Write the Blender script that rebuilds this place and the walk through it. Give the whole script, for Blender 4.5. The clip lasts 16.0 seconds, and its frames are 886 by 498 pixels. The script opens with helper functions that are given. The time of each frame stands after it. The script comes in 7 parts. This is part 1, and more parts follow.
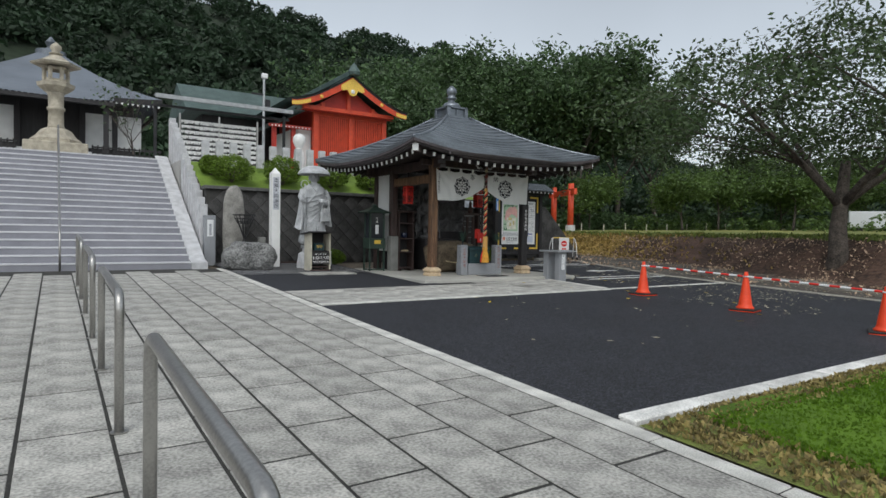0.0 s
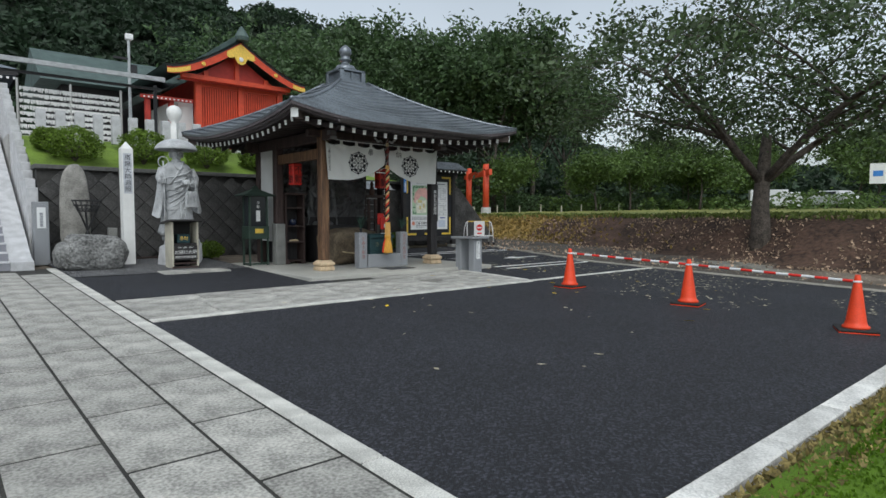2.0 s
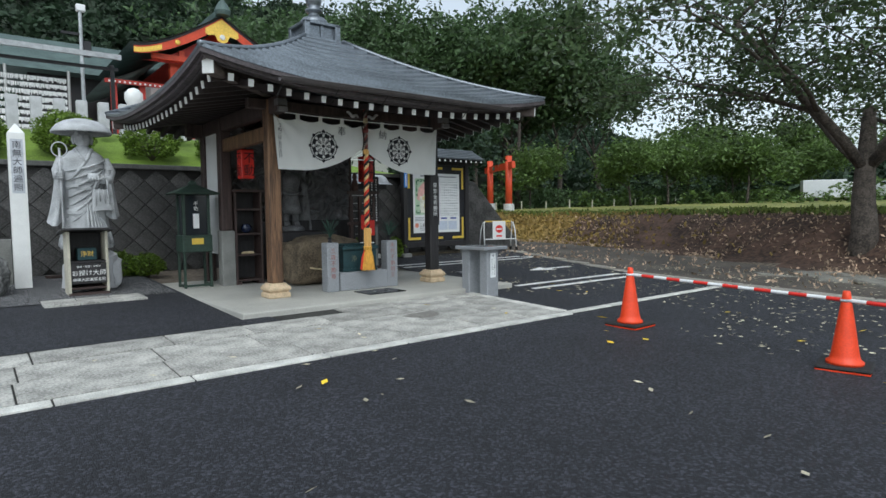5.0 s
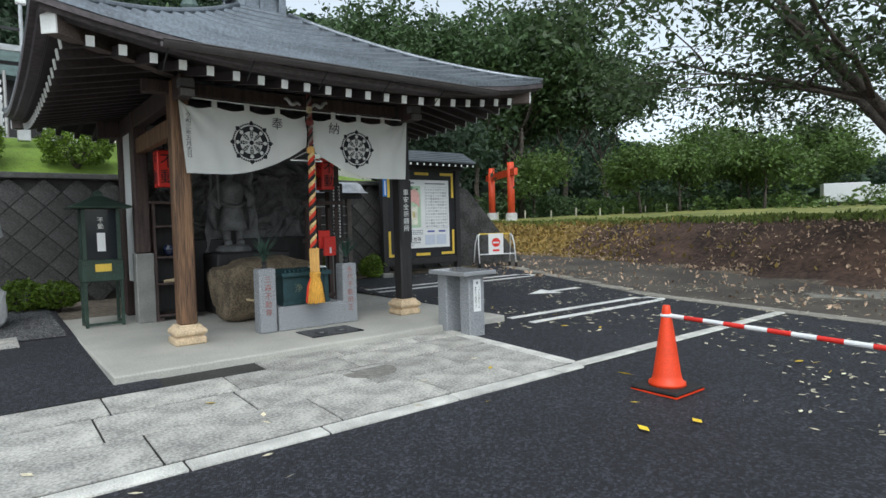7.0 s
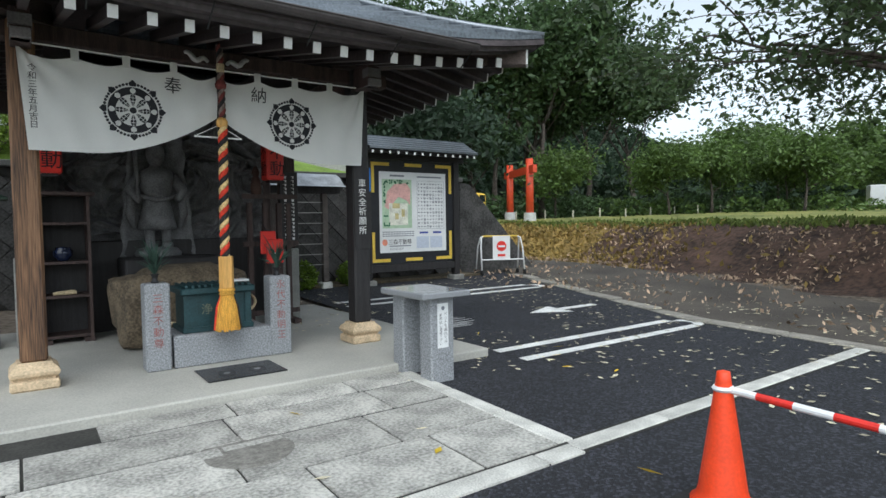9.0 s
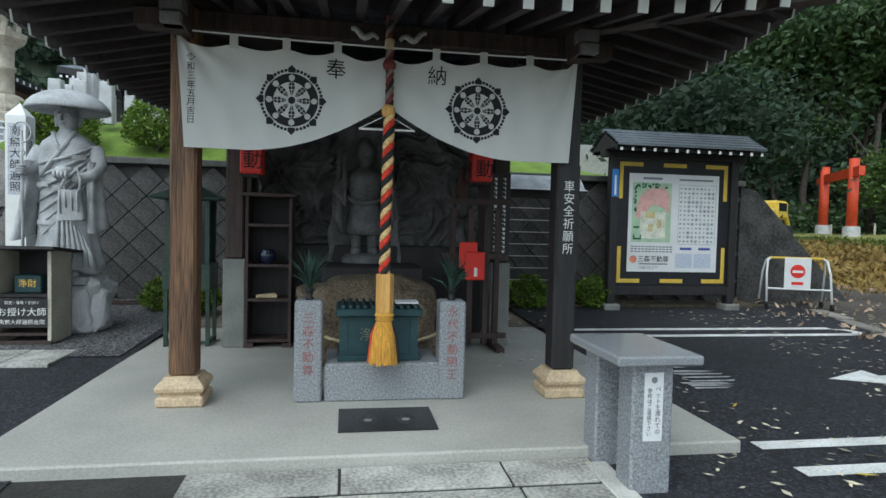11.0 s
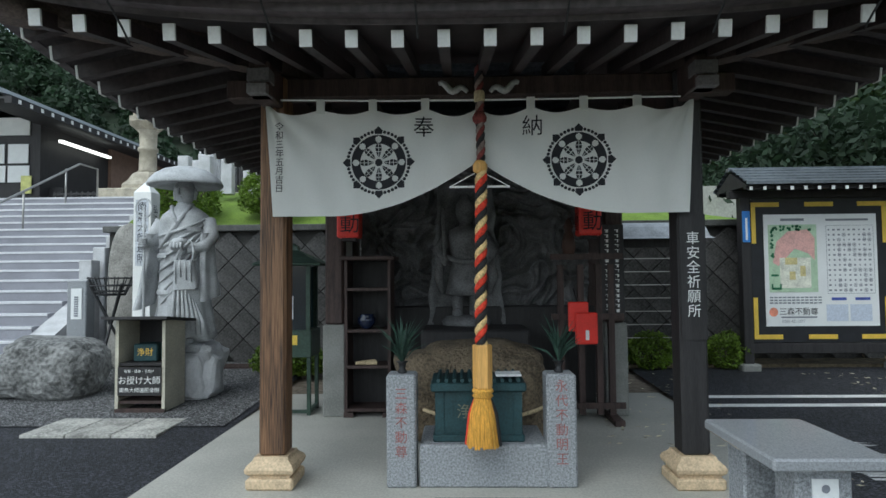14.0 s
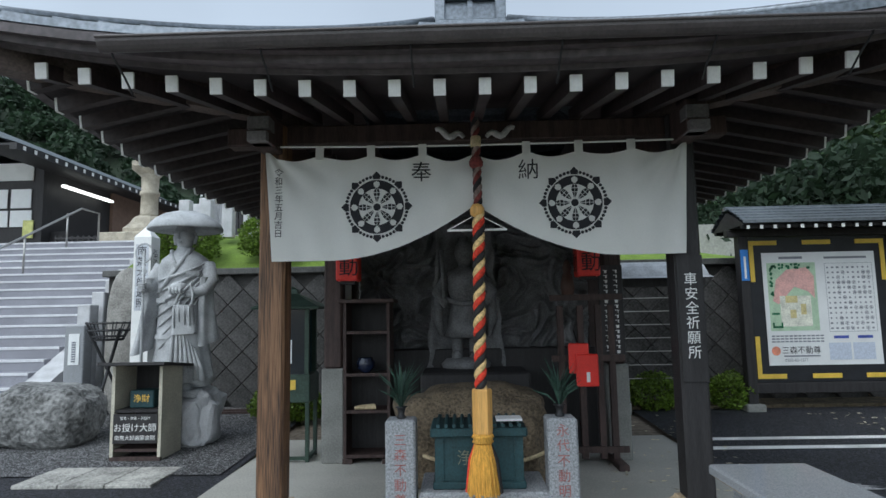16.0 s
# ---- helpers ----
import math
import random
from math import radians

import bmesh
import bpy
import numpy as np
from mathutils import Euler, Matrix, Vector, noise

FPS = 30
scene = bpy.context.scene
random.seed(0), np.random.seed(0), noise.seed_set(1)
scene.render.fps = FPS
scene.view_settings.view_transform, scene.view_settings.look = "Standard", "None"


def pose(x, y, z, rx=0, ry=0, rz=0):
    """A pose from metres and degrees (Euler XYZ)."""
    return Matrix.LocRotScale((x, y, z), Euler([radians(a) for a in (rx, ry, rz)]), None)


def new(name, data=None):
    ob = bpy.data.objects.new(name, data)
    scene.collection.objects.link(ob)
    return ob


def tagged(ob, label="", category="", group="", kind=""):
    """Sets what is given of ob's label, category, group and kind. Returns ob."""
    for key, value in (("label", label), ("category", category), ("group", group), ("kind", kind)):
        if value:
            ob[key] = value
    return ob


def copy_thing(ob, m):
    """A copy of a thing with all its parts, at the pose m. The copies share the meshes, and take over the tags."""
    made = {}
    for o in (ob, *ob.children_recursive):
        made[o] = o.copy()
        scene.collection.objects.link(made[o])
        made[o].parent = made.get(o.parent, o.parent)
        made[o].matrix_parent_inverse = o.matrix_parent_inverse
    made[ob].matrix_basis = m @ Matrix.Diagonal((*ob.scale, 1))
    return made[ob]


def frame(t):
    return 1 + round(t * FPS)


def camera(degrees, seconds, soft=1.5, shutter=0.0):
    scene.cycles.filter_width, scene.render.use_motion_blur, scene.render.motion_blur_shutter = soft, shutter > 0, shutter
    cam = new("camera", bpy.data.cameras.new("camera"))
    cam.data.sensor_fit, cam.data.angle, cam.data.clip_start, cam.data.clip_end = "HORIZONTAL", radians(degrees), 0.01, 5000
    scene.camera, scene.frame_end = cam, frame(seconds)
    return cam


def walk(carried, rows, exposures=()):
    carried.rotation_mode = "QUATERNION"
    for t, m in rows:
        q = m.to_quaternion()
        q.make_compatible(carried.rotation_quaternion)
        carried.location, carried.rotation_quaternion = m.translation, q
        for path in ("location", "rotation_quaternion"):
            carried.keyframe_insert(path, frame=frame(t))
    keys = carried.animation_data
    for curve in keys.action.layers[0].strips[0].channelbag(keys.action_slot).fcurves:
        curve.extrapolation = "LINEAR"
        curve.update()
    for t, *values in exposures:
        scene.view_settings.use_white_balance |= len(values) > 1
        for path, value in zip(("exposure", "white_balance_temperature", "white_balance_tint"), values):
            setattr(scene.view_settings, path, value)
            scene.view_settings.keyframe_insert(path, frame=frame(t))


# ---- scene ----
cam = camera(73.2, 16.0)
METRES, EYE, TILT, LEAN, TURN = 12.5, 1.5, 0.0, 0.0, -33.1
ROWS = [
    (0.0, 0.0, 0.0, 0.0, 0.03, -1.6, -1.03),
    (0.5, 0.0063, 0.0437, 0.0037, -6.74, -2.01, -1.28),
    (1.0, 0.0197, 0.0868, 0.0018, -7.73, -2.25, -1.1),
    (1.5, 0.0263, 0.1347, 0.0016, -7.75, -2.48, -0.81),
    (2.0, 0.0392, 0.1784, 0.0023, -7.87, -3.09, -0.03),
    (2.5, 0.0512, 0.2259, 0.004, -7.39, -3.45, 0.24),
    (3.0, 0.0619, 0.2725, 0.0059, -7.44, -4.15, 0.3),
    (3.5, 0.0749, 0.3199, 0.0074, -6.96, -4.12, 0.53),
    (6.0, 0.1324, 0.5562, 0.0127, -5.13, -2.77, 0.76),
    (6.5, 0.1463, 0.5981, 0.0142, -5.06, -2.5, 1.01),
    (7.0, 0.1631, 0.6355, 0.014, -4.88, -2.47, 1.51),
    (7.5, 0.1765, 0.6778, 0.0121, -4.88, -2.36, 1.51),
    (8.0, 0.1925, 0.7159, 0.0133, -4.59, -2.31, 1.24),
    (10.5, 0.2576, 0.8926, 0.0176, 14.06, -2.3, -0.37),
    (11.0, 0.2598, 0.919, 0.0221, 23.8, -2.23, -1.38),
    (11.5, 0.2538, 0.9396, 0.024, 28.42, -2.57, -1.68),
    (12.0, 0.251, 0.9474, 0.0277, 32.5, -1.92, -0.78),
    (12.5, 0.2519, 0.9508, 0.0283, 33.83, -1.06, -0.14),
    (13.0, 0.2527, 0.9518, 0.0293, 34.31, -0.03, 0.38),
    (13.5, 0.2519, 0.9518, 0.0296, 34.54, 1.16, 0.53),
    (14.0, 0.2522, 0.9525, 0.03, 34.64, 2.52, 0.51),
    (14.5, 0.2526, 0.9525, 0.0309, 34.72, 3.98, 0.56),
    (15.0, 0.2533, 0.9525, 0.0312, 34.75, 5.14, 0.81),
    (15.5, 0.2537, 0.9521, 0.0316, 34.74, 5.81, 1.0),
    (16.0, 0.2538, 0.9522, 0.0319, 34.7, 6.33, 1.06),
]
walk(cam, [(t, pose(0, 0, EYE, TILT, LEAN, TURN) @ pose(METRES * x, METRES * y, METRES * z, 90 + pitch, roll, yaw)) for t, x, y, z, yaw, pitch, roll in ROWS],
     [(0.0, -0.48, 6300, 6), (1.5, -0.46, 6250, 5), (3.5, -0.22, 5900, 3), (6.0, -0.14, 6050, 3), (8.0, 0.06, 6100, 4), (10.5, -0.02, 5850, 1), (11.5, -0.22, 5800, -1), (12.5, -0.18, 5800, -1), (14.5, -0.14, 5850, 1), (16.0, -0.14, 5800, 3)])

# ---- world and light ----
SUN_EL, SUN_AZ = radians(55), radians(215)
world = bpy.data.worlds.new("overcast_sky")
scene.world = world
world.use_nodes = True
wn, wl = world.node_tree.nodes, world.node_tree.links
sky = wn.new("ShaderNodeTexSky")
sky.sky_type, sky.sun_disc = "NISHITA", False
sky.sun_elevation, sky.sun_rotation, sky.dust_density, sky.air_density = SUN_EL, SUN_AZ, 3.0, 1.0
grey = wn.new("ShaderNodeHueSaturation")
grey.inputs["Saturation"].default_value = 0.30
cloud = wn.new("ShaderNodeTexNoise")
cloud.inputs["Scale"].default_value, cloud.inputs["Detail"].default_value = 2.2, 4.0
cloud_ramp = wn.new("ShaderNodeMapRange")
cloud_ramp.inputs["From Min"].default_value, cloud_ramp.inputs["From Max"].default_value = 0.3, 0.7
cloud_ramp.inputs["To Min"].default_value, cloud_ramp.inputs["To Max"].default_value = 0.93, 1.07
cloud_mul = wn.new("ShaderNodeVectorMath")
cloud_mul.operation = "SCALE"
coord = wn.new("ShaderNodeTexCoord")
wl.new(coord.outputs["Generated"], cloud.inputs["Vector"])
wl.new(cloud.outputs["Fac"], cloud_ramp.inputs["Value"])
wl.new(sky.outputs["Color"], grey.inputs["Color"])
wl.new(grey.outputs["Color"], cloud_mul.inputs[0])
wl.new(cloud_ramp.outputs["Result"], cloud_mul.inputs["Scale"])
wl.new(cloud_mul.outputs["Vector"], wn["Background"].inputs["Color"])
wn["Background"].inputs["Strength"].default_value = 0.255
sun_data = bpy.data.lights.new("sun", "SUN")
sun_data.energy, sun_data.angle, sun_data.color = 0.12, radians(40), (1.0, 0.97, 0.93)
sun = new("sun", sun_data)
sun.rotation_euler = (radians(90) - SUN_EL, 0, radians(180) - SUN_AZ)
scene.view_settings.exposure = 0.0

# ---- materials ----
MATS = {}


def material(name, color, rough=0.7, metal=0.0, spread=0.25, scale=6.0, fine=60.0, bump=0.3, depth=0.01,
             island=0.0, second=None, stretch=(1, 1, 1), spec=0.5, obj_random=0.0, thin=0.0):
    """A two-scale surface: coarse stains, fine grain and a little relief."""
    if name in MATS:
        return MATS[name]
    m = bpy.data.materials.new(name)
    m.use_nodes = True
    n, l = m.node_tree.nodes, m.node_tree.links
    b = n["Principled BSDF"]
    b.inputs["Roughness"].default_value, b.inputs["Metallic"].default_value = rough, metal
    b.inputs["Specular IOR Level"].default_value = spec
    tc = n.new("ShaderNodeTexCoord")
    mp = n.new("ShaderNodeMapping")
    mp.inputs["Scale"].default_value = stretch
    l.new(tc.outputs["Object"], mp.inputs["Vector"])
    coarse, grain = n.new("ShaderNodeTexNoise"), n.new("ShaderNodeTexNoise")
    coarse.inputs["Scale"].default_value, coarse.inputs["Detail"].default_value = scale, 5
    grain.inputs["Scale"].default_value, grain.inputs["Detail"].default_value = fine, 3
    l.new(mp.outputs["Vector"], coarse.inputs["Vector"])
    l.new(mp.outputs["Vector"], grain.inputs["Vector"])
    mix = n.new("ShaderNodeMath")
    mix.operation = "ADD"
    l.new(coarse.outputs["Fac"], mix.inputs[0])
    l.new(grain.outputs["Fac"], mix.inputs[1])
    rng = n.new("ShaderNodeMapRange")
    rng.inputs["From Min"].default_value, rng.inputs["From Max"].default_value = 0.78, 1.22
    l.new(mix.outputs[0], rng.inputs["Value"])
    ramp = n.new("ShaderNodeMix")
    ramp.data_type = "RGBA"
    lo = [c * (1 - spread) for c in color]
    hi = [min(1, c * (1 + spread)) for c in (second or color)]
    ramp.inputs["A"].default_value, ramp.inputs["B"].default_value = (*lo, 1), (*hi, 1)
    l.new(rng.outputs["Result"], ramp.inputs["Factor"])
    out = ramp.outputs["Result"]
    if island or obj_random:
        src = n.new("ShaderNodeNewGeometry" if island else "ShaderNodeObjectInfo")
        amount = island or obj_random
        r2 = n.new("ShaderNodeMapRange")
        r2.inputs["To Min"].default_value, r2.inputs["To Max"].default_value = 1 - amount, 1 + amount
        l.new(src.outputs["Random Per Island" if island else "Random"], r2.inputs["Value"])
        sc = n.new("ShaderNodeVectorMath")
        sc.operation = "SCALE"
        l.new(out, sc.inputs[0])
        l.new(r2.outputs["Result"], sc.inputs["Scale"])
        out = sc.outputs["Vector"]
    l.new(out, b.inputs["Base Color"])
    if bump:
        bp = n.new("ShaderNodeBump")
        bp.inputs["Strength"].default_value, bp.inputs["Distance"].default_value = bump, depth
        l.new(mix.outputs[0], bp.inputs["Height"])
        l.new(bp.outputs["Normal"], b.inputs["Normal"])
    if thin:
        tr = n.new("ShaderNodeBsdfTranslucent")
        l.new(out, tr.inputs["Color"])
        ms = n.new("ShaderNodeMixShader")
        ms.inputs["Fac"].default_value = thin
        l.new(b.outputs["BSDF"], ms.inputs[1])
        l.new(tr.outputs["BSDF"], ms.inputs[2])
        l.new(ms.outputs["Shader"], n["Material Output"].inputs["Surface"])
    MATS[name] = m
    return m


def asphalt_material(name, dark, pale, rough, size=62):
    """Rolled aggregate: each chip its own tone, proud of the binder, over broad roller stains."""
    m = bpy.data.materials.new(name)
    m.use_nodes = True
    n, l = m.node_tree.nodes, m.node_tree.links
    b = n["Principled BSDF"]
    b.inputs["Roughness"].default_value = rough
    tc = n.new("ShaderNodeTexCoord")
    chip, fine_chip, stain = n.new("ShaderNodeTexVoronoi"), n.new("ShaderNodeTexVoronoi"), n.new("ShaderNodeTexNoise")
    chip.inputs["Scale"].default_value, fine_chip.inputs["Scale"].default_value = size, 2.4 * size
    stain.inputs["Scale"].default_value, stain.inputs["Detail"].default_value = 0.9, 5
    for t in (chip, fine_chip, stain):
        l.new(tc.outputs["Object"], t.inputs["Vector"])
    tone = n.new("ShaderNodeSeparateColor")
    l.new(chip.outputs["Color"], tone.inputs["Color"])
    curve = n.new("ShaderNodeMath")
    curve.operation = "POWER"
    curve.inputs[1].default_value = 3.2
    l.new(tone.outputs["Red"], curve.inputs[0])
    mixc = n.new("ShaderNodeMix")
    mixc.data_type = "RGBA"
    mixc.inputs["A"].default_value, mixc.inputs["B"].default_value = (*dark, 1), (*pale, 1)
    l.new(curve.outputs[0], mixc.inputs["Factor"])
    sr = n.new("ShaderNodeMapRange")
    sr.inputs["From Min"].default_value, sr.inputs["From Max"].default_value = 0.3, 0.7
    sr.inputs["To Min"].default_value, sr.inputs["To Max"].default_value = 0.82, 1.18
    l.new(stain.outputs["Fac"], sr.inputs["Value"])
    sc = n.new("ShaderNodeVectorMath")
    sc.operation = "SCALE"
    l.new(mixc.outputs["Result"], sc.inputs[0])
    l.new(sr.outputs["Result"], sc.inputs["Scale"])
    l.new(sc.outputs["Vector"], b.inputs["Base Color"])
    add = n.new("ShaderNodeMath")
    add.operation = "ADD"
    l.new(chip.outputs["Distance"], add.inputs[0])
    l.new(fine_chip.outputs["Distance"], add.inputs[1])
    bp = n.new("ShaderNodeBump")
    bp.invert = True
    bp.inputs["Strength"].default_value, bp.inputs["Distance"].default_value = 0.8, 0.012
    l.new(add.outputs[0], bp.inputs["Height"])
    l.new(bp.outputs["Normal"], b.inputs["Normal"])
    MATS[name] = m
    return m


ASPHALT = asphalt_material("new_asphalt", (0.009, 0.0095, 0.013), (0.072, 0.075, 0.094), 0.72)
OLD_ASPHALT = material("old_asphalt", (0.088, 0.074, 0.060), 0.9, spread=0.45, scale=0.8, fine=90, bump=0.5)
PAVER = material("paving_granite", (0.37, 0.36, 0.33), 0.8, spread=0.45, scale=3.5, fine=45, bump=0.6, obj_random=0.13)
KERB = material("kerb_granite", (0.55, 0.54, 0.50), 0.85, spread=0.3, scale=4, fine=90, obj_random=0.1)
JOINT = material("paving_joint", (0.035, 0.034, 0.03), 0.95, spread=0.4, scale=3)
STEP = material("stair_granite", (0.27, 0.27, 0.30), 0.75, spread=0.15, scale=2, fine=90)
NOSING = material("stair_nosing", (0.62, 0.62, 0.64), 0.6, spread=0.1)
GRANITE = material("grey_granite", (0.27, 0.28, 0.295), 0.6, spread=0.5, scale=70, fine=230, bump=0.1, depth=0.003)
POLISHED = material("polished_granite", (0.26, 0.27, 0.285), 0.14, spread=0.22, scale=110, fine=300, bump=0)
PALE_GRANITE = material("pale_granite", (0.52, 0.52, 0.53), 0.75, spread=0.2, scale=5, fine=120, bump=0.15)
STATUE = material("statue_granite", (0.43, 0.44, 0.45), 0.8, spread=0.35, scale=4, fine=120, bump=0.25)
LANTERN_STONE = material("lantern_granite", (0.40, 0.36, 0.285), 0.85, spread=0.3, scale=5, fine=80)
ROCK = material("rough_rock", (0.19, 0.19, 0.185), 0.9, spread=0.6, scale=3, fine=22, bump=0.8, depth=0.03)
BROWN_ROCK = material("brown_rock", (0.15, 0.115, 0.075), 0.85, spread=0.5, scale=5, fine=40, bump=0.8, depth=0.03)
WALLSTONE = material("dark_wall_block", (0.068, 0.066, 0.064), 0.85, spread=0.55, scale=2.2, fine=30, bump=0.8, obj_random=0.12)
CONCRETE = material("pale_concrete", (0.425, 0.415, 0.375), 0.8, spread=0.15, scale=1.2, fine=60, bump=0.1)
DARK_CONC = material("grey_concrete", (0.23, 0.23, 0.215), 0.85, spread=0.2, scale=4, fine=60)
WOOD = material("dark_wood", (0.055, 0.034, 0.030), 0.65, spread=0.45, scale=3, fine=30, stretch=(8, 8, 0.6))
POSTWOOD = material("post_wood", (0.11, 0.055, 0.03), 0.6, spread=0.65, scale=3, fine=14, stretch=(9, 9, 0.35), second=(0.15, 0.08, 0.04))
BLACKWOOD = material("black_wood", (0.022, 0.020, 0.021), 0.6, spread=0.4, scale=3, fine=30, stretch=(8, 8, 0.6))
EAVE = material("eave_wood", (0.085, 0.070, 0.074), 0.6, spread=0.35, scale=2, fine=20)
RAFTER = material("rafter_wood", (0.034, 0.024, 0.024), 0.6, spread=0.4, scale=3, fine=30)
BASESTONE = material("tan_base_stone", (0.56, 0.43, 0.28), 0.7, spread=0.25, scale=8, fine=60)
ROOFMETAL = material("roof_metal", (0.20, 0.22, 0.245), 0.32, 0.65, spread=0.3, scale=1.5, fine=30, bump=0.05)
COPPER = material("green_copper", (0.09, 0.13, 0.12), 0.6, 0.3, spread=0.3, scale=2)
WHITEPAINT = material("white_paint", (0.78, 0.78, 0.76), 0.6, spread=0.06, bump=0.05)
LINEPAINT = material("road_line_paint", (0.72, 0.72, 0.70), 0.7, spread=0.25, scale=3, fine=60, bump=0.2)
CLOTH = material("banner_cloth", (0.74, 0.74, 0.71), 0.9, spread=0.05, scale=2, fine=200, bump=0.08, depth=0.003, thin=0.2)
INK = material("black_ink", (0.012, 0.012, 0.016), 0.8, spread=0.1, bump=0)
WHITEINK = material("white_lettering", (0.80, 0.80, 0.78), 0.7, spread=0.05, bump=0)
REDINK = material("red_lettering", (0.30, 0.11, 0.10), 0.8, spread=0.3, bump=0)
GREYINK = material("grey_print", (0.22, 0.23, 0.26), 0.8, spread=0.1, bump=0)
VERMILION = material("vermilion_paint", (0.60, 0.065, 0.022), 0.5, spread=0.15, scale=4, bump=0.05)
DEEPRED = material("deep_red_paint", (0.40, 0.030, 0.018), 0.55, spread=0.2, scale=4, bump=0.05)
GOLD = material("gold_leaf", (0.85, 0.55, 0.10), 0.4, 0.4, spread=0.2, scale=20)
YELLOW = material("yellow_paint", (0.72, 0.50, 0.07), 0.5, spread=0.12, bump=0.05)
ORANGE = material("cone_plastic", (0.82, 0.060, 0.010), 0.45, spread=0.1, scale=4, bump=0.05)
BLACKRUB = material("black_rubber", (0.018, 0.018, 0.018), 0.75, spread=0.3)
REDPLAST = material("red_plastic", (0.70, 0.03, 0.02), 0.4, spread=0.1, bump=0.02)
WHITEPLAST = material("white_plastic", (0.80, 0.80, 0.80), 0.4, spread=0.05, bump=0.02)
STEEL = material("brushed_steel", (0.42, 0.41, 0.39), 0.32, 0.9, spread=0.15, scale=3, fine=80, bump=0.03)
IRON = material("black_iron", (0.035, 0.035, 0.037), 0.55, 0.5, spread=0.3)
GREENBOX = material("green_bronze", (0.020, 0.055, 0.062), 0.5, 0.2, spread=0.3, scale=6)
LAMPGREEN = material("lamp_green", (0.035, 0.060, 0.045), 0.5, 0.3, spread=0.3, scale=6)
TASSEL = material("yellow_tassel", (0.72, 0.38, 0.06), 0.85, spread=0.35, scale=4, fine=30, stretch=(30, 30, 0.5), bump=0.6)
PALEWOOD = material("pale_wood", (0.65, 0.36, 0.10), 0.5, spread=0.2, scale=3, fine=20, stretch=(8, 8, 0.5))
STRAW = material("straw_rope", (0.52, 0.42, 0.26), 0.9, spread=0.3, scale=20)
RELIEF = material("relief_stone", (0.17, 0.17, 0.175), 0.75, spread=0.35, scale=6, fine=60, bump=0.4)
GRAVEL = asphalt_material("gravel", (0.035, 0.035, 0.036), (0.40, 0.40, 0.41), 0.9, 75)
LAWN = material("lawn_green", (0.092, 0.175, 0.004), 0.95, spread=0.3, scale=1.2, fine=120, bump=0.8, depth=0.02)
EDGEGRASS = material("dry_grass", (0.17, 0.15, 0.05), 0.95, spread=0.5, scale=3, fine=60, bump=0.8, second=(0.13, 0.17, 0.03))
FIELD = material("field_grass", (0.13, 0.18, 0.035), 0.95, spread=0.4, scale=0.35, fine=6, bump=0.5, second=(0.2, 0.19, 0.05))
BANK = material("leafy_bank", (0.080, 0.047, 0.033), 0.95, spread=0.6, scale=1.1, fine=9, bump=0.9, depth=0.06)
LITTER = material("litter_ground", (0.15, 0.115, 0.08), 0.95, spread=0.5, scale=0.8, fine=12, bump=0.6, second=(0.17, 0.14, 0.11))
YELLOWEARTH = material("yellow_earth", (0.27, 0.18, 0.055), 0.95, spread=0.4, scale=0.7, fine=8, bump=0.6)
TERRACE = material("terrace_paving", (0.38, 0.37, 0.35), 0.85, spread=0.2, scale=0.6, fine=20)
HILLGROUND = material("hill_ground", (0.02, 0.032, 0.016), 0.95, spread=0.4, scale=0.2, fine=1)
BARK = material("bark", (0.085, 0.07, 0.058), 0.95, spread=0.5, scale=6, fine=25, bump=0.9, depth=0.03)
LEAF = material("tree_leaf", (0.070, 0.120, 0.045), 0.55, spread=0.3, scale=0.5, island=0.45, bump=0, thin=0.3)
LEAF_CHERRY = material("cherry_leaf", (0.062, 0.098, 0.036), 0.5, spread=0.3, scale=0.6, island=0.5, bump=0, thin=0.35)
LEAF_DARK = material("wood_leaf", (0.024, 0.048, 0.022), 0.7, spread=0.35, scale=0.12, fine=0.6, island=0.28, bump=0, thin=0.25)
LEAF_LIGHT = material("bright_leaf", (0.098, 0.158, 0.038), 0.55, spread=0.3, scale=1, island=0.4, bump=0, thin=0.35)
BUSHLEAF = material("azalea_leaf", (0.125, 0.20, 0.018), 0.6, spread=0.3, scale=3, island=0.45, bump=0, thin=0.25)
PINE = material("altar_leaf", (0.035, 0.075, 0.055), 0.6, spread=0.3, island=0.4, bump=0)
FALLEN = material("fallen_leaf", (0.55, 0.50, 0.36), 0.8, spread=0.3, scale=2, island=0.5, bump=0)
FALLEN_Y = material("yellow_fallen_leaf", (0.72, 0.50, 0.03), 0.7, spread=0.2, scale=2, island=0.3, bump=0)
PAPER = material("white_paper", (0.76, 0.77, 0.77), 0.6, spread=0.04, bump=0)
BLUE = material("blue_sign", (0.05, 0.22, 0.62), 0.5, spread=0.1, bump=0)
MAPGREEN = material("map_green", (0.45, 0.60, 0.42), 0.6, spread=0.15, scale=8, bump=0)
MAPPINK = material("map_pink", (0.72, 0.42, 0.38), 0.6, spread=0.15, scale=10, bump=0)
DKGREEN = material("dark_green_print", (0.02, 0.14, 0.06), 0.6, bump=0)
CREAM = material("cream_board", (0.50, 0.47, 0.38), 0.8, spread=0.2, scale=3)
PLASTER = material("white_plaster", (0.70, 0.70, 0.68), 0.9, spread=0.08, scale=2)
BROWNWALL = material("brown_plaster", (0.20, 0.13, 0.10), 0.9, spread=0.15)
CARPAINT = material("pale_car_paint", (0.65, 0.66, 0.68), 0.3, spread=0.05, bump=0)
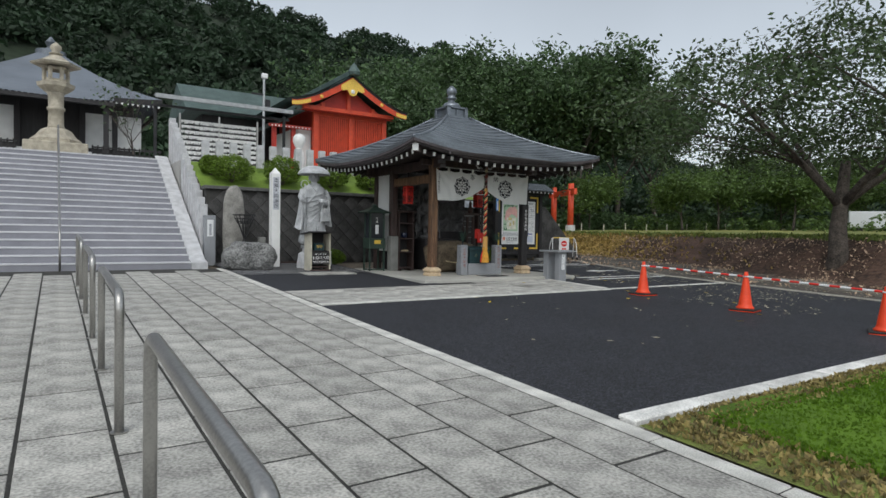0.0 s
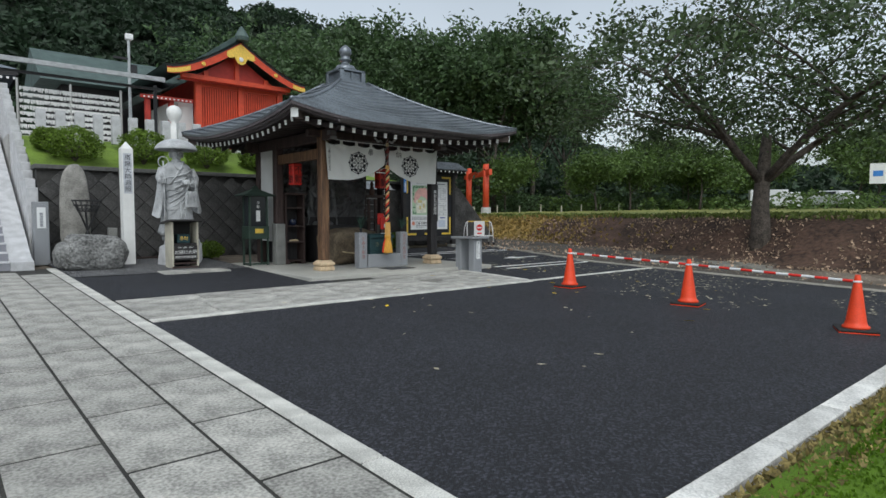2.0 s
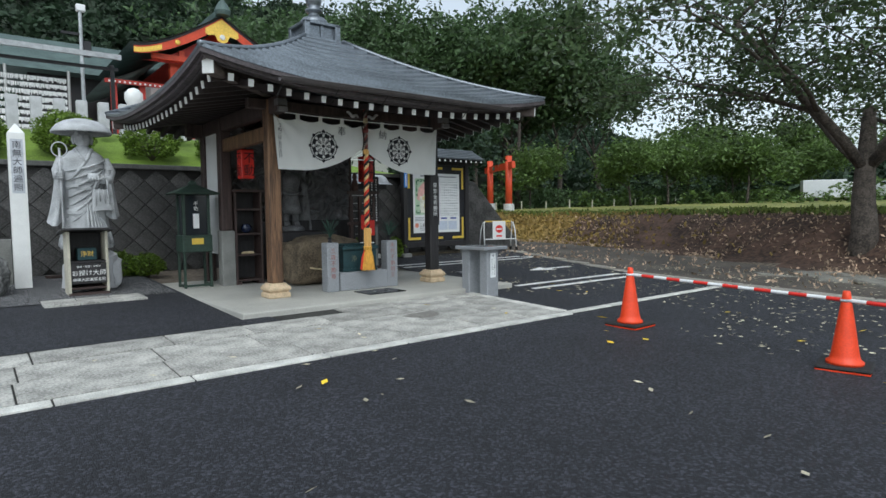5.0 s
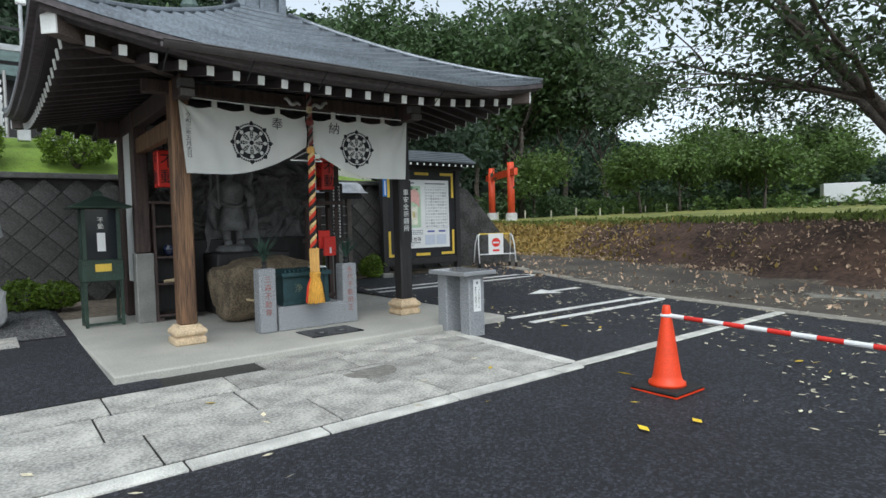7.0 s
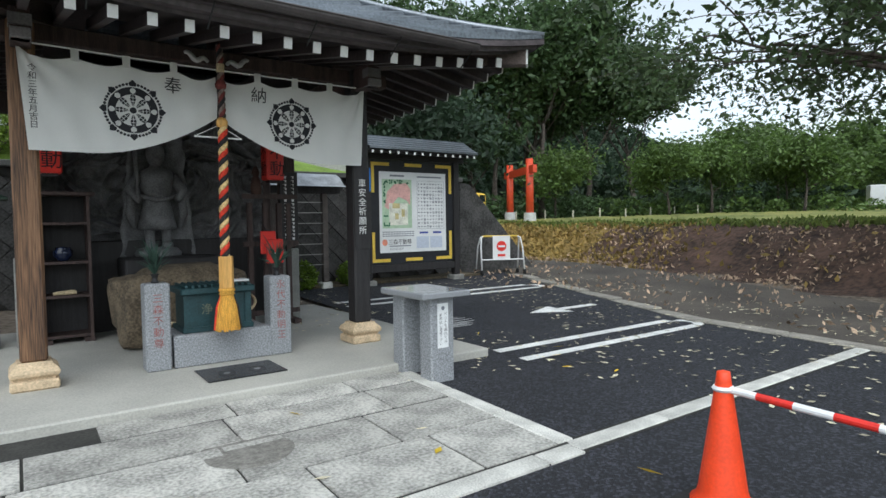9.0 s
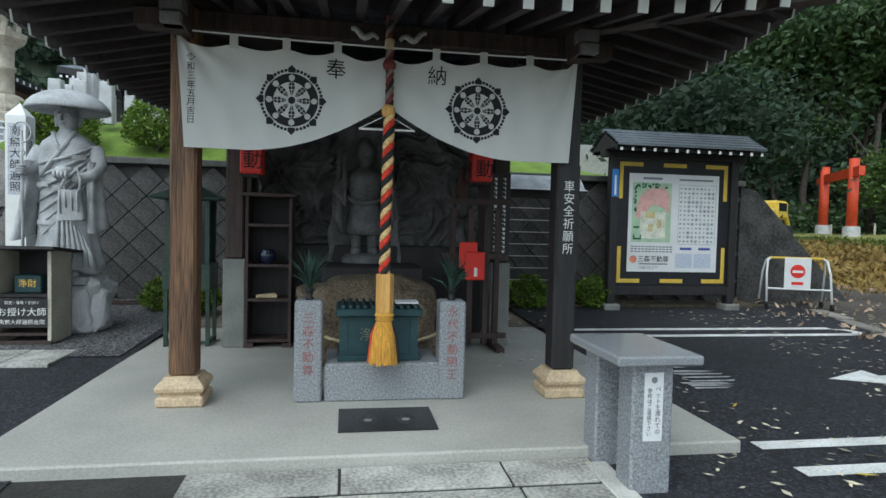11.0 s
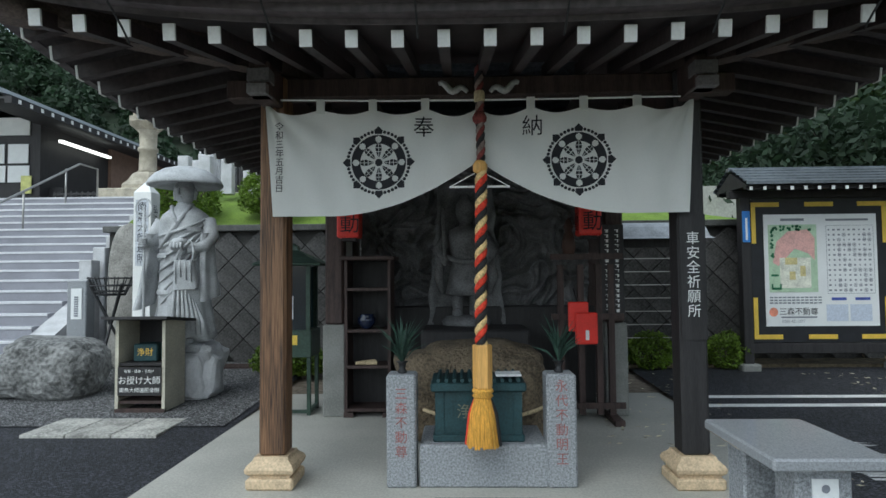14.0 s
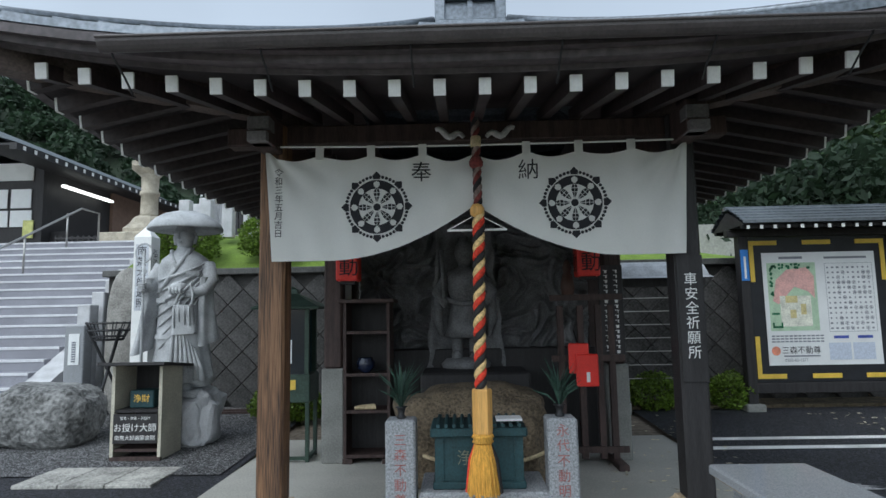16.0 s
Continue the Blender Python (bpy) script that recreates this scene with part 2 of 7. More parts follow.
DARKGLASS = material("dark_glass", (0.02, 0.025, 0.03), 0.08, spread=0.1, bump=0)
tube_mat = bpy.data.materials.new("lamp_tube")
tube_mat.use_nodes = True
tube_mat.node_tree.nodes["Principled BSDF"].inputs["Emission Color"].default_value = (1, 0.95, 0.85, 1)
tube_mat.node_tree.nodes["Principled BSDF"].inputs["Emission Strength"].default_value = 2.5

# ---- building tools ----
ROOTS = {}


def thing(name, x, y, z, label, category, group="", kind="", rz=0.0):
    e = new(name)
    e.empty_display_size = 0.2
    e.matrix_basis = pose(x, y, z, 0, 0, rz)
    ROOTS[e.name] = pose(x, y, z, 0, 0, rz)
    return tagged(e, label, category, group, kind)


def link_mesh(name, bm, mat, smooth=False):
    me = bpy.data.meshes.new(name)
    bmesh.ops.recalc_face_normals(bm, faces=bm.faces)
    if smooth:
        for f in bm.faces:
            f.smooth = True
    bm.to_mesh(me)
    bm.free()
    me.materials.append(mat)
    return me


def part(name, bm, mat, parent, label="", world=False, smooth=False):
    """One mesh under a thing, in the thing's own axes, or in the world's axes with world=True."""
    if world:
        root = parent
        while root.parent:
            root = root.parent
        bm.transform(ROOTS.get(root.name, Matrix()).inverted())
    ob = new(name, link_mesh(name, bm, mat, smooth))
    ob.parent = parent
    return tagged(ob, label)


def solo(name, bm, mat, label, category="", group="", kind="", smooth=False):
    return tagged(new(name, link_mesh(name, bm, mat, smooth)), label, category, group, kind)


def box(bm, x0, x1, y0, y1, z0, z1, bevel=0.0, m=None):
    r = bmesh.ops.create_cube(bm, size=1.0, matrix=Matrix.LocRotScale(
        ((x0 + x1) / 2, (y0 + y1) / 2, (z0 + z1) / 2), None, (abs(x1 - x0), abs(y1 - y0), abs(z1 - z0))))
    vs = r["verts"]
    if bevel:
        es = list({e for v in vs for e in v.link_edges})
        vs = list({v for f in bmesh.ops.bevel(bm, geom=es, offset=bevel, segments=1, affect="EDGES", profile=0.5)["faces"] for v in f.verts})
    if m is not None:
        bmesh.ops.transform(bm, matrix=m, verts=vs)
    return bm


def B(x0, x1, y0, y1, z0, z1, bevel=0.0):
    return box(bmesh.new(), x0, x1, y0, y1, z0, z1, bevel)


def beam(bm, a, b, w, h):
    """A square bar from a to b, h high where it is flat."""
    a, b = Vector(a), Vector(b)
    d = b - a
    q = d.to_track_quat("Y", "Z")
    bmesh.ops.create_cube(bm, size=1.0, matrix=Matrix.LocRotScale((a + b) / 2, q, (w, d.length, h)))
    return bm


def rod(bm, a, b, r, r2=None, n=12):
    a, b = Vector(a), Vector(b)
    d = b - a
    bmesh.ops.create_cone(bm, cap_ends=True, segments=n, radius1=r, radius2=r if r2 is None else r2, depth=d.length,
                          matrix=Matrix.LocRotScale((a + b) / 2, d.to_track_quat("Z", "Y"), None))
    return bm


def lathe(bm, profile, n=24, x=0, y=0, square=False):
    rings = []
    for r, z in profile:
        rings.append([bm.verts.new((x + r * math.cos(2 * math.pi * (i + 0.5 * square) / n), y + r * math.sin(2 * math.pi * (i + 0.5 * square) / n), z)) for i in range(n)])
    for a, b in zip(rings, rings[1:]):
        for i in range(n):
            bm.faces.new((a[i], a[(i + 1) % n], b[(i + 1) % n], b[i]))
    bm.faces.new(rings[0][::-1])
    bm.faces.new(rings[-1])
    return bm


def sheet(bm, nu, nv, fn):
    g = [[bm.verts.new(fn(i / nu, j / nv)) for j in range(nv + 1)] for i in range(nu + 1)]
    for i in range(nu):
        for j in range(nv):
            bm.faces.new((g[i][j], g[i + 1][j], g[i + 1][j + 1], g[i][j + 1]))
    return bm


def tube(bm, pts, r, n=10):
    """A round pipe along points; r a number or one per point."""
    pts = [Vector(p) for p in pts]
    rs = r if isinstance(r, (list, tuple)) else [r] * len(pts)
    rings, side = [], None
    for i, p in enumerate(pts):
        d = (pts[min(i + 1, len(pts) - 1)] - pts[max(i - 1, 0)]).normalized()
        if side is None:
            side = d.orthogonal().normalized()
        side = (side - d * side.dot(d)).normalized()
        up = d.cross(side)
        rings.append([bm.verts.new(p + rs[i] * (math.cos(2 * math.pi * k / n) * side + math.sin(2 * math.pi * k / n) * up)) for k in range(n)])
    for a, b in zip(rings, rings[1:]):
        for k in range(n):
            bm.faces.new((a[k], a[(k + 1) % n], b[(k + 1) % n], b[k]))
    bm.faces.new(rings[0][::-1])
    bm.faces.new(rings[-1])
    return bm


def boulder(bm, cx, cy, cz, rx, ry, rz, seed=0, rough=0.18, flat=True, sub=4, square=0.7):
    r = bmesh.ops.create_icosphere(bm, subdivisions=sub, radius=1.0)
    for v in r["verts"]:
        p = v.co.copy()
        d = 1 + rough * noise.noise(p * 1.3 + Vector((seed, 0, 0))) + rough * 0.4 * noise.noise(p * 4 + Vector((0, seed, 0)))
        p = Vector([math.copysign(abs(c) ** square, c) for c in p]) * d
        v.co = (cx + p.x * rx, cy + p.y * ry, max(cz + p.z * rz, cz - rz * 0.9) if flat else cz + p.z * rz)
    return bm


def flat_poly(bm, pts, y, n=None):
    """A flat polygon facing -y."""
    return bm.faces.new([bm.verts.new((px, y, pz)) for px, pz in pts])


def letters(txt, size, vertical=False, step=1.08):
    """Lettering as a mesh in the x-z plane facing -y, centred; vertical runs downwards."""
    bm = bmesh.new()
    rows = list(txt) if vertical else [txt]
    for k, s in enumerate(rows):
        cu = bpy.data.curves.new("lettering", "FONT")
        cu.body, cu.size, cu.align_x, cu.align_y, cu.resolution_u = s, size, "CENTER", "CENTER", 2
        ob = bpy.data.objects.new("lettering", cu)
        me = bpy.data.meshes.new_from_object(ob)
        me.transform(Matrix.Translation((0, 0, -size * step * (k - (len(rows) - 1) / 2))) @ pose(0, 0, 0, 90, 0, 0))
        bm.from_mesh(me)
        bpy.data.objects.remove(ob)
        bpy.data.curves.remove(cu)
        bpy.data.meshes.remove(me)
    return bm


def place(bm, m):
    bm.transform(m)
    return bm


def G(y):
    """The ground's height: it rises evenly towards the pavilion."""
    return 0.03 * y


def leaf_mesh(name, centres, size, mat, seed=0, flatten=0.6, spread=1.0):
    """Many small bent leaves round the centres: arrays in, one mesh out."""
    rng = np.random.default_rng(seed)
    n = len(centres)
    a = rng.normal(size=(n, 3))
    a[:, 2] *= flatten
    a /= np.linalg.norm(a, axis=1)[:, None]
    b = np.cross(a, rng.normal(size=(n, 3)))
    b /= np.linalg.norm(b, axis=1)[:, None]
    s = size * rng.uniform(0.6, 1.35, (n, 1))
    c = np.asarray(centres)
    v = np.stack([c - a * s, c + b * s * 0.45, c + a * s, c - b * s * 0.45], 1).reshape(-1, 3)
    me = bpy.data.meshes.new(name)
    me.vertices.add(4 * n)
    me.vertices.foreach_set("co", v.ravel())
    me.loops.add(4 * n)
    me.loops.foreach_set("vertex_index", np.arange(4 * n))
    me.polygons.add(n)
    me.polygons.foreach_set("loop_start", np.arange(0, 4 * n, 4))
    me.polygons.foreach_set("loop_total", np.full(n, 4))
    me.update()
    me.validate()
    me.materials.append(mat)
    return me

# ---- ground ----
def slope_sheet(x0, x1, y0, y1, lift, nx=1, ny=1):
    return sheet(bmesh.new(), nx, ny, lambda u, v: (x0 + (x1 - x0) * u, y0 + (y1 - y0) * v, G(y0 + (y1 - y0) * v) + lift))


BANKFOOT = [(18.0, -40), (18.2, 2), (18.5, 7), (19.5, 11), (20.6, 15), (20.8, 18), (19.8, 20.5), (17.6, 23), (16.6, 60)]


def foot_x(y):
    for (xa, ya), (xb, yb) in zip(BANKFOOT, BANKFOOT[1:]):
        if y <= yb:
            return xa + (xb - xa) * (y - ya) / (yb - ya)
    return xb


def land(x, y):
    """The wide country round the court: flat, then the bank and the field behind it."""
    base = min(max(G(y), -1.2), 0.9)
    d = x - foot_x(y)
    rise = max(0.0, min(1.0, d / 2.6))
    rise = rise * rise * (3 - 2 * rise)
    h = (1.50 - base) * rise if d > 0 else 0.0
    far = max(0.0, d - 2.6)
    bumps = 0.10 * noise.noise(Vector((x * 0.7, y * 0.7, 0))) * min(1.0, max(0.0, d))
    return base - 0.05 * (d <= 0) + h + min(far, 45) * 0.022 + bumps




def axis_steps(lo, hi, fine_lo, fine_hi, fine, coarse):
    a = list(np.arange(fine_lo, fine_hi + 1e-6, fine))
    left, s, p = [], coarse, fine_lo
    while p > lo:
        p -= s
        s *= 1.5
        left.append(p)
    right, s, p = [], coarse, fine_hi
    while p < hi:
        p += s
        s *= 1.5
        right.append(p)
    return left[::-1] + a + right


gx = axis_steps(-900, 900, 14, 48, 0.5, 3)
gy = axis_steps(-900, 900, -6, 48, 0.6, 3)
bm = bmesh.new()
grid = [[bm.verts.new((x, y, land(x, y))) for y in gy] for x in gx]
for i in range(len(gx) - 1):
    for j in range(len(gy) - 1):
        f = bm.faces.new((grid[i][j], grid[i + 1][j], grid[i + 1][j + 1], grid[i][j + 1]))
        c = f.calc_center_median()
        d = c.x - foot_x(c.y)
        if d < 0:
            f.material_index = 0
        elif d < 2.9:
            f.material_index = 1 if c.y < 18.5 + 1.5 * noise.noise(c * 0.7) else 3
        else:
            f.material_index = 2
ground = solo("ground", bm, LITTER, "brown leaf-strewn ground rising to a grassy field", "ground", kind="structure", smooth=True)
for m in (BANK, FIELD, YELLOWEARTH):
    ground.data.materials.append(m)

lot = slope_sheet(3.6, 15.0, 3.05, 11.34, 0.0)
for xa, xb, xc in ((3.6, 6.93, 6.93), (11.57, 15.0, 16.934)):
    lot.faces.new([lot.verts.new((x, y, G(y))) for x, y in ((xa, 11.34), (xb, 11.34), (xc, 17.2), (xa, 17.2))])
solo("parking_lot", lot, ASPHALT, "fresh black asphalt forecourt with white bay lines", "asphalt", kind="structure")


def lot_edge(y):
    """The forecourt's far edge: straight, then swinging out towards the notice board."""
    return 15.0 + 0.33 * max(0.0, y - 11.34)


def road_fn(u, v):
    y = 3 + 16.5 * v
    x0 = lot_edge(y) + 0.25
    x1 = max(15.6, foot_x(y) - 0.6) if y > 9 else 15.6 + 0.25 * max(0, y - 3)
    return (x0 + (x1 - x0) * u, y, min(G(y), 0.9) + 0.02)


solo("road", sheet(bmesh.new(), 4, 30, road_fn), OLD_ASPHALT, "worn grey asphalt lane beside the leafy bank", "road", kind="structure")
solo("lawn", sheet(bmesh.new(), 30, 20, lambda u, v: (4.25 + 13 * u, 2.80 - 14 * v, G(2.8 - 14 * v) + 0.03 + 0.02 * noise.noise(Vector((9 * u, 9 * v, 0))))), LAWN, "bright mown green lawn beside the forecourt", "lawn", kind="structure")
solo("lawn_edge", sheet(bmesh.new(), 30, 20, lambda u, v: (3.62 + 14 * u, 2.86 - 14 * v, G(2.86 - 14 * v) + 0.012)), EDGEGRASS, "patchy dry grass margin along the kerbs", "grass", kind="structure")
rng = np.random.default_rng(5)
n = 26000
px = 4.15 + 7.5 * rng.random(n) ** 1.3
py = 2.66 - 5.0 * rng.random(n) ** 1.2
blade = new("grass_blades", leaf_mesh("grass_blades", np.stack([px, py, 0.03 * py + 0.035], 1), 0.024, material("grass_blade", (0.092, 0.175, 0.005), 0.9, island=0.15, bump=0, thin=0.3), 5, flatten=3.0))
tagged(blade, "short green grass blades of the lawn", "grass", kind="stuff")

n = 5200
px = np.where(rng.random(n) < 0.5, 3.66 + 0.62 * rng.random(n), 3.66 + 8 * rng.random(n))
py = np.where(px < 4.3, 2.84 - 4.5 * rng.random(n), 2.87 - 0.34 * rng.random(n) ** 1.5)
tagged(new("dry_margin", leaf_mesh("dry_margin", np.stack([px, py, 0.03 * py + 0.03], 1), 0.032, material("margin_blade", (0.24, 0.19, 0.07), 0.8, island=0.6, bump=0, thin=0.2), 6, flatten=1.6)), "dry brown and yellow grass tufts along the kerb", "grass", kind="stuff")

# ---- paved walk ----
walk_bed = solo("paved_walk", slope_sheet(-3.6, 3.6, -14, 15.9, -0.006, 1, 20), JOINT, "pale granite slab walk leading to the stairs", "pavement", kind="structure")
slab_me = link_mesh("paving_slab", B(-0.248, 0.248, -0.504, 0.504, -0.04, 0.0, 0.004), PAVER)
kerb_me = link_mesh("kerb_stone", B(-0.082, 0.082, -0.437, 0.437, -0.06, 0.0, 0.008), KERB)
rnd = random.Random(3)
tilt = math.degrees(math.atan(0.03))


def piece(name, me, parent, x, y, lift=0.0, rz=0.0, s=(1, 1, 1)):
    o = new(name, me)
    o.matrix_basis = pose(x, y, G(y) + lift, tilt if rz == 0 else 0, 0 if rz == 0 else -tilt if abs(rz) == 90 else 0, rz) @ Matrix.Diagonal((*s, 1))
    o.parent = parent
    return o


# ---- stairs ----
NSTEP, RISE, RUN, Y0 = 19, 0.173, 0.331, 15.9
Z0 = G(Y0)
stairs = thing("stone_stairs", 0, Y0, Z0, "wide grey granite stairs with pale nosings", "stairs", kind="structure")
for k in range(NSTEP):
    z = Z0 + RISE * k
    s = part("step", B(-5.6, 2.86, Y0 + RUN * k, Y0 + RUN * (k + 1) + 0.02, z - 0.3, z + RISE - 0.004 * 0, 0.0), STEP, stairs, world=True)
    part("nosing", B(-5.6, 2.858, Y0 + RUN * k - 0.012, Y0 + RUN * k + 0.055, z + RISE - 0.035, z + RISE + 0.004, 0.003), NOSING, s, "pale step nosing", world=True)
YT, ZT = Y0 + NSTEP * RUN, Z0 + NSTEP * RISE
bm = bmesh.new()
vs = []
for x in (2.862, 3.24):
    vs.append([bm.verts.new(p) for p in ((x, Y0 - 0.12, Z0 - 0.3), (x, Y0 - 0.12, Z0 + 0.16), (x, Y0 + 0.25, Z0 + 0.22), (x, YT + 0.2, ZT + 0.16), (x, YT + 0.2, ZT - 0.6))])
bm.faces.new(vs[0])
bm.faces.new(vs[1][::-1])
for i in range(5):
    bm.faces.new((vs[0][i], vs[0][(i + 1) % 5], vs[1][(i + 1) % 5], vs[1][i]))
part("stringer", bm, PALE_GRANITE, stairs, "pale granite side stringer", world=True)
# centre handrail of the stairs
rail = thing("stair_handrail", 0.1, Y0, Z0, "steel handrail up the middle of the stairs", "handrail")
bm = bmesh.new()
tube(bm, [(0.1, Y0 - 0.25, Z0 + 0.0), (0.1, Y0 - 0.25, Z0 + 0.8), (0.1, Y0, Z0 + 0.98), (0.1, YT, ZT + 0.85), (0.1, YT + 0.7, ZT + 0.85), (0.1, YT + 0.7, ZT)], 0.024)
part("rail", bm, STEEL, rail, world=True, smooth=True)
for k in (3, 8, 13, 17):
    y, z = Y0 + RUN * (k + 0.5), Z0 + RISE * (k + 1)
    part("post", rod(bmesh.new(), (0.1, y, z), (0.1, y, z + 0.82), 0.02), STEEL, rail, world=True, smooth=True)
# granite fence climbing beside the stairs
fence = thing("granite_fence", 3.42, 17.0, Z0, "stepped row of pale granite fence posts beside the stairs", "fence")
for k in range(16):
    y = 17.35 + k * 0.345
    zt = 1.95 + (y - 17.0) * 0.60
    part("post", B(3.32, 3.52, y - 0.115, y + 0.115, zt - 1.9, zt, 0.012), PALE_GRANITE, fence, world=True)
part("end_pillar", B(3.37, 3.66, 16.9, 17.12, Z0, Z0 + 1.37, 0.012), GRANITE, fence, world=True)
part("notice", B(3.44, 3.60, 16.888, 16.898, Z0 + 0.80, Z0 + 1.25), PAPER, fence, "small white notice", world=True)
bm = bmesh.new()
for k in range(9):
    box(bm, 3.49, 3.55, 16.882, 16.886, Z0 + 0.84 + 0.034 * k, Z0 + 0.862 + 0.034 * k)
part("lettering", bm, GREYINK, fence, world=True)

# ---- retaining wall, slope and terrace ----
WY, WTOP = 17.55, 2.70
wall = thing("retaining_wall", 9.5, WY, 0.45, "dark grey stone block retaining wall", "wall", kind="structure")
part("backing", B(3.55, 16.0, WY + 0.10, WY + 0.5, 0.3, WTOP - 0.08), material("wall_joint", (0.055, 0.053, 0.050), 0.95), wall, world=True)
part("coping", B(3.5, 16.05, WY - 0.02, WY + 0.55, WTOP - 0.10, WTOP, 0.01), material("dark_coping", (0.10, 0.10, 0.095), 0.9, spread=0.3), wall, "low concrete coping", world=True)
bm = bmesh.new()
w = [[bm.verts.new((x, y, z)) for x, z in ((16.0, 0.3), (16.0, WTOP - 0.1), (16.3, WTOP - 0.15), (18.4, 0.45), (18.4, 0.3))] for y in (WY + 0.05, WY + 0.9)]
bm.faces.new(w[0])
bm.faces.new(w[1][::-1])
for i in range(5):
    bm.faces.new((w[0][i], w[1][i], w[1][(i + 1) % 5], w[0][(i + 1) % 5]))
part("end_slope", bm, WALLSTONE, wall, "sloping dark end of the wall", world=True)
bm = sheet(bmesh.new(), 60, 8, lambda u, v: (3.5 + 12.4 * u, WY + 0.5 + 2.3 * v, WTOP - 0.03 + 0.95 * min(1, 2.6 * (1 - u)) * v ** 0.8 + 0.03 * noise.noise(Vector((12 * u, 3 * v, 0)))))
solo("grass_slope", bm, material("slope_grass", (0.15, 0.23, 0.03), 0.95, spread=0.35, scale=2, fine=40, bump=0.8), "short yellow-green grass slope above the wall", "grass", kind="structure")
bm = B(-30, 3.3, YT, 60, 0.0, ZT - 0.005)
box(bm, 3.3, 15.0, WY + 2.75, 60, 0.0, 3.62)
solo("upper_terrace", bm, TERRACE, "paved upper terrace behind the stairs", "terrace", kind="structure")
solo("gravel_bed", slope_sheet(3.62, 6.85, 14.05, WY + 0.12, 0.012), GRAVEL, "grey gravel bed round the statue", "gravel", kind="structure")
solo("planting_bed", B(11.35, 16.1, 17.0, WY + 0.12, 0.3, 0.555), material("bed_soil", (0.10, 0.08, 0.05), 0.95, spread=0.5, scale=6, fine=30, bump=1.0, depth=0.03), "brown leaf-covered planting bed below the wall", "soil", kind="structure")
for k in range(2):
    bmk = B(5.4, 7.0, 17.05 + 0.2 * k, 17.1 + 0.2 * k, 0.5, 0.53 + 0.03)
    solo("edging_bar", bmk, WOOD, "dark timber edging bar in the gravel", "edging")

# ---- terrace fence posts ----
for k in range(13):
    x = 3.9 + k * 0.42
    ob = solo("fence_post", place(B(-0.105, 0.105, -0.09, 0.09, -0.75, 0, 0.012), Matrix.Translation((0, 0, 0.75))), PALE_GRANITE, "short pale granite fence post on the terrace edge", "post", "terrace fence posts") if k == 0 else copy_thing(first_post, pose(x, 19.5, 3.45))
    if k == 0:
        first_post = ob
        ob.matrix_basis = pose(x, 19.5, 3.45)

# ---- pavilion ----
CX, CY, HALF, FZ = 9.32, 14.0, 2.87, 0.42
PX = (7.835, 10.75)
slab = solo("pavilion_floor", B(6.92, 11.58, 11.33, 16.6, 0.15, FZ, 0.012), CONCRETE, "pale smooth concrete floor slab of the pavilion", "floor", kind="structure")
pav = thing("pavilion", CX, CY, FZ, "dark timber prayer pavilion with a curved metal pyramid roof", "pavilion")


def post(x, y, zb, zt, w, mat, name="post", label=""):
    bm = B(x - w / 2, x + w / 2, y - w / 2, y + w / 2, zb, zt, 0.02)
    return part(name, bm, mat, pav, label, world=True)


def base_stone(x, y):
    bm = bmesh.new()
    box(bm, x - 0.165, x + 0.165, y - 0.165, y + 0.165, FZ, FZ + 0.078, 0.014)
    a = [(0.150, FZ + 0.078), (0.150, FZ + 0.092), (0.178, FZ + 0.115), (0.184, FZ + 0.140), (0.172, FZ + 0.165), (0.135, FZ + 0.195), (0.126, FZ + 0.215)]
    rings = []
    for r, z in a:
        r *= 0.92
        rings.append([bm.verts.new((x + sx * r, y + sy * r, z)) for sx, sy in ((-1, -1), (1, -1), (1, 1), (-1, 1))])
    for p, q in zip(rings, rings[1:]):
        for i in range(4):
            bm.faces.new((p[i], p[(i + 1) % 4], q[(i + 1) % 4], q[i]))
    bm.faces.new(rings[-1])
    part("base_stone", bm, BASESTONE, pav, "carved tan stone post base", world=True)


for x in PX:
    base_stone(x, 12.5)
    post(x, 12.5, FZ + 0.21, 3.30, 0.188, POSTWOOD if x < 9 else BLACKWOOD, label="weathered brown post with open grain" if x < 9 else "black-stained post")
    part("plinth", B(x - 0.115, x + 0.115, 14.45, 14.68, FZ, 1.37, 0.012), DARK_CONC, pav, "grey concrete plinth", world=True)
    post(x, 14.565, 1.37, 3.30, 0.19, WOOD)
    post(x, 15.5, FZ, 3.30, 0.18, WOOD, "rear_post")
# white plaster side panel behind the plinth posts
part("side_panel", B(7.80, 7.86, 14.67, 15.42, 0.95, 3.10), PLASTER, pav, "white plaster side panel", world=True)
for z0, z1 in ((3.05, 3.29),):
    part("front_beam", B(PX[0] - 0.35, PX[1] + 0.35, 12.44, 12.58, z0 + 0.1, z1, 0.01), WOOD, pav, world=True)
    part("rear_beam", B(PX[0] - 0.35, PX[1] + 0.35, 15.44, 15.58, z0, z1, 0.01), WOOD, pav, world=True)
    for x in PX:
        part("side_beam", B(x - 0.07, x + 0.07, 12.1, 15.9, z0 + 0.02, z1 + 0.01, 0.01), WOOD, pav, world=True)
for x in PX:
    part("tie_beam", B(x - 0.05, x + 0.05, 12.6, 14.47, 2.72, 2.93, 0.01), POSTWOOD if x < 9 else WOOD, pav, world=True)
    for k, (w, z0, z1) in enumerate(((0.15, 3.29, 3.38), (0.13, 3.2, 3.27))):
        part("bracket_end", B(x - w / 2, x + w / 2, 12.08 - 0.03 * k, 12.2, z0 - 0.13, z1 - 0.13, 0.004), material("grey_bracket", (0.16, 0.15, 0.15), 0.6), pav, world=True)
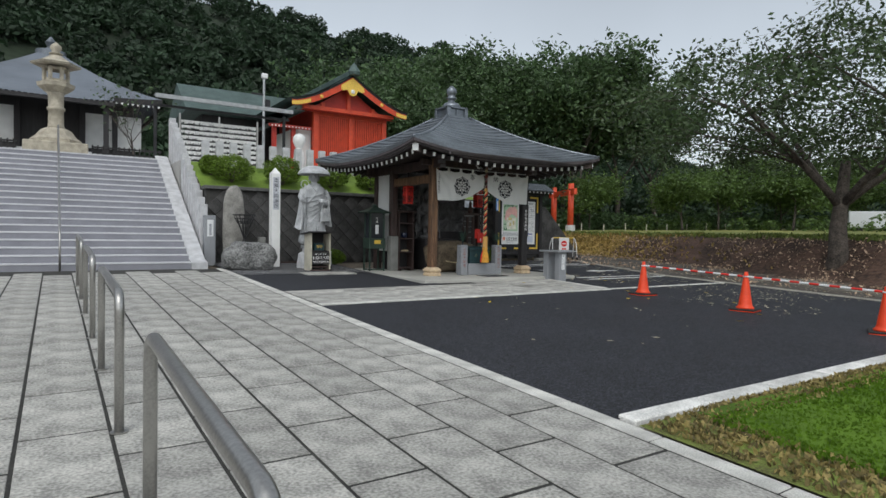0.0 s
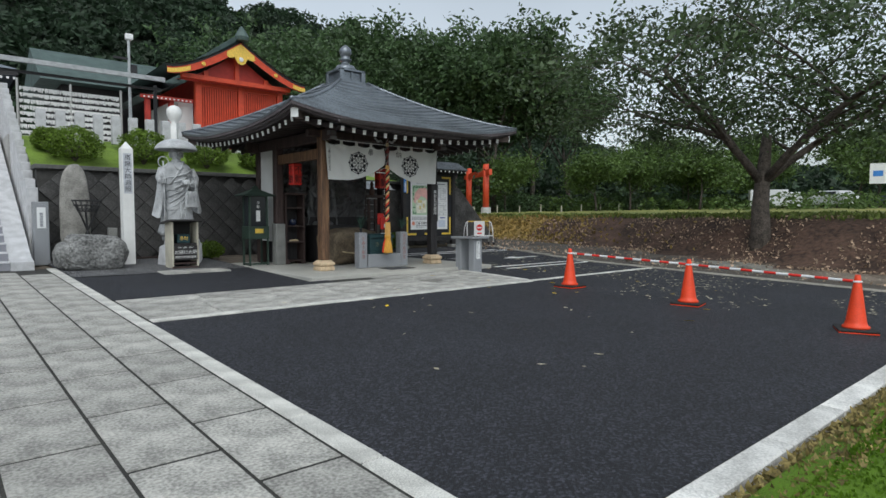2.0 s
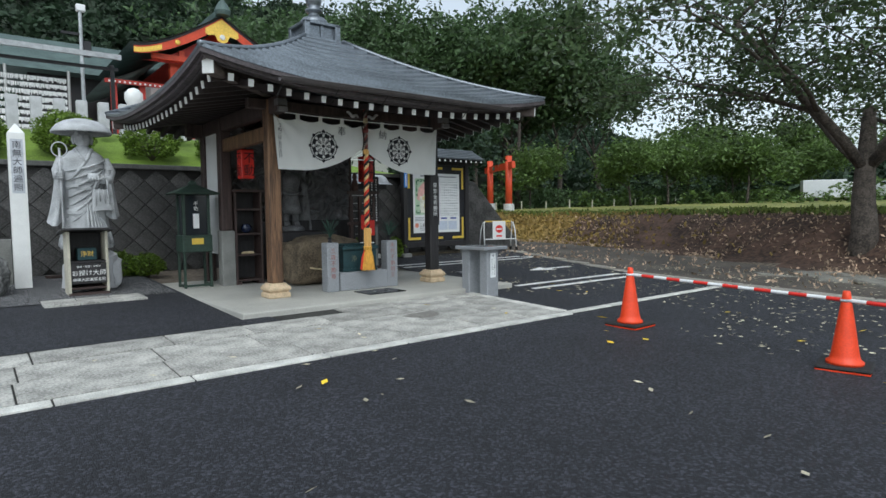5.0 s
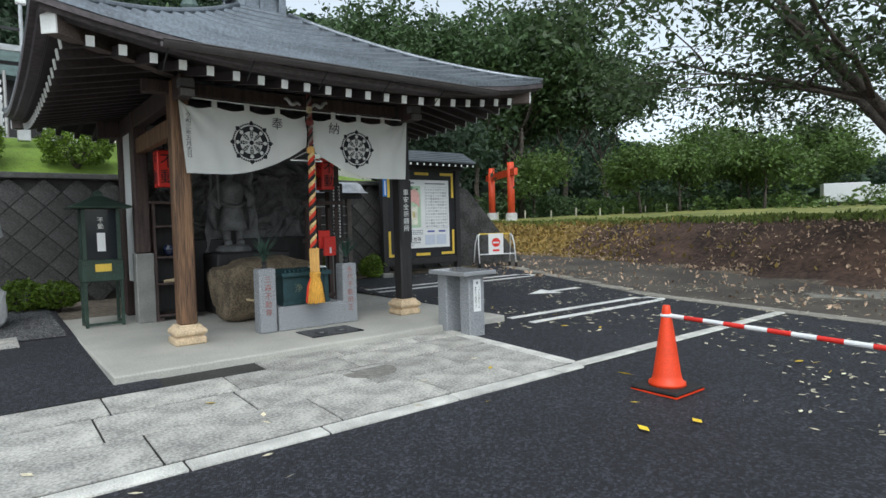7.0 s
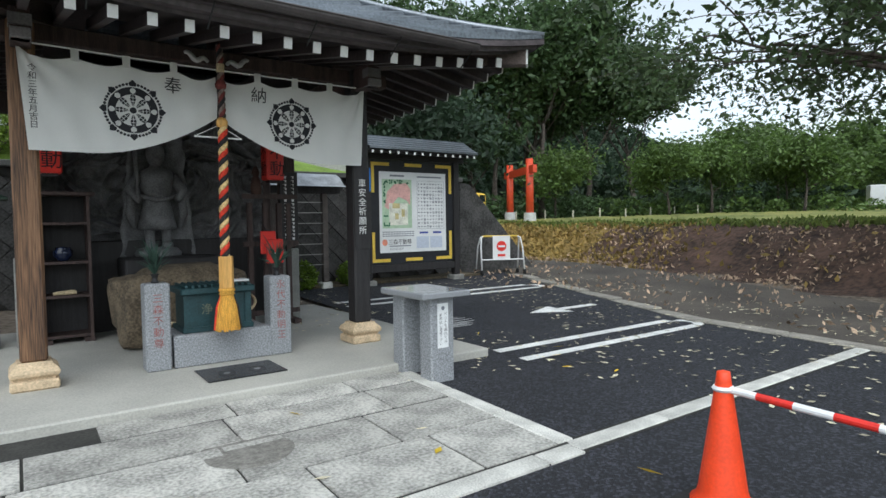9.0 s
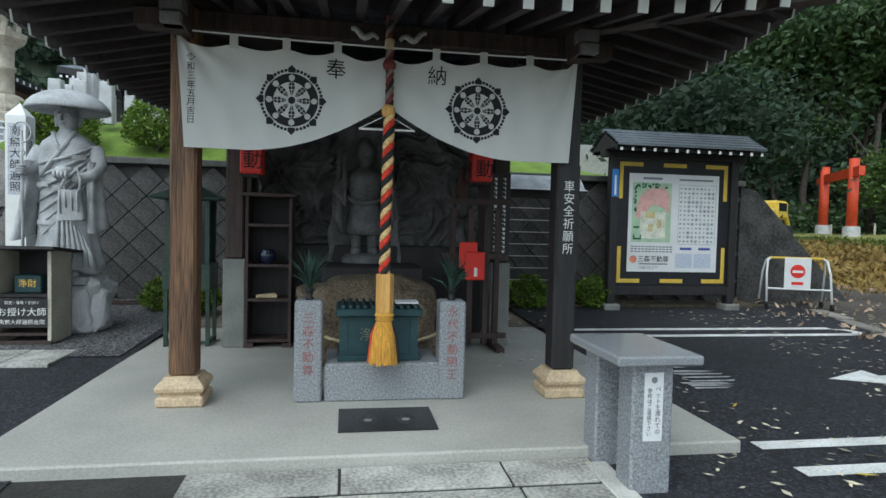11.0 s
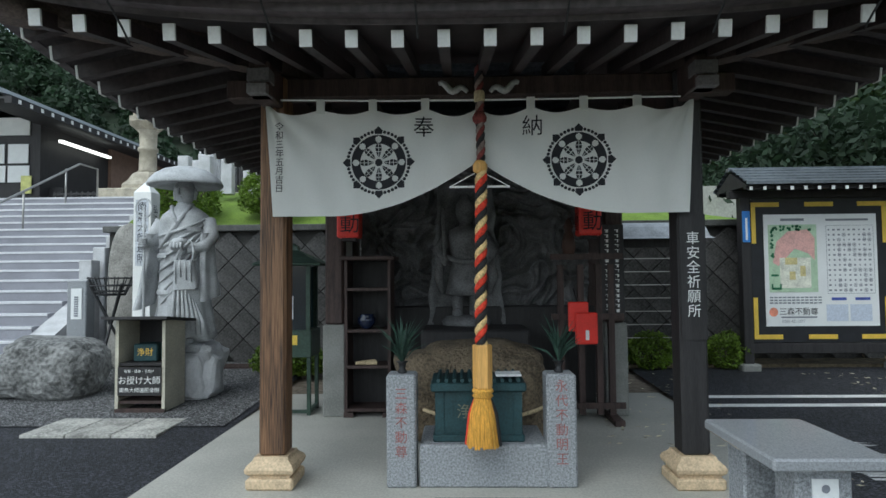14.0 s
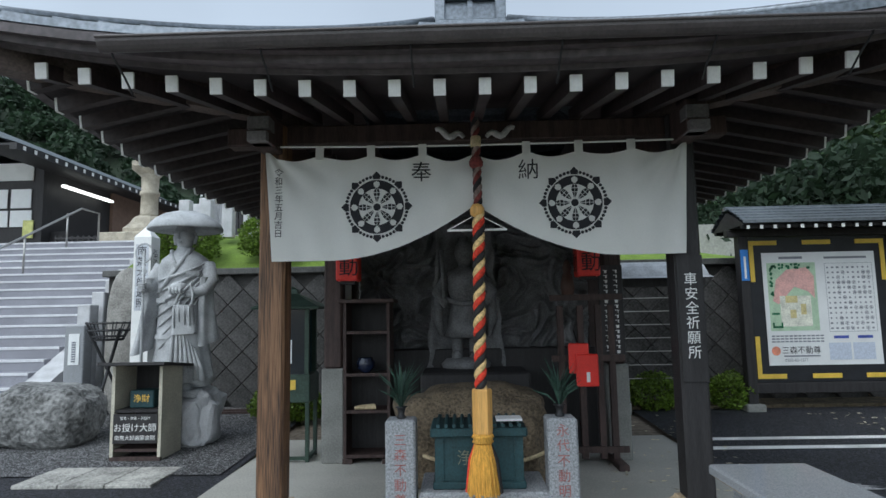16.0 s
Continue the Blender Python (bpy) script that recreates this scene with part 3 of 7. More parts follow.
for sx in (-1, 1):
    bm = bmesh.new()
    tube(bm, [(9.293 + sx * (0.08 + 0.20 * t), 12.36, 3.15 + 0.05 * t + 0.022 * math.sin(9 * t)) for t in [i / 10 for i in range(11)]], [0.014 + 0.01 * math.sin(3.1 * i / 10) for i in range(11)])
    part("scroll_ornament", bm, material("grey_scroll", (0.42, 0.41, 0.40), 0.7), pav, "pale carved scroll", world=True, smooth=True)


def eave_z(s):
    """Height of the eave edge: it sweeps up towards the corners; s from -1 to 1."""
    return 3.30 + 0.24 * abs(s) ** 2.6


def roof_pt(side, s, t):
    """Point of the roof on one of four sides: s across, t from eave (0) to crown (1)."""
    d = HALF * (1 - t) + 0.36 * t
    rise = 0.55 * t + 0.45 * t * t
    z = eave_z(s) * (1 - rise) + 4.66 * rise + 0.0
    p = Vector((s * d, -d, z))
    a = side * math.pi / 2
    return Vector((CX + p.x * math.cos(a) - p.y * math.sin(a), CY + p.x * math.sin(a) + p.y * math.cos(a), p.z))


roof = part("roof", sheet(bmesh.new(), 2, 2, lambda u, v: roof_pt(0, 2 * u - 1, v * 0.01) + Vector((0, 0, -0.05))), WOOD, pav, world=True)
NROW = 15
for side in range(4):
    # stepped metal courses
    for r in range(NROW):
        bm = bmesh.new()
        t0, t1 = r / NROW, (r + 1) / NROW
        for i in range(16):
            s0, s1 = -1 + i / 8, -1 + (i + 1) / 8
            lo, hi = Vector((0, 0, 0.045)), Vector((0, 0, 0.004))
            q = [roof_pt(side, s0, t0) + lo, roof_pt(side, s1, t0) + lo, roof_pt(side, s1, t1) + hi, roof_pt(side, s0, t1) + hi]
            bm.faces.new([bm.verts.new(p) for p in q])
            g = [roof_pt(side, s0, t0) - lo * 0.2, roof_pt(side, s1, t0) - lo * 0.2, roof_pt(side, s1, t0) + lo, roof_pt(side, s0, t0) + lo]
            bm.faces.new([bm.verts.new(p) for p in g])
        bmesh.ops.remove_doubles(bm, verts=bm.verts, dist=0.001)
        part("roof_course", bm, ROOFMETAL, roof, world=True)
    # hip ridge
    part("hip_ridge", tube(bmesh.new(), [roof_pt(side, 1, t / 10) + Vector((0, 0, 0.03)) for t in range(11)], 0.035, 8), ROOFMETAL, roof, world=True, smooth=True)

    # eave fascia and soffit
    def fascia(u, v, side=side):
        s = 2 * u - 1
        inset = (0.0, 0.0, 0.05, 0.06, 0.14, 0.15)[round(v * 5)]
        drop = (0.0, 0.06, 0.062, 0.10, 0.102, 0.13)[round(v * 5)]
        e = roof_pt(side, s, 0)
        c = Vector((CX, CY, e.z))
        return c + (e - c) * (1 - inset / HALF) - Vector((0, 0, drop))
    part("eave_board", sheet(bmesh.new(), 24, 5, fascia), EAVE, roof, "dark layered eave boards", world=True)

    def soffit(u, v, side=side):
        s = 2 * u - 1
        e = roof_pt(side, s, 0)
        c = Vector((CX, CY, e.z))
        k = 1 - 0.14 / HALF - v * 0.62
        return Vector((c.x + (e.x - c.x) * k, c.y + (e.y - c.y) * k, e.z - 0.125 + (3.60 - e.z + 0.125) * v))
    part("soffit", sheet(bmesh.new(), 24, 4, soffit), material("soffit_wood", (0.032, 0.023, 0.024), 0.7, spread=0.4, scale=4), roof, world=True)
    # rafters with white ends
    for k in range(21):
        off = (k - 10) * 0.245
        s = off / HALF
        a = side * math.pi / 2
        R = Matrix.Translation((CX, CY, 0)) @ Matrix.Rotation(a, 4, "Z")
        ze = eave_z(s) - 0.175
        inner = max(abs(off) - 0.02, 1.3)
        y_in, z_in = -inner, ze + (2.66 - inner) * 0.20
        bm = bmesh.new()
        beam(bm, (off, -2.64, ze), (off, y_in, z_in), 0.062, 0.085)
        bm.transform(R)
        rf = part("rafter", bm, RAFTER, roof, world=True)
        bm = bmesh.new()
        beam(bm, (off, -2.655, ze), (off, -2.64, ze + 0.002), 0.066, 0.088)
        bm.transform(R)
        part("rafter_cap", bm, WHITEPAINT, rf, "white rafter end cap", world=True)
    # corner hip beam
    bm = bmesh.new()
    beam(bm, (2.74, -2.74, 3.36), (1.3, -1.3, 3.43), 0.13, 0.17)
    bm.transform(Matrix.Translation((CX, CY, 0)) @ Matrix.Rotation(side * math.pi / 2, 4, "Z"))
    hb = part("hip_beam", bm, material("hip_wood", (0.10, 0.075, 0.065), 0.7, spread=0.4, scale=3), roof, world=True)
    bm = bmesh.new()
    beam(bm, (2.752, -2.752, 3.3595), (2.74, -2.74, 3.36), 0.134, 0.174)
    bm.transform(Matrix.Translation((CX, CY, 0)) @ Matrix.Rotation(side * math.pi / 2, 4, "Z"))
    part("hip_beam_cap", bm, WHITEPAINT, hb, "white beam end", world=True)
# gutter along the front, hung on straps
gut = part("gutter", sheet(bmesh.new(), 1, 8, lambda u, v: (CX - 1.95 + 3.9 * u, CY - HALF - 0.05 - 0.055 * math.cos(math.pi * v), 3.31 - 0.06 * math.sin(math.pi * v))), material("gutter_brown", (0.07, 0.06, 0.06), 0.4, spread=0.2), roof, "dark brown eaves gutter", world=True)
part("gutter_lip", rod(bmesh.new(), (CX - 1.95, CY - HALF - 0.105, 3.31), (CX + 1.95, CY - HALF - 0.105, 3.31), 0.008), material("gutter_brown", (0, 0, 0)), gut, world=True)
for k in range(6):
    x = CX - 1.9 + k * 0.76
    bm = tube(bmesh.new(), [(x, 11.06, 3.315), (x, 11.10, 3.24), (x, 11.22, 3.17), (x, 11.30, 3.11)], 0.006, 6)
    part("gutter_strap", bm, IRON, gut, world=True)
# crown of the roof
crown = part("roof_crown", B(CX - 0.36, CX + 0.36, CY - 0.36, CY + 0.36, 4.62, 4.70, 0.01), ROOFMETAL, roof, world=True)
part("crown_box", B(CX - 0.27, CX + 0.27, CY - 0.27, CY + 0.27, 4.70, 4.92, 0.01), ROOFMETAL, crown, world=True)
for sx in (-1, 1):
    for sy in (-1, 1):
        part("crown_stud", B(CX + sx * 0.29 - 0.05, CX + sx * 0.29 + 0.05, CY + sy * 0.29 - 0.05, CY + sy * 0.29 + 0.05, 4.70, 4.96, 0.008), ROOFMETAL, crown, world=True)
    part("crown_stile", B(CX - 0.025, CX + 0.025, CY + sx * 0.28 - 0.02, CY + sx * 0.28 + 0.02, 4.70, 4.93), ROOFMETAL, crown, world=True)
part("crown_rim", B(CX - 0.34, CX + 0.34, CY - 0.34, CY + 0.34, 4.92, 4.97, 0.008), ROOFMETAL, crown, world=True)
part("finial", lathe(bmesh.new(), [(0.24, 4.97), (0.26, 5.02), (0.20, 5.10), (0.10, 5.14), (0.09, 5.2), (0.14, 5.22), (0.15, 5.26), (0.09, 5.29), (0.12, 5.34), (0.145, 5.42), (0.13, 5.50), (0.07, 5.56), (0.015, 5.60)], 24, CX, CY), ROOFMETAL, crown, "jewel-shaped metal finial", world=True, smooth=True)

# sign on the right post
sign = part("post_sign", B(PX[1] - 0.088, PX[1] + 0.088, 12.392, 12.4045, 1.42, 2.28), BLACKWOOD, pav, "black name board", world=True)
part("lettering", place(letters("車安全祈願所", 0.094, True, 1.06), Matrix.Translation((PX[1], 12.388, 1.86))), WHITEINK, sign, "white vertical characters", world=True)

# ---- banner ----
BX = 9.285


def cloth_y(x, z):
    u = x - BX
    pull = math.exp(-1.9 * abs(u))
    drape = 0.016 * math.sin(6 * math.atan2(z - 3.1, abs(u) - 1.48) * 2.2) * max(0.0, 1 - math.hypot(z - 3.1, abs(u) - 1.48) / 0.9)
    return 12.352 + 0.022 * math.sin(4.1 * u + 2.0 * z) * (3.1 - z) + drape + 0.020 * math.sin(15 * (z + 0.55 * abs(u))) * pull + 0.004 * math.sin(27 * u + 4 * z)


def on_cloth(bm):
    """Lay flat lettering on the cloth's folds."""
    for v in bm.verts:
        v.co.y = cloth_y(v.co.x, v.co.z) - 0.005
    return bm


def hem(x):
    a = min(1.0, abs(x - BX) / 1.05)
    return 2.665 - 0.375 * (1 - (1 - a) ** 2.0)


def top(x):
    a = (abs(x - BX) % 0.366) / 0.366
    end = max(0.0, (abs(x - BX) - 1.40) / 0.085)
    return 3.035 - 0.052 * math.sin(math.pi * a) * (0.45 + 0.8 * math.exp(-abs(x - BX) * 1.5)) + 0.055 * end


ban = thing("banner", CX, 12.4, 2.3, "white cotton curtain banner with two black wheel crests", "banner")
for sx in (-1, 1):
    def cloth(u, v, sx=sx):
        x = BX + sx * (0.012 + 1.47 * u)
        z = hem(x) + (top(x) - hem(x)) * v
        return (x - sx * 0.055 * u ** 6 * (1 - v), cloth_y(x, z), z)
    bm = sheet(bmesh.new(), 80, 28, cloth)
    half = part("curtain", bm, CLOTH, ban, world=True, smooth=True)
    for k in range(1, 4):
        x = BX + sx * 0.366 * k
        part("loop", B(x - 0.028, x + 0.028, 12.345, 12.365, 3.005, 3.105), CLOTH, half, world=True)
    cx, cz = BX + sx * 0.692, 2.662
    bm = bmesh.new()

    def ink(pts, cx=cx, cz=cz, bm=bm):
        vv = []
        for a, b in pts:
            x, z = cx + a, cz + b
            vv.append(bm.verts.new((x, cloth_y(x, z) - 0.004, z)))
        bm.faces.new(vv)

    def ring(r0, r1, n=64):
        for i in range(n):
            a, b = 2 * math.pi * i / n, 2 * math.pi * (i + 1) / n
            ink([(r0 * math.cos(a), r0 * math.sin(a)), (r1 * math.cos(a), r1 * math.sin(a)), (r1 * math.cos(b), r1 * math.sin(b)), (r0 * math.cos(b), r0 * math.sin(b))])
    # the rim with its eight round holes, cut cell by cell
    NR, NA = 10, 192
    for i in range(NA):
        for j in range(NR):
            a0, a1 = 2 * math.pi * i / NA, 2 * math.pi * (i + 1) / NA
            r0, r1 = 0.130 + 0.060 * j / NR, 0.130 + 0.060 * (j + 1) / NR
            am, rm = (a0 + a1) / 2, (r0 + r1) / 2
            near = round(am / (math.pi / 4)) * math.pi / 4
            if math.hypot(rm * math.cos(am) - 0.16 * math.cos(near), rm * math.sin(am) - 0.16 * math.sin(near)) < 0.0225:
                continue
            ink([(r0 * math.cos(a0), r0 * math.sin(a0)), (r1 * math.cos(a0), r1 * math.sin(a0)), (r1 * math.cos(a1), r1 * math.sin(a1)), (r0 * math.cos(a1), r0 * math.sin(a1))])
    ring(0.0005, 0.026, 24)
    for k in range(8):
        a = k * math.pi / 4
        ca, sa = math.cos(a), math.sin(a)

        def rot(p, ca=ca, sa=sa):
            return [(u * ca - v * sa, u * sa + v * ca) for u, v in p]
        for sy in (-1, 1):
            for lo, hi, w0, w1 in ((0.036, 0.072, 0.004, 0.017), (0.078, 0.100, 0.019, 0.023), (0.105, 0.127, 0.022, 0.014)):
                ink(rot([(lo, 0.002 * sy), (hi, 0.002 * sy), (hi, w1 * sy), (lo, w0 * sy)]))
        ink(rot([(0.197, -0.024), (0.222, -0.030), (0.252, 0.0), (0.222, 0.030), (0.197, 0.024)]))
        for j in (-1.5, -0.5, 0.5, 1.5):
            b = a + math.pi / 8 + j * 0.128
            c0 = (0.214 * math.cos(b), 0.214 * math.sin(b))
            ink([(c0[0] + 0.0125 * math.cos(q * math.pi / 3), c0[1] + 0.0125 * math.sin(q * math.pi / 3)) for q in range(6)])
    part("crest", bm, INK, half, "black wheel crest", world=True)
    part("lettering", on_cloth(place(letters("奉" if sx < 0 else "納", 0.15), Matrix.Translation((BX + sx * 0.377, 0, 2.895)))), INK, half, "black brushed character", world=True)
    if sx < 0:
        part("date_lettering", on_cloth(place(letters("令和三年五月吉日", 0.062, True, 1.0), Matrix.Translation((BX - 1.385, 0, 2.70)))), INK, half, world=True)
part("cord", tube(bmesh.new(), [(PX[0] - 0.05, 12.355, 3.115), (CX - 0.7, 12.355, 3.095), (CX, 12.355, 3.09), (CX + 0.7, 12.355, 3.09), (PX[1] + 0.05, 12.355, 3.095)], 0.007, 8), WHITEPAINT, ban, "white hanging cord", world=True)

# ---- bell rope ----
RX, RY = 9.293, 12.28
rope = thing("bell_rope", RX, RY, 0.75, "thick red, black and yellow twisted bell rope with tassel", "rope")
ROPE_COLOURS = (material("rope_red", (0.62, 0.045, 0.02), 0.8, spread=0.25, scale=30), material("rope_black", (0.02, 0.018, 0.018), 0.8, spread=0.2, scale=30), material("rope_yellow", (0.70, 0.50, 0.22), 0.8, spread=0.25, scale=30))
# upper strands: a darker red, and grey in place of the yellow
UPPER_COLOURS = (material("upper_rope_red", (0.16, 0.035, 0.03), 0.85, spread=0.3, scale=30), material("upper_rope_black", (0.02, 0.018, 0.018), 0.85, spread=0.2, scale=30), material("upper_rope_grey", (0.20, 0.15, 0.13), 0.85, spread=0.3, scale=30))


def twist(z_top, z_end, r, mats, turns, name):
    for k, m in enumerate(mats):
        pts = []
        n = int((z_top - z_end) * 90)
        for i in range(n + 1):
            z = z_top + (z_end - z_top) * i / n
            a = 2 * math.pi * (k / 3 + z * turns)
            pts.append((RX + r * math.cos(a) + 0.006 * math.sin(3 * z), RY + r * math.sin(a), z))
        part(name, tube(bmesh.new(), pts, r * 1.1, 8), m, rope, world=True, smooth=True)


twist(2.60, 1.39, 0.021, ROPE_COLOURS, 5.9, "strand")
twist(3.30, 2.60, 0.0155, UPPER_COLOURS, 6.6, "worn_strand")
part("upper_knot", lathe(bmesh.new(), [(0.026, 2.90), (0.046, 2.92), (0.05, 2.95), (0.03, 2.985)], 14, RX, RY), material("upper_rope_red", (0, 0, 0)), rope, "dark red knot", world=True, smooth=True)
part("top_binding", lathe(bmesh.new(), [(0.03, 3.05), (0.036, 3.06), (0.036, 3.12), (0.03, 3.13)], 14, RX, RY), STRAW, rope, world=True, smooth=True)
part("knot", lathe(bmesh.new(), [(0.03, 2.56), (0.048, 2.58), (0.05, 2.62), (0.032, 2.65)], 16, RX, RY), PALEWOOD, rope, "tan rope binding", world=True, smooth=True)
part("hanger", beam(beam(beam(bmesh.new(), (RX - 0.21, RY + 0.12, 2.49), (RX + 0.21, RY + 0.12, 2.49), 0.012, 0.014), (RX - 0.21, RY + 0.12, 2.49), (RX, RY + 0.1, 2.6), 0.006, 0.006), (RX + 0.21, RY + 0.12, 2.49), (RX, RY + 0.1, 2.6), 0.006, 0.006), WHITEPAINT, rope, "pale wire hanger", world=True)
part("wooden_sleeve", lathe(bmesh.new(), [(0.062, 1.12), (0.066, 1.13), (0.066, 1.40), (0.06, 1.41)], 6, RX, RY), PALEWOOD, rope, "hexagonal pale wooden sleeve", world=True)
part("binding", lathe(bmesh.new(), [(0.06, 1.06), (0.072, 1.07), (0.06, 1.085), (0.074, 1.10), (0.064, 1.12)], 20, RX, RY), TASSEL, rope, world=True, smooth=True)
bm = bmesh.new()
for k in range(64):
    a = 2 * math.pi * k / 64
    r0, r1 = 0.05, 0.098 + 0.012 * rnd.random()
    tube(bm, [(RX + r0 * math.cos(a), RY + r0 * math.sin(a), 1.07), (RX + 0.75 * r1 * math.cos(a), RY + 0.75 * r1 * math.sin(a), 0.95), (RX + r1 * math.cos(a), RY + r1 * math.sin(a), 0.735 + 0.02 * rnd.random())], [0.006, 0.008, 0.006], 5)
lathe(bm, [(0.05, 1.07), (0.07, 0.95), (0.088, 0.75)], 16, RX, RY)
part("tassel", bm, TASSEL, rope, "long yellow fringe tassel", world=True)
for a0, m in ((2.9, "rope_red"), (6.15, "rope_black")):
    bm = bmesh.new()
    for k in range(9):
        a = a0 + 0.07 * (k - 4)
        r1 = 0.112 + 0.008 * rnd.random()
        tube(bm, [(RX + 0.052 * math.cos(a), RY + 0.052 * math.sin(a), 1.06), (RX + 0.78 * r1 * math.cos(a), RY + 0.78 * r1 * math.sin(a), 0.95), (RX + r1 * math.cos(a), RY + r1 * math.sin(a), 0.745 + 0.02 * rnd.random())], [0.006, 0.009, 0.006], 5)
    part("tassel_lock", bm, material(m, (0, 0, 0)), rope, "coloured lock of the tassel", world=True)

# ---- offering block, box, stone posts ----
OX = 9.30
solo("offering_block", B(OX - 0.44, OX + 0.44, 12.40, 12.95, FZ, FZ + 0.29, 0.012), GRANITE, "speckled grey granite block under the offering box", "stone block")
OX -= 0.03
ob = thing("offering_box", OX, 12.7, FZ + 0.29, "dark green metal offering box with slatted top", "offering box")
z0 = FZ + 0.29
part("body", B(OX - 0.295, OX + 0.295, 12.50, 12.88, z0 + 0.04, z0 + 0.35, 0.008), GREENBOX, ob, world=True)
part("foot", B(OX - 0.32, OX + 0.32, 12.47, 12.91, z0, z0 + 0.05, 0.008), GREENBOX, ob, world=True)
part("rim", B(OX - 0.335, OX + 0.335, 12.45, 12.93, z0 + 0.35, z0 + 0.41, 0.01), GREENBOX, ob, world=True)
for x in (OX - 0.305, OX + 0.245):
    part("corner_strap", B(x, x + 0.06, 12.488, 12.5, z0 + 0.05, z0 + 0.35), GREENBOX, ob, world=True)
for k in range(11):
    x = OX - 0.28 + k * 0.056
    part("slat", rod(bmesh.new(), (x, 12.47, z0 + 0.425), (x, 12.91, z0 + 0.425), 0.014, n=8), GREENBOX, ob, world=True)
part("lettering", place(letters("浄", 0.11), Matrix.Translation((OX - 0.1, 12.496, z0 + 0.2))), material("faded_gold", (0.16, 0.17, 0.12), 0.6), ob, world=True)
part("price_card", B(OX + 0.13, OX + 0.31, 12.55, 12.7, z0 + 0.44, z0 + 0.455), PAPER, ob, world=True)
for x, txt in ((8.735, "三森不動尊"), (9.835, "永代不動明王")):
    sp = thing("stone_post", x, 12.49, FZ, "square speckled granite post with red carved characters", "stone post", "altar stone posts")
    part("shaft", B(-0.103, 0.103, -0.1, 0.1, 0, 0.77, 0.014), GRANITE, sp)
    part("lettering", place(letters(txt, 0.088, True, 1.12), Matrix.Translation((0, -0.1025, 0.44))), REDINK, sp, "faded red characters")
    vase = thing("flower_vase", x, 12.49, FZ + 0.77, "small dull metal vase of dark evergreen sprigs", "vase", "altar vases")
    part("cup", lathe(bmesh.new(), [(0.03, 0), (0.035, 0.01), (0.02, 0.03), (0.03, 0.07), (0.045, 0.08)], 16), IRON, vase, smooth=True)
    rg = np.random.default_rng(int(x * 10))
    bm = bmesh.new()
    for k in range(46):
        a, h, sp_ = rg.uniform(0, 6.28), rg.uniform(0.1, 0.34), rg.uniform(0.05, 0.2)
        tip = Vector((sp_ * math.cos(a), sp_ * math.sin(a), 0.08 + h))
        mid = Vector((tip.x * 0.4, tip.y * 0.4, 0.08 + h * 0.6))
        w = Vector((-math.sin(a), math.cos(a), 0)) * 0.010
        b0 = Vector((0, 0, 0.06))
        bm.faces.new([bm.verts.new(p) for p in (b0, mid - w, tip, mid + w)])
        w2 = Vector((0, 0, 0.008))
        bm.faces.new([bm.verts.new(p) for p in (b0, mid - w2, tip, mid + w2)])
    part("sprig_bunch", bm, PINE, vase, "dark blue-green leaf sprigs")

mat_t = thing("floor_plate", 9.3, 11.95, FZ, "polished black plate with two carved footprints", "floor plate")
part("plate", B(-0.33, 0.33, -0.24, 0.24, 0.001, 0.012, 0.002), material("polished_black", (0.012, 0.012, 0.014), 0.25, spread=0.2, bump=0), mat_t)
for sx in (-1, 1):
    bm = bmesh.new()
    lathe(bm, [(0.07, 0.0125), (0.068, 0.0145)], 24, sx * 0.13, -0.02)
    bm.transform(Matrix.Diagonal((1, 1.5, 1, 1)))
    part("footprint", bm, material("etched_grey", (0.035, 0.037, 0.04), 0.6, spread=0.6, scale=30), mat_t)
    part("sole_crest", lathe(bmesh.new(), [(0.028, 0.0145), (0.027, 0.016)], 20, sx * 0.13, -0.04), material("etched_pale", (0.25, 0.26, 0.27), 0.5), mat_t)

# rock altar with straw rope, relief wall and figure behind
solo("altar_rock", place(boulder(bmesh.new(), 0, 0, 0.40, 0.66, 0.40, 0.42, 3.3, 0.20, True, 4, 0.48), pose(9.26, 13.78, FZ) @ Matrix.Diagonal((1.02, 1, 1, 1))), BROWN_ROCK, "large brown natural rock inside the pavilion", "rock", smooth=True)
tp = [(9.32 + 0.68 * math.cos(a), 13.72 - 0.46 * math.sin(a), FZ + 0.42 - 0.16 * math.sin(a)) for a in [math.pi * (-0.05 + 1.1 * i / 24) for i in range(25)]]
solo("straw_rope", tube(bmesh.new(), tp, 0.016, 8), STRAW, "thin straw rope tied round the rock", "rope", smooth=True)
solo("relief_base", B(7.98, 10.66, 15.0, 15.45, FZ, 1.52, 0.01), BLACKWOOD, "black ledge under the stone relief", "ledge")


def relief_fn(u, v):
    x, z = 8.0 + 2.64 * u, 1.3 + 1.95 * v
    p = Vector((x * 3.4, z * 3.4, 0.3))
    w = Vector((noise.noise(p * 0.7), noise.noise(p * 0.7 + Vector((5, 2, 1))), 0)) * 1.3
    d = 0.10 * (1 - abs(noise.noise(p + w * 1.6)) * 2.2) + 0.055 * (1 - abs(noise.noise(p * 2.3 + w * 2.5)) * 2.4)
    return (x, 15.30 - d * (1.0 if abs(x - 9.3) > 0.3 else 0.35), z)


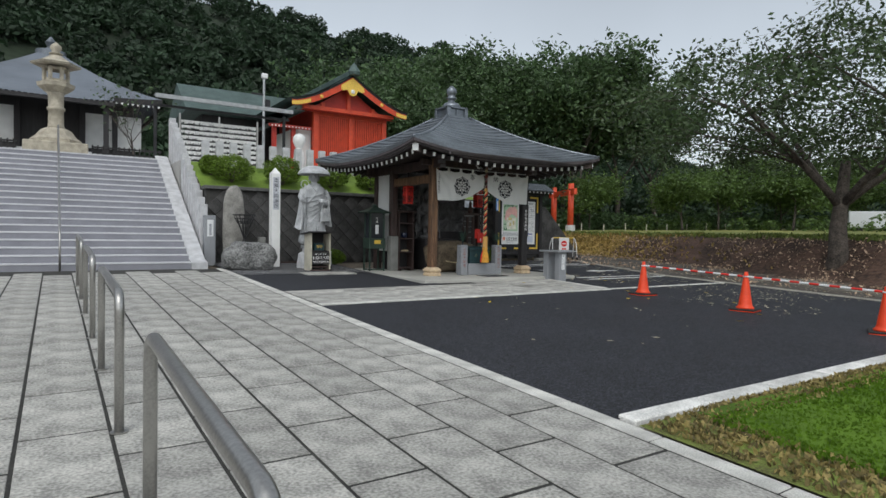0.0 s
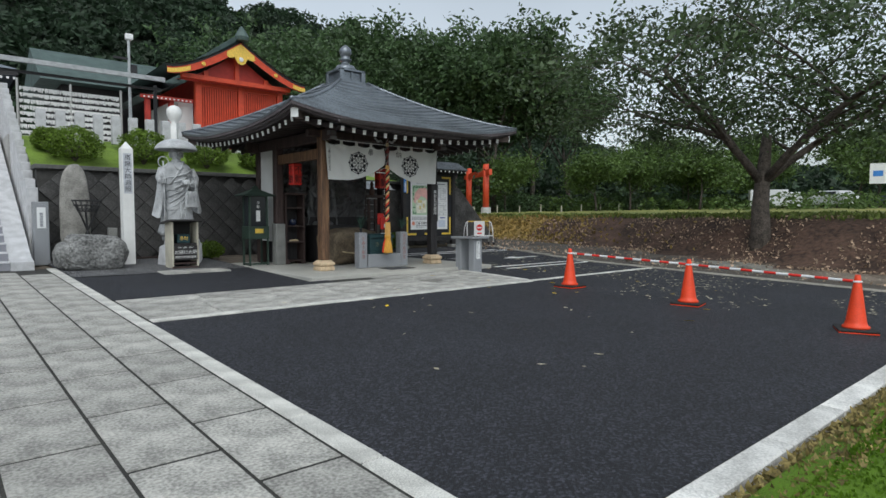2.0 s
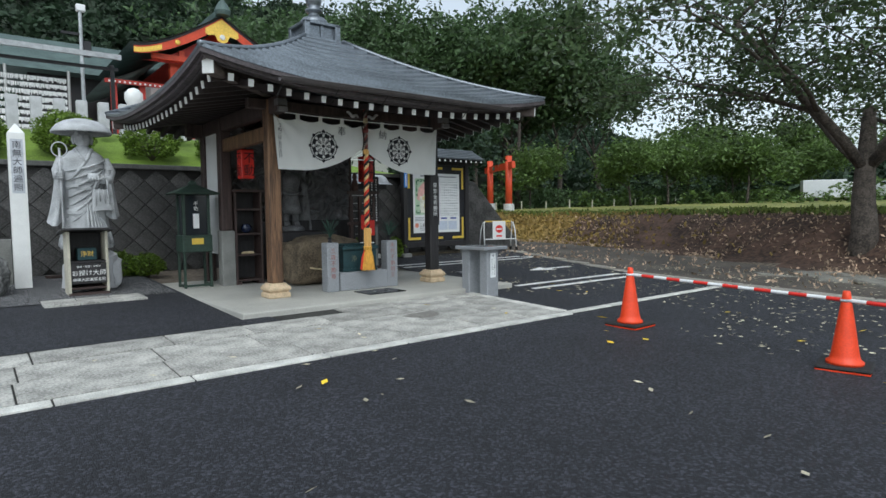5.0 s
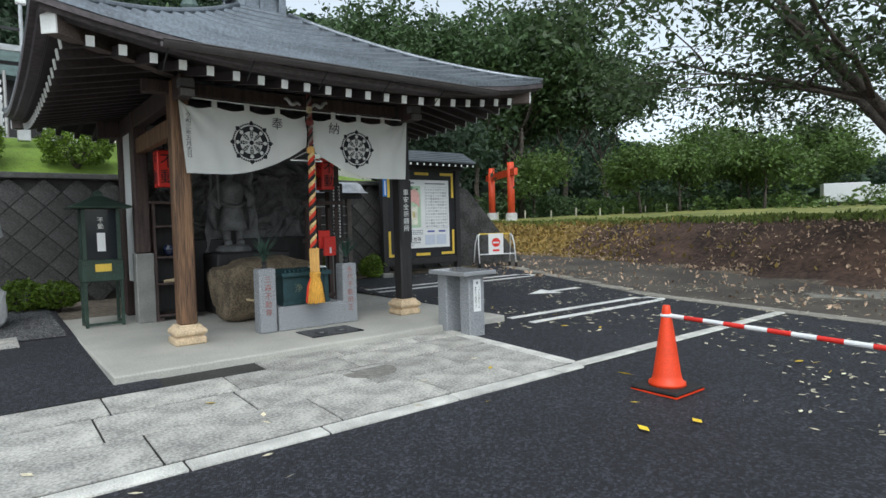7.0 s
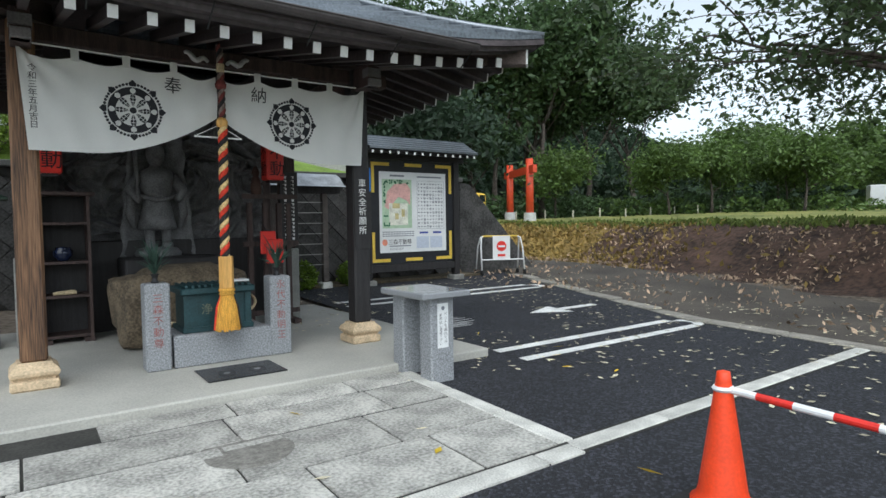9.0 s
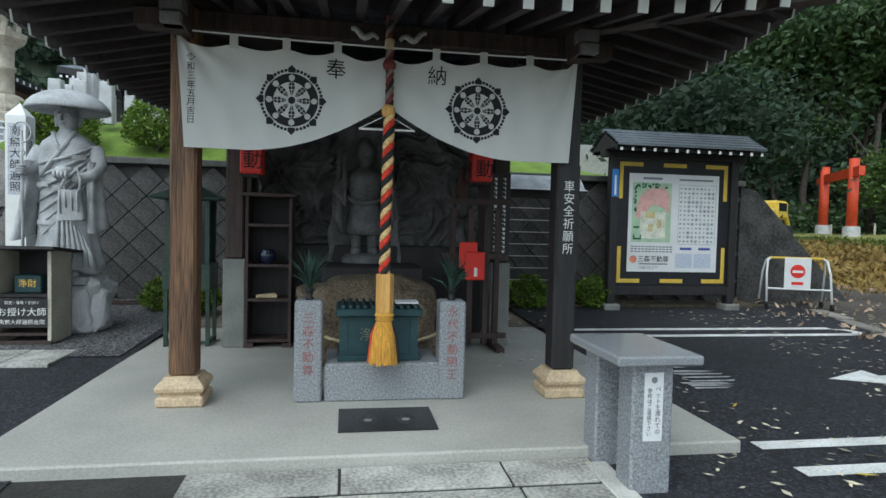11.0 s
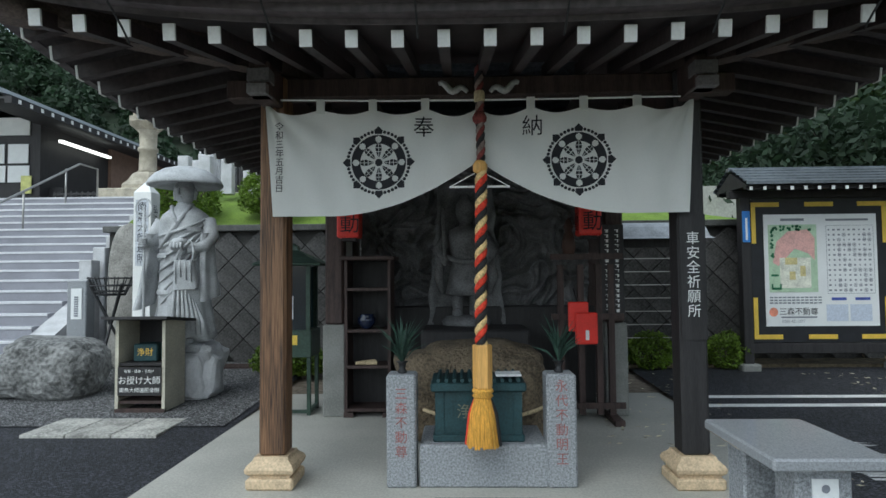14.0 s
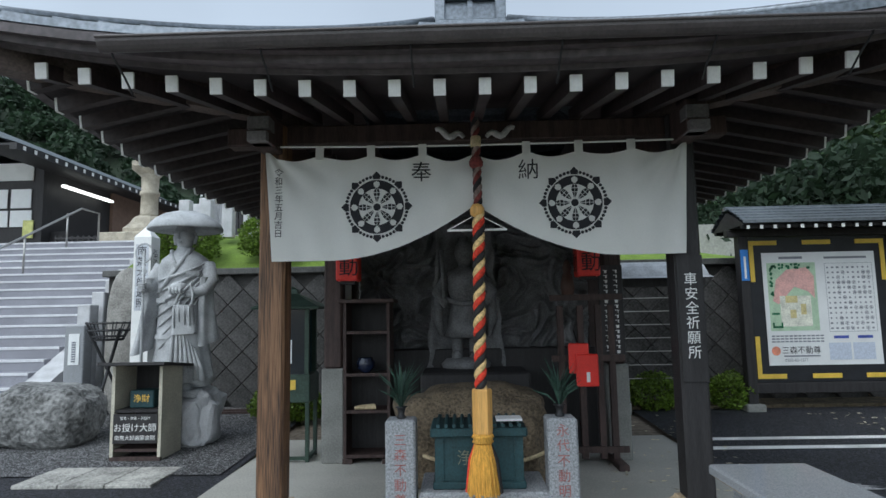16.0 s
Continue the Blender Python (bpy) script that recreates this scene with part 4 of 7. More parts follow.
solo("stone_relief", sheet(bmesh.new(), 230, 170, relief_fn), RELIEF, "dark grey carved stone relief of swirling clouds", "relief", smooth=True)
def altar_figure():
    """A standing robed figure with a sword, before a flame-edged slab."""
    bm = bmesh.new()
    sheet(bm, 30, 20, lambda u, v: (9.22 + (u - 0.5) * (0.88 - 0.30 * v + 0.10 * noise.noise(Vector((3 * u, 7 * v, 2)))), 15.12 - 0.13 * abs(2 * u - 1) ** 2 - 0.10 * abs(noise.noise(Vector((9 * u, 6 * v, 4)))) * abs(2 * u - 1), 1.32 + 1.62 * v))
    lathe(bm, [(0.26, 1.30), (0.28, 1.36), (0.22, 1.42), (0.10, 1.43)], 20, 9.22, 15.0)
    for sx in (-1, 1):
        tube(bm, [(9.22 + 0.09 * sx, 14.98, 1.42), (9.22 + 0.10 * sx, 14.98, 1.62), (9.22 + 0.08 * sx, 15.0, 1.80)], [0.055, 0.065, 0.08], 10)
        bmesh.ops.create_icosphere(bm, subdivisions=2, radius=0.065, matrix=Matrix.Translation((9.22 + 0.10 * sx, 14.93, 1.45)))
        tube(bm, [(9.22 + 0.19 * sx, 15.0, 2.32), (9.22 + 0.31 * sx, 14.97, 2.14), (9.22 + 0.22 * sx, 14.88, 2.02)], [0.075, 0.065, 0.045], 10)
        tube(bm, [(9.22 + 0.29 * sx, 15.0, 2.12), (9.22 + 0.31 * sx, 15.0, 1.85), (9.22 + 0.26 * sx, 15.0, 1.66)], [0.05, 0.06, 0.02], 8)
    lathe(bm, [(0.10, 1.64), (0.235, 1.66), (0.20, 1.80), (0.165, 1.98), (0.15, 2.04), (0.19, 2.18), (0.215, 2.30), (0.19, 2.38), (0.07, 2.44), (0.065, 2.47), (0.095, 2.52), (0.11, 2.60), (0.10, 2.68), (0.06, 2.73), (0.05, 2.78), (0.01, 2.80)], 28, 9.22, 15.02)
    tube(bm, [(8.99, 14.87, 1.98), (8.97, 14.86, 2.62)], [0.016, 0.03], 6)
    tube(bm, [(9.22 + 0.2 * math.cos(a), 15.0 - 0.17 * math.sin(a), 2.05 + 0.03 * math.cos(2 * a)) for a in [math.pi * i / 12 for i in range(13)]], 0.03, 8)
    for v in bm.verts:
        v.co.y += 0.012 * noise.noise(v.co * 9)
    return bm


bm = altar_figure()
solo("altar_statue", bm, RELIEF, "dark grey standing stone temple figure before the relief", "statue", smooth=True)
solo("altar_step", B(8.75, 9.85, 14.3, 15.0, FZ, 1.32, 0.02), BLACKWOOD, "black step under the stone figure", "step")

# shelf cabinet
sh = thing("shelf_cabinet", 8.19, 14.6, FZ, "dark brown open wooden shelf unit holding an incense bowl", "shelf")
for x in (-0.24, 0.21):
    part("side", B(x, x + 0.03, -0.17, 0.2, 0.05, 1.62), WOOD, sh)
part("top", B(-0.29, 0.29, -0.22, 0.24, 1.62, 1.66, 0.006), WOOD, sh)
part("back", B(-0.21, 0.21, 0.17, 0.19, 0.05, 1.62), BLACKWOOD, sh)
for z in (0.06, 0.5, 0.87, 1.3):
    part("shelf", B(-0.21, 0.21, -0.165, 0.17, z, z + 0.03), WOOD, sh)
for x in (-0.2, 0.2):
    part("foot", B(x - 0.05, x + 0.05, -0.17, 0.2, 0, 0.05), WOOD, sh)
bowl = thing("incense_bowl", 8.17, 14.52, FZ + 0.90, "glossy dark blue ceramic bowl", "bowl")
part("pot", lathe(bmesh.new(), [(0.04, 0), (0.05, 0.01), (0.09, 0.06), (0.095, 0.11), (0.07, 0.14), (0.075, 0.155)], 24), material("blue_glaze", (0.012, 0.018, 0.045), 0.08, bump=0), bowl, smooth=True)
tray = thing("incense_bundle", 8.17, 14.5, FZ + 0.53, "small heap of tan incense bundles", "incense")
for k in range(4):
    part("bundle", rod(bmesh.new(), (-0.11 + 0.015 * k, -0.03 + 0.025 * k, 0.02), (0.11 - 0.01 * k, -0.02 + 0.025 * k, 0.02 + 0.012 * (k % 2)), 0.018, n=8), STRAW, tray)

# lanterns, plaques, votive rack
for x, txt in ((8.02, "不動"), (10.38, "不動")):
    lt = thing("red_lantern", x + 0.04, 14.15, 2.22, "red paper box lantern with black characters", "lantern", "pavilion lanterns")
    part("shade", B(-0.11, 0.11, -0.11, 0.11, 0.03, 0.52, 0.015), REDPLAST, lt)
    part("base_ring", B(-0.07, 0.07, -0.07, 0.07, 0, 0.03), BLACKWOOD, lt)
    part("hook", rod(bmesh.new(), (0, 0, 0.52), (0, 0, 0.95), 0.008), IRON, lt)
    part("lettering", place(letters(txt, 0.2, True, 1.05), Matrix.Translation((0.02, -0.114, 0.26))), INK, lt)
    part("side_lettering", place(letters(txt, 0.2, True, 1.05), pose(-0.114, 0, 0.26, 0, 0, -90)), INK, lt)
pl = thing("scripture_plaque", 10.68, 14.3, 1.42, "tall black plaque with rows of white script", "plaque")
part("board", B(-0.12, 0.12, -0.012, 0.012, 0, 0.95, 0.004), BLACKWOOD, pl)
for sx in (-1, 1):
    bm = bmesh.new()
    rq = random.Random(4 + sx)
    for k in range(17):
        z = 0.9 - 0.05 * k
        box(bm, sx * 0.05 - 0.02, sx * 0.05 + 0.02, -0.0145, -0.0125, z - 0.006, z)
        box(bm, sx * 0.05 + rq.uniform(-0.015, 0.01), sx * 0.05 + 0.015, -0.0145, -0.0125, z - 0.03, z - 0.006)
    part("script_row", bm, WHITEINK, pl)
rack = thing("votive_rack", 10.42, 14.3, FZ, "dark wooden rack with rails for votive tags", "rack")
for x in (-0.26, -0.06, 0.12, 0.24):
    part("upright", B(x - 0.03, x + 0.03, -0.03, 0.03, 0.06, 1.55), WOOD, rack)
for z in (0.12, 1.0, 1.6):
    part("rail", B(-0.36, 0.36, -0.05, -0.028, z, z + 0.06), WOOD, rack)
for x in (-0.26, 0.24):
    part("foot", B(x - 0.05, x + 0.05, -0.28, 0.22, 0, 0.06, 0.008), WOOD, rack)
bib = thing("red_tag_board", 10.30, 13.95, FZ + 0.72, "bright red hanging tag box with a white label", "tag box")
part("front_tag", B(-0.03, 0.22, -0.10, -0.05, 0, 0.36, 0.012), REDPLAST, bib)
part("rear_tag", B(-0.1, 0.13, -0.045, 0.0, 0.14, 0.48, 0.012), REDPLAST, bib)
part("label_strip", B(0.08, 0.12, -0.104, -0.101, 0.05, 0.16), PAPER, bib)
part("hanger", rod(bmesh.new(), (0.02, 0.0, 0.45), (0.02, 0.27, 0.62), 0.008), IRON, bib)
bib.matrix_basis = pose(10.25, 13.95, FZ + 0.80) @ Matrix.Scale(0.82, 4)
fig = solo("figurine", lathe(bmesh.new(), [(0.06, 0), (0.07, 0.08), (0.05, 0.2), (0.035, 0.22), (0.05, 0.27), (0.03, 0.33), (0.005, 0.36)], 16), material("dark_figurine", (0.07, 0.035, 0.025), 0.6), "small dark red-brown figurine on the rack", "figurine", smooth=True)
fig.matrix_basis = pose(10.25, 14.29, FZ + 1.66)

# green lamp box on a stand
lb = thing("lantern_box", 7.38, 14.72, FZ, "dark green metal votive lamp box on a legged stand", "lamp box")
for sx in (-1, 1):
    for sy in (-1, 1):
        part("leg", B(sx * 0.2 - 0.018, sx * 0.2 + 0.018, sy * 0.16 - 0.018, sy * 0.16 + 0.018, 0, 0.56), LAMPGREEN, lb)
        part("corner_post", B(sx * 0.19 - 0.02, sx * 0.19 + 0.02, sy * 0.15 - 0.02, sy * 0.15 + 0.02, 0.78, 1.42), LAMPGREEN, lb)
    part("foot_bar", B(sx * 0.2 - 0.02, sx * 0.2 + 0.02, -0.16, 0.16, 0.02, 0.05), LAMPGREEN, lb)
part("front_bar", B(-0.2, 0.2, -0.18, -0.15, 0.02, 0.05), LAMPGREEN, lb)
part("case", B(-0.23, 0.23, -0.19, 0.19, 0.54, 0.80, 0.01), LAMPGREEN, lb)
part("money_plate", B(-0.09, 0.09, -0.197, -0.19, 0.66, 0.75), YELLOW, lb, "yellow offering plate")
part("back_pane", B(-0.17, 0.17, 0.13, 0.14, 0.80, 1.40), GREENBOX, lb)
part("side_pane", B(-0.19, -0.18, -0.13, 0.13, 0.80, 1.40), DARKGLASS, lb)
part("front_pane", B(-0.17, 0.17, -0.155, -0.15, 0.80, 1.40), DARKGLASS, lb)
part("paper_charm", B(-0.05, 0.04, -0.162, -0.157, 0.9, 1.12), PAPER, lb, "pale paper charm")
part("lettering", place(letters("不動", 0.07, True), Matrix.Translation((-0.005, -0.163, 1.23))), WHITEINK, lb)
bm = bmesh.new()
rings = []
for r, z in ((0.33, 1.41), (0.34, 1.43), (0.2, 1.49), (0.06, 1.56), (0.05, 1.6), (0.01, 1.63)):
    rings.append([bm.verts.new((sx * r, sy * r * 0.85, z)) for sx, sy in ((-1, -1), (1, -1), (1, 1), (-1, 1))])
for p, q in zip(rings, rings[1:]):
    for i in range(4):
        bm.faces.new((p[i], p[(i + 1) % 4], q[(i + 1) % 4], q[i]))
bm.faces.new(rings[0][::-1])
part("roof", bm, LAMPGREEN, lb, "flared dark roof")

lb.matrix_basis = pose(7.34, 14.72, FZ) @ Matrix.Diagonal((1.06, 1.06, 1.115, 1))

# ---- granite table in front ----
tb = thing("granite_table", 10.62, 11.1, 0.33, "polished grey granite table on two stone slabs", "table")
TR = -1.0
part("top", B(10.43, 10.93, 10.78, 11.48, 1.05, 1.105, 0.01), POLISHED, tb, world=True)
part("leg", B(10.56, 10.80, 10.86, 11.04, 0.2, 1.05, 0.012), GRANITE, tb, world=True)
part("leg", B(10.52, 10.80, 11.24, 11.42, 0.2, 1.05, 0.012), GRANITE, tb, world=True)
nt = part("notice", B(10.625, 10.735, 10.853, 10.859, 0.62, 1.00), PAPER, tb, "white paper notice", world=True)
part("lettering", place(letters("ペットを連れての", 0.034, True, 1.0), Matrix.Translation((10.705, 10.851, 0.79))), INK, nt, world=True)
part("lettering", place(letters("参拝はご遠慮下さい", 0.03, True, 1.0), Matrix.Translation((10.655, 10.851, 0.78))), INK, nt, world=True)
part("emblem", place(lathe(bmesh.new(), [(0.018, 0), (0.017, 0.001)], 20), pose(10.68, 10.851, 0.96, 90)), GREYINK, nt, world=True)

# ---- statue corner ----
def ground_at(x, y):
    return G(y) + 0.012


def monk():
    """A standing pilgrim in a draped robe, with a brimmed hat, a ringed staff, a bowl and a bag."""
    bm = bmesh.new()
    n = 72

    def ring_pt(r, dep, z, a, cx, cy):
        """One point of the robe; hanging folds deepen towards the hem and fan out from one shoulder."""
        low = max(0.0, 1 - z / 1.5)
        fan = math.sin(11 * a + 3.2 * z) * 0.05 * low
        swag = 0.028 * math.sin(9 * (z + 0.42 * math.cos(a + 0.5)) * 2.2) * (0.35 < z < 1.5) * max(0.0, -math.sin(a))
        k = 1 + fan + swag
        return (cx + r * k * math.cos(a), cy + dep * k * math.sin(a), z + 0.035 * low * math.sin(5 * a))
    prof = [(0.24, 0.20, 0.10), (0.40, 0.30, 0.12), (0.385, 0.29, 0.22), (0.35, 0.27, 0.36), (0.325, 0.25, 0.55), (0.315, 0.24, 0.80), (0.31, 0.23, 1.05), (0.315, 0.225, 1.25), (0.335, 0.215, 1.42), (0.335, 0.20, 1.54), (0.285, 0.185, 1.64), (0.19, 0.15, 1.71), (0.105, 0.11, 1.755), (0.095, 0.10, 1.79)]
    rings = [[bm.verts.new(ring_pt(r, d, z, 2 * math.pi * i / n, 0.0, 0.0)) for i in range(n)] for r, d, z in prof]
    for p, q in zip(rings, rings[1:]):
        for i in range(n):
            bm.faces.new((p[i], p[(i + 1) % n], q[(i + 1) % n], q[i]))
    bm.faces.new(rings[0][::-1])
    bm.faces.new(rings[-1])
    # feet on a low plinth
    box(bm, -0.30, 0.30, -0.24, 0.22, -0.04, 0.05, 0.02)
    for sx in (-1, 1):
        tube(bm, [(0.12 * sx, -0.02, 0.05), (0.12 * sx, -0.02, 0.2)], [0.075, 0.08], 12)
        tube(bm, [(0.12 * sx, 0.02, 0.075), (0.125 * sx, -0.16, 0.085), (0.13 * sx, -0.25, 0.07)], [0.06, 0.062, 0.04], 10)
    # head with brow, nose, chin and ears
    head = bmesh.ops.create_uvsphere(bm, u_segments=28, v_segments=20, radius=1.0)["verts"]
    for v in head:
        p = v.co.copy()
        jaw = 1 - 0.16 * max(0.0, -p.z)
        v.co = (0.128 * p.x * jaw, 0.142 * p.y * jaw - 0.015, 1.925 + 0.175 * p.z)
    tube(bm, [(0, -0.150, 1.96), (0, -0.172, 1.905), (0, -0.150, 1.89)], [0.012, 0.022, 0.016], 8)
    tube(bm, [(-0.032, -0.147, 1.848), (0, -0.156, 1.851), (0.032, -0.147, 1.848)], 0.010, 6)
    for sx in (-1, 1):
        tube(bm, [(0.025 * sx, -0.152, 1.965), (0.055 * sx, -0.150, 1.975), (0.09 * sx, -0.125, 1.962)], 0.012, 6)
        tube(bm, [(0.128 * sx, -0.01, 1.97), (0.142 * sx, 0.0, 1.92), (0.128 * sx, -0.01, 1.83)], [0.016, 0.022, 0.018], 8)
    # hat: shallow dome with a thin rolled brim, open beneath
    lathe(bm, [(0.12, 2.055), (0.30, 2.035), (0.425, 2.000), (0.445, 2.005), (0.447, 2.025), (0.425, 2.075), (0.36, 2.145), (0.26, 2.205), (0.14, 2.240), (0.05, 2.252), (0.008, 2.253)], 48)
    # collar bands crossing at the chest
    tube(bm, [(0.12, -0.10, 1.74), (0.06, -0.195, 1.60), (-0.07, -0.235, 1.40), (-0.20, -0.225, 1.22)], [0.03, 0.028, 0.026, 0.02], 8)
    tube(bm, [(-0.12, -0.10, 1.74), (-0.05, -0.19, 1.62), (0.02, -0.222, 1.52)], [0.028, 0.026, 0.02], 8)
    # swags of the outer robe falling from the far shoulder
    for k in range(7):
        z0, dz, sag = 1.58 - 0.05 * k, 0.22 + 0.10 * k, 0.05 + 0.018 * k
        pts = []
        for i in range(15):
            t = i / 14
            a = -0.35 - 2.2 * (1 - t)
            r = 1.03
            z = z0 - dz * (1 - t) ** 1.2 - sag * math.sin(math.pi * t)
            pts.append((0.325 * r * math.cos(a), 0.235 * r * math.sin(a), z))
        tube(bm, pts, [0.006 + 0.015 * math.sin(math.pi * i / 14) for i in range(15)], 6)
    # flat cloth patches of the stole
    for x0, x1, z in ((-0.27, -0.10, 1.10), (-0.05, 0.09, 1.06), (-0.27, -0.06, 0.66), (0.15, 0.28, 1.42), (-0.04, 0.10, 0.72)):
        sheet(bm, 6, 2, lambda u, v: (x0 + (x1 - x0) * u, -0.248 * math.sqrt(max(0.05, 1 - ((x0 + (x1 - x0) * u) / 0.34) ** 2)) - 0.016, z + 0.055 * v))
    # scalloped hem falls
    for k in range(7):
        x = 0.02 + 0.055 * k
        tube(bm, [(x * 0.7, -0.255 + 0.012 * k, 0.86 - 0.05 * k), (x * 0.95, -0.29 + 0.02 * k, 0.50 - 0.03 * k), (x, -0.30 + 0.022 * k, 0.16 + 0.02 * (k % 2))], [0.008, 0.026, 0.036], 8)
    # arm on the staff, its sleeve hanging in a long flat fall
    tube(bm, [(-0.29, 0.0, 1.56), (-0.365, -0.05, 1.38), (-0.37, -0.17, 1.28), (-0.345, -0.29, 1.285)], [0.10, 0.095, 0.075, 0.045], 14)

    def sleeve(sx, x_out, z_low, flare):
        def fn(u, v):
            a = 2 * math.pi * u
            z = 1.40 - (1.40 - z_low) * v
            return (sx * (x_out + flare * v * v) + (0.055 + 0.035 * v) * math.cos(a) * (1 + 0.25 * math.sin(3 * a)), -0.10 - 0.04 * v + (0.12 + 0.05 * v) * math.sin(a) + 0.012 * math.sin(4 * a + 5 * v), z + 0.05 * v * math.sin(a))
        sheet(bm, 28, 10, fn)
    sleeve(-1, 0.355, 0.52, 0.10)
    sleeve(1, 0.345, 0.62, 0.05)
    for k in range(4):
        tube(bm, [(-0.395, -0.315, 1.325 - 0.028 * k), (-0.375, -0.362, 1.325 - 0.028 * k), (-0.325, -0.366, 1.325 - 0.028 * k), (-0.300, -0.33, 1.325 - 0.028 * k)], 0.0155, 8)
    tube(bm, [(-0.33, -0.32, 0.0), (-0.345, -0.325, 1.72)], 0.017, 10)
    tube(bm, [(-0.345 + 0.105 * math.sin(a), -0.325, 1.70 - 0.115 * math.cos(a)) for a in [2 * math.pi * i / 24 for i in range(25)]], 0.010, 6)
    tube(bm, [(-0.345, -0.325, 1.55), (-0.385, -0.33, 1.47), (-0.345, -0.33, 1.40), (-0.305, -0.33, 1.47), (-0.345, -0.325, 1.55)], 0.008, 6)
    # arm under the bowl
    tube(bm, [(0.29, 0.0, 1.56), (0.375, -0.06, 1.36), (0.34, -0.20, 1.22), (0.20, -0.325, 1.20)], [0.10, 0.095, 0.075, 0.045], 14)
    lathe(bm, [(0.04, 1.21), (0.085, 1.235), (0.095, 1.28), (0.085, 1.315), (0.06, 1.325), (0.012, 1.33)], 20, 0.12, -0.34)
    for k in range(4):
        tube(bm, [(0.05 + 0.042 * k, -0.415, 1.27), (0.055 + 0.042 * k, -0.43, 1.22), (0.075 + 0.036 * k, -0.38, 1.185)], 0.0155, 8)
    # satchel hung from the wrist, with its flap and straps
    def bag(u, v):
        a = 2 * math.pi * u
        w = 0.115 + 0.035 * v
        return (0.20 + 0.02 * v + w * math.copysign(abs(math.cos(a)) ** 0.5, math.cos(a)), -0.375 + 0.055 * math.copysign(abs(math.sin(a)) ** 0.6, math.sin(a)), 1.05 - 0.33 * v + 0.02 * math.cos(a))
    sheet(bm, 32, 6, bag)
    box(bm, 0.08, 0.36, -0.42, -0.33, 0.715, 0.735, 0.008)
    box(bm, 0.09, 0.32, -0.425, -0.33, 1.045, 1.062, 0.006)
    for x in (0.11, 0.17, 0.24, 0.30):
        tube(bm, [(x, -0.425, 1.05), (x + 0.01, -0.44, 0.95), (x + 0.02, -0.438, 0.84 + 0.05 * math.sin(40 * x))], [0.011, 0.013, 0.006], 6)
    tube(bm, [(0.10, -0.38, 1.05), (0.15, -0.39, 1.18), (0.27, -0.36, 1.30), (0.31, -0.36, 1.18), (0.31, -0.38, 1.05)], 0.018, 8)
    return bm


st = solo("monk_statue", place(monk(), pose(5.84, 15.36, 1.045, 0, 0, -4) @ Matrix.Scale(0.965, 4)), STATUE, "grey granite pilgrim statue with a wide hat and staff", "statue", smooth=True)
solo("statue_base_rock", boulder(bmesh.new(), 5.90, 15.42, 0.73, 0.36, 0.32, 0.34, 8.1, 0.3, True, 4, 0.55), PALE_GRANITE, "rough-hewn pale granite base rock under the statue", "rock")
solo("garden_boulder", boulder(bmesh.new(), 4.18, 15.45, 0.80, 0.60, 0.46, 0.39, 1.7, 0.22), ROCK, "large rounded grey boulder on the gravel", "boulder")

pil = thing("inscribed_pillar", 5.0, 16.05, G(16.05), "tall white square wooden pillar with black characters", "pillar")
bm = bmesh.new()
rings = [[bm.verts.new((sx * r, sy * r, z)) for sx, sy in ((-1, -1), (1, -1), (1, 1), (-1, 1))] for r, z in ((0.115, 0), (0.115, 2.52), (0.005, 2.68))]
for p, q in zip(rings, rings[1:]):
    for i in range(4):
        bm.faces.new((p[i], p[(i + 1) % 4], q[(i + 1) % 4], q[i]))
part("shaft", bm, WHITEPAINT, pil)
part("front_inscription", B(-0.085, 0.085, -0.119, -0.116, 1.55, 2.42), material("pale_plate", (0.52, 0.54, 0.58), 0.6), pil)
part("lettering", place(letters("南無大師遍照", 0.13, True, 1.05), Matrix.Translation((0, -0.122, 1.98))), INK, pil)
part("side_lettering", place(letters("弘法大師尊像", 0.12, True, 1.05), pose(0.118, 0, 1.98, 0, 0, 90)), INK, pil)

stele = solo("stone_stele", boulder(bmesh.new(), 4.18, 17.1, 1.55, 0.30, 0.14, 1.12, 5.5, 0.06), material("stele_stone", (0.26, 0.25, 0.23), 0.9, spread=0.35, scale=5, fine=50), "tall round-topped carved memorial stone", "stele", smooth=True)
solo("marker_stone", B(4.72, 4.90, 16.5, 16.66, 0.45, 1.28, 0.015), DARK_CONC, "short square grey stone marker", "stone post")
br = thing("fire_basket", 4.30, 16.45, G(16.45), "black iron fire basket on a crossed tripod", "brazier")
for k in range(3):
    a = 2.09 * k + 0.5
    part("leg", rod(bmesh.new(), (0.34 * math.cos(a), 0.34 * math.sin(a), 0), (-0.26 * math.cos(a), -0.26 * math.sin(a), 1.30), 0.02, n=8), IRON, br)
for z, r in ((1.20, 0.20), (1.28, 0.25), (1.38, 0.29)):
    part("hoop", tube(bmesh.new(), [(r * math.cos(a), r * math.sin(a), z) for a in [2 * math.pi * i / 28 for i in range(29)]], 0.013, 6), IRON, br)
for k in range(14):
    a = 2 * math.pi * k / 14
    part("bar", rod(bmesh.new(), (0.18 * math.cos(a), 0.18 * math.sin(a), 1.16), (0.29 * math.cos(a), 0.29 * math.sin(a), 1.40), 0.008, n=6), IRON, br)
part("tray", lathe(bmesh.new(), [(0.18, 1.14), (0.19, 1.17)], 20), IRON, br)

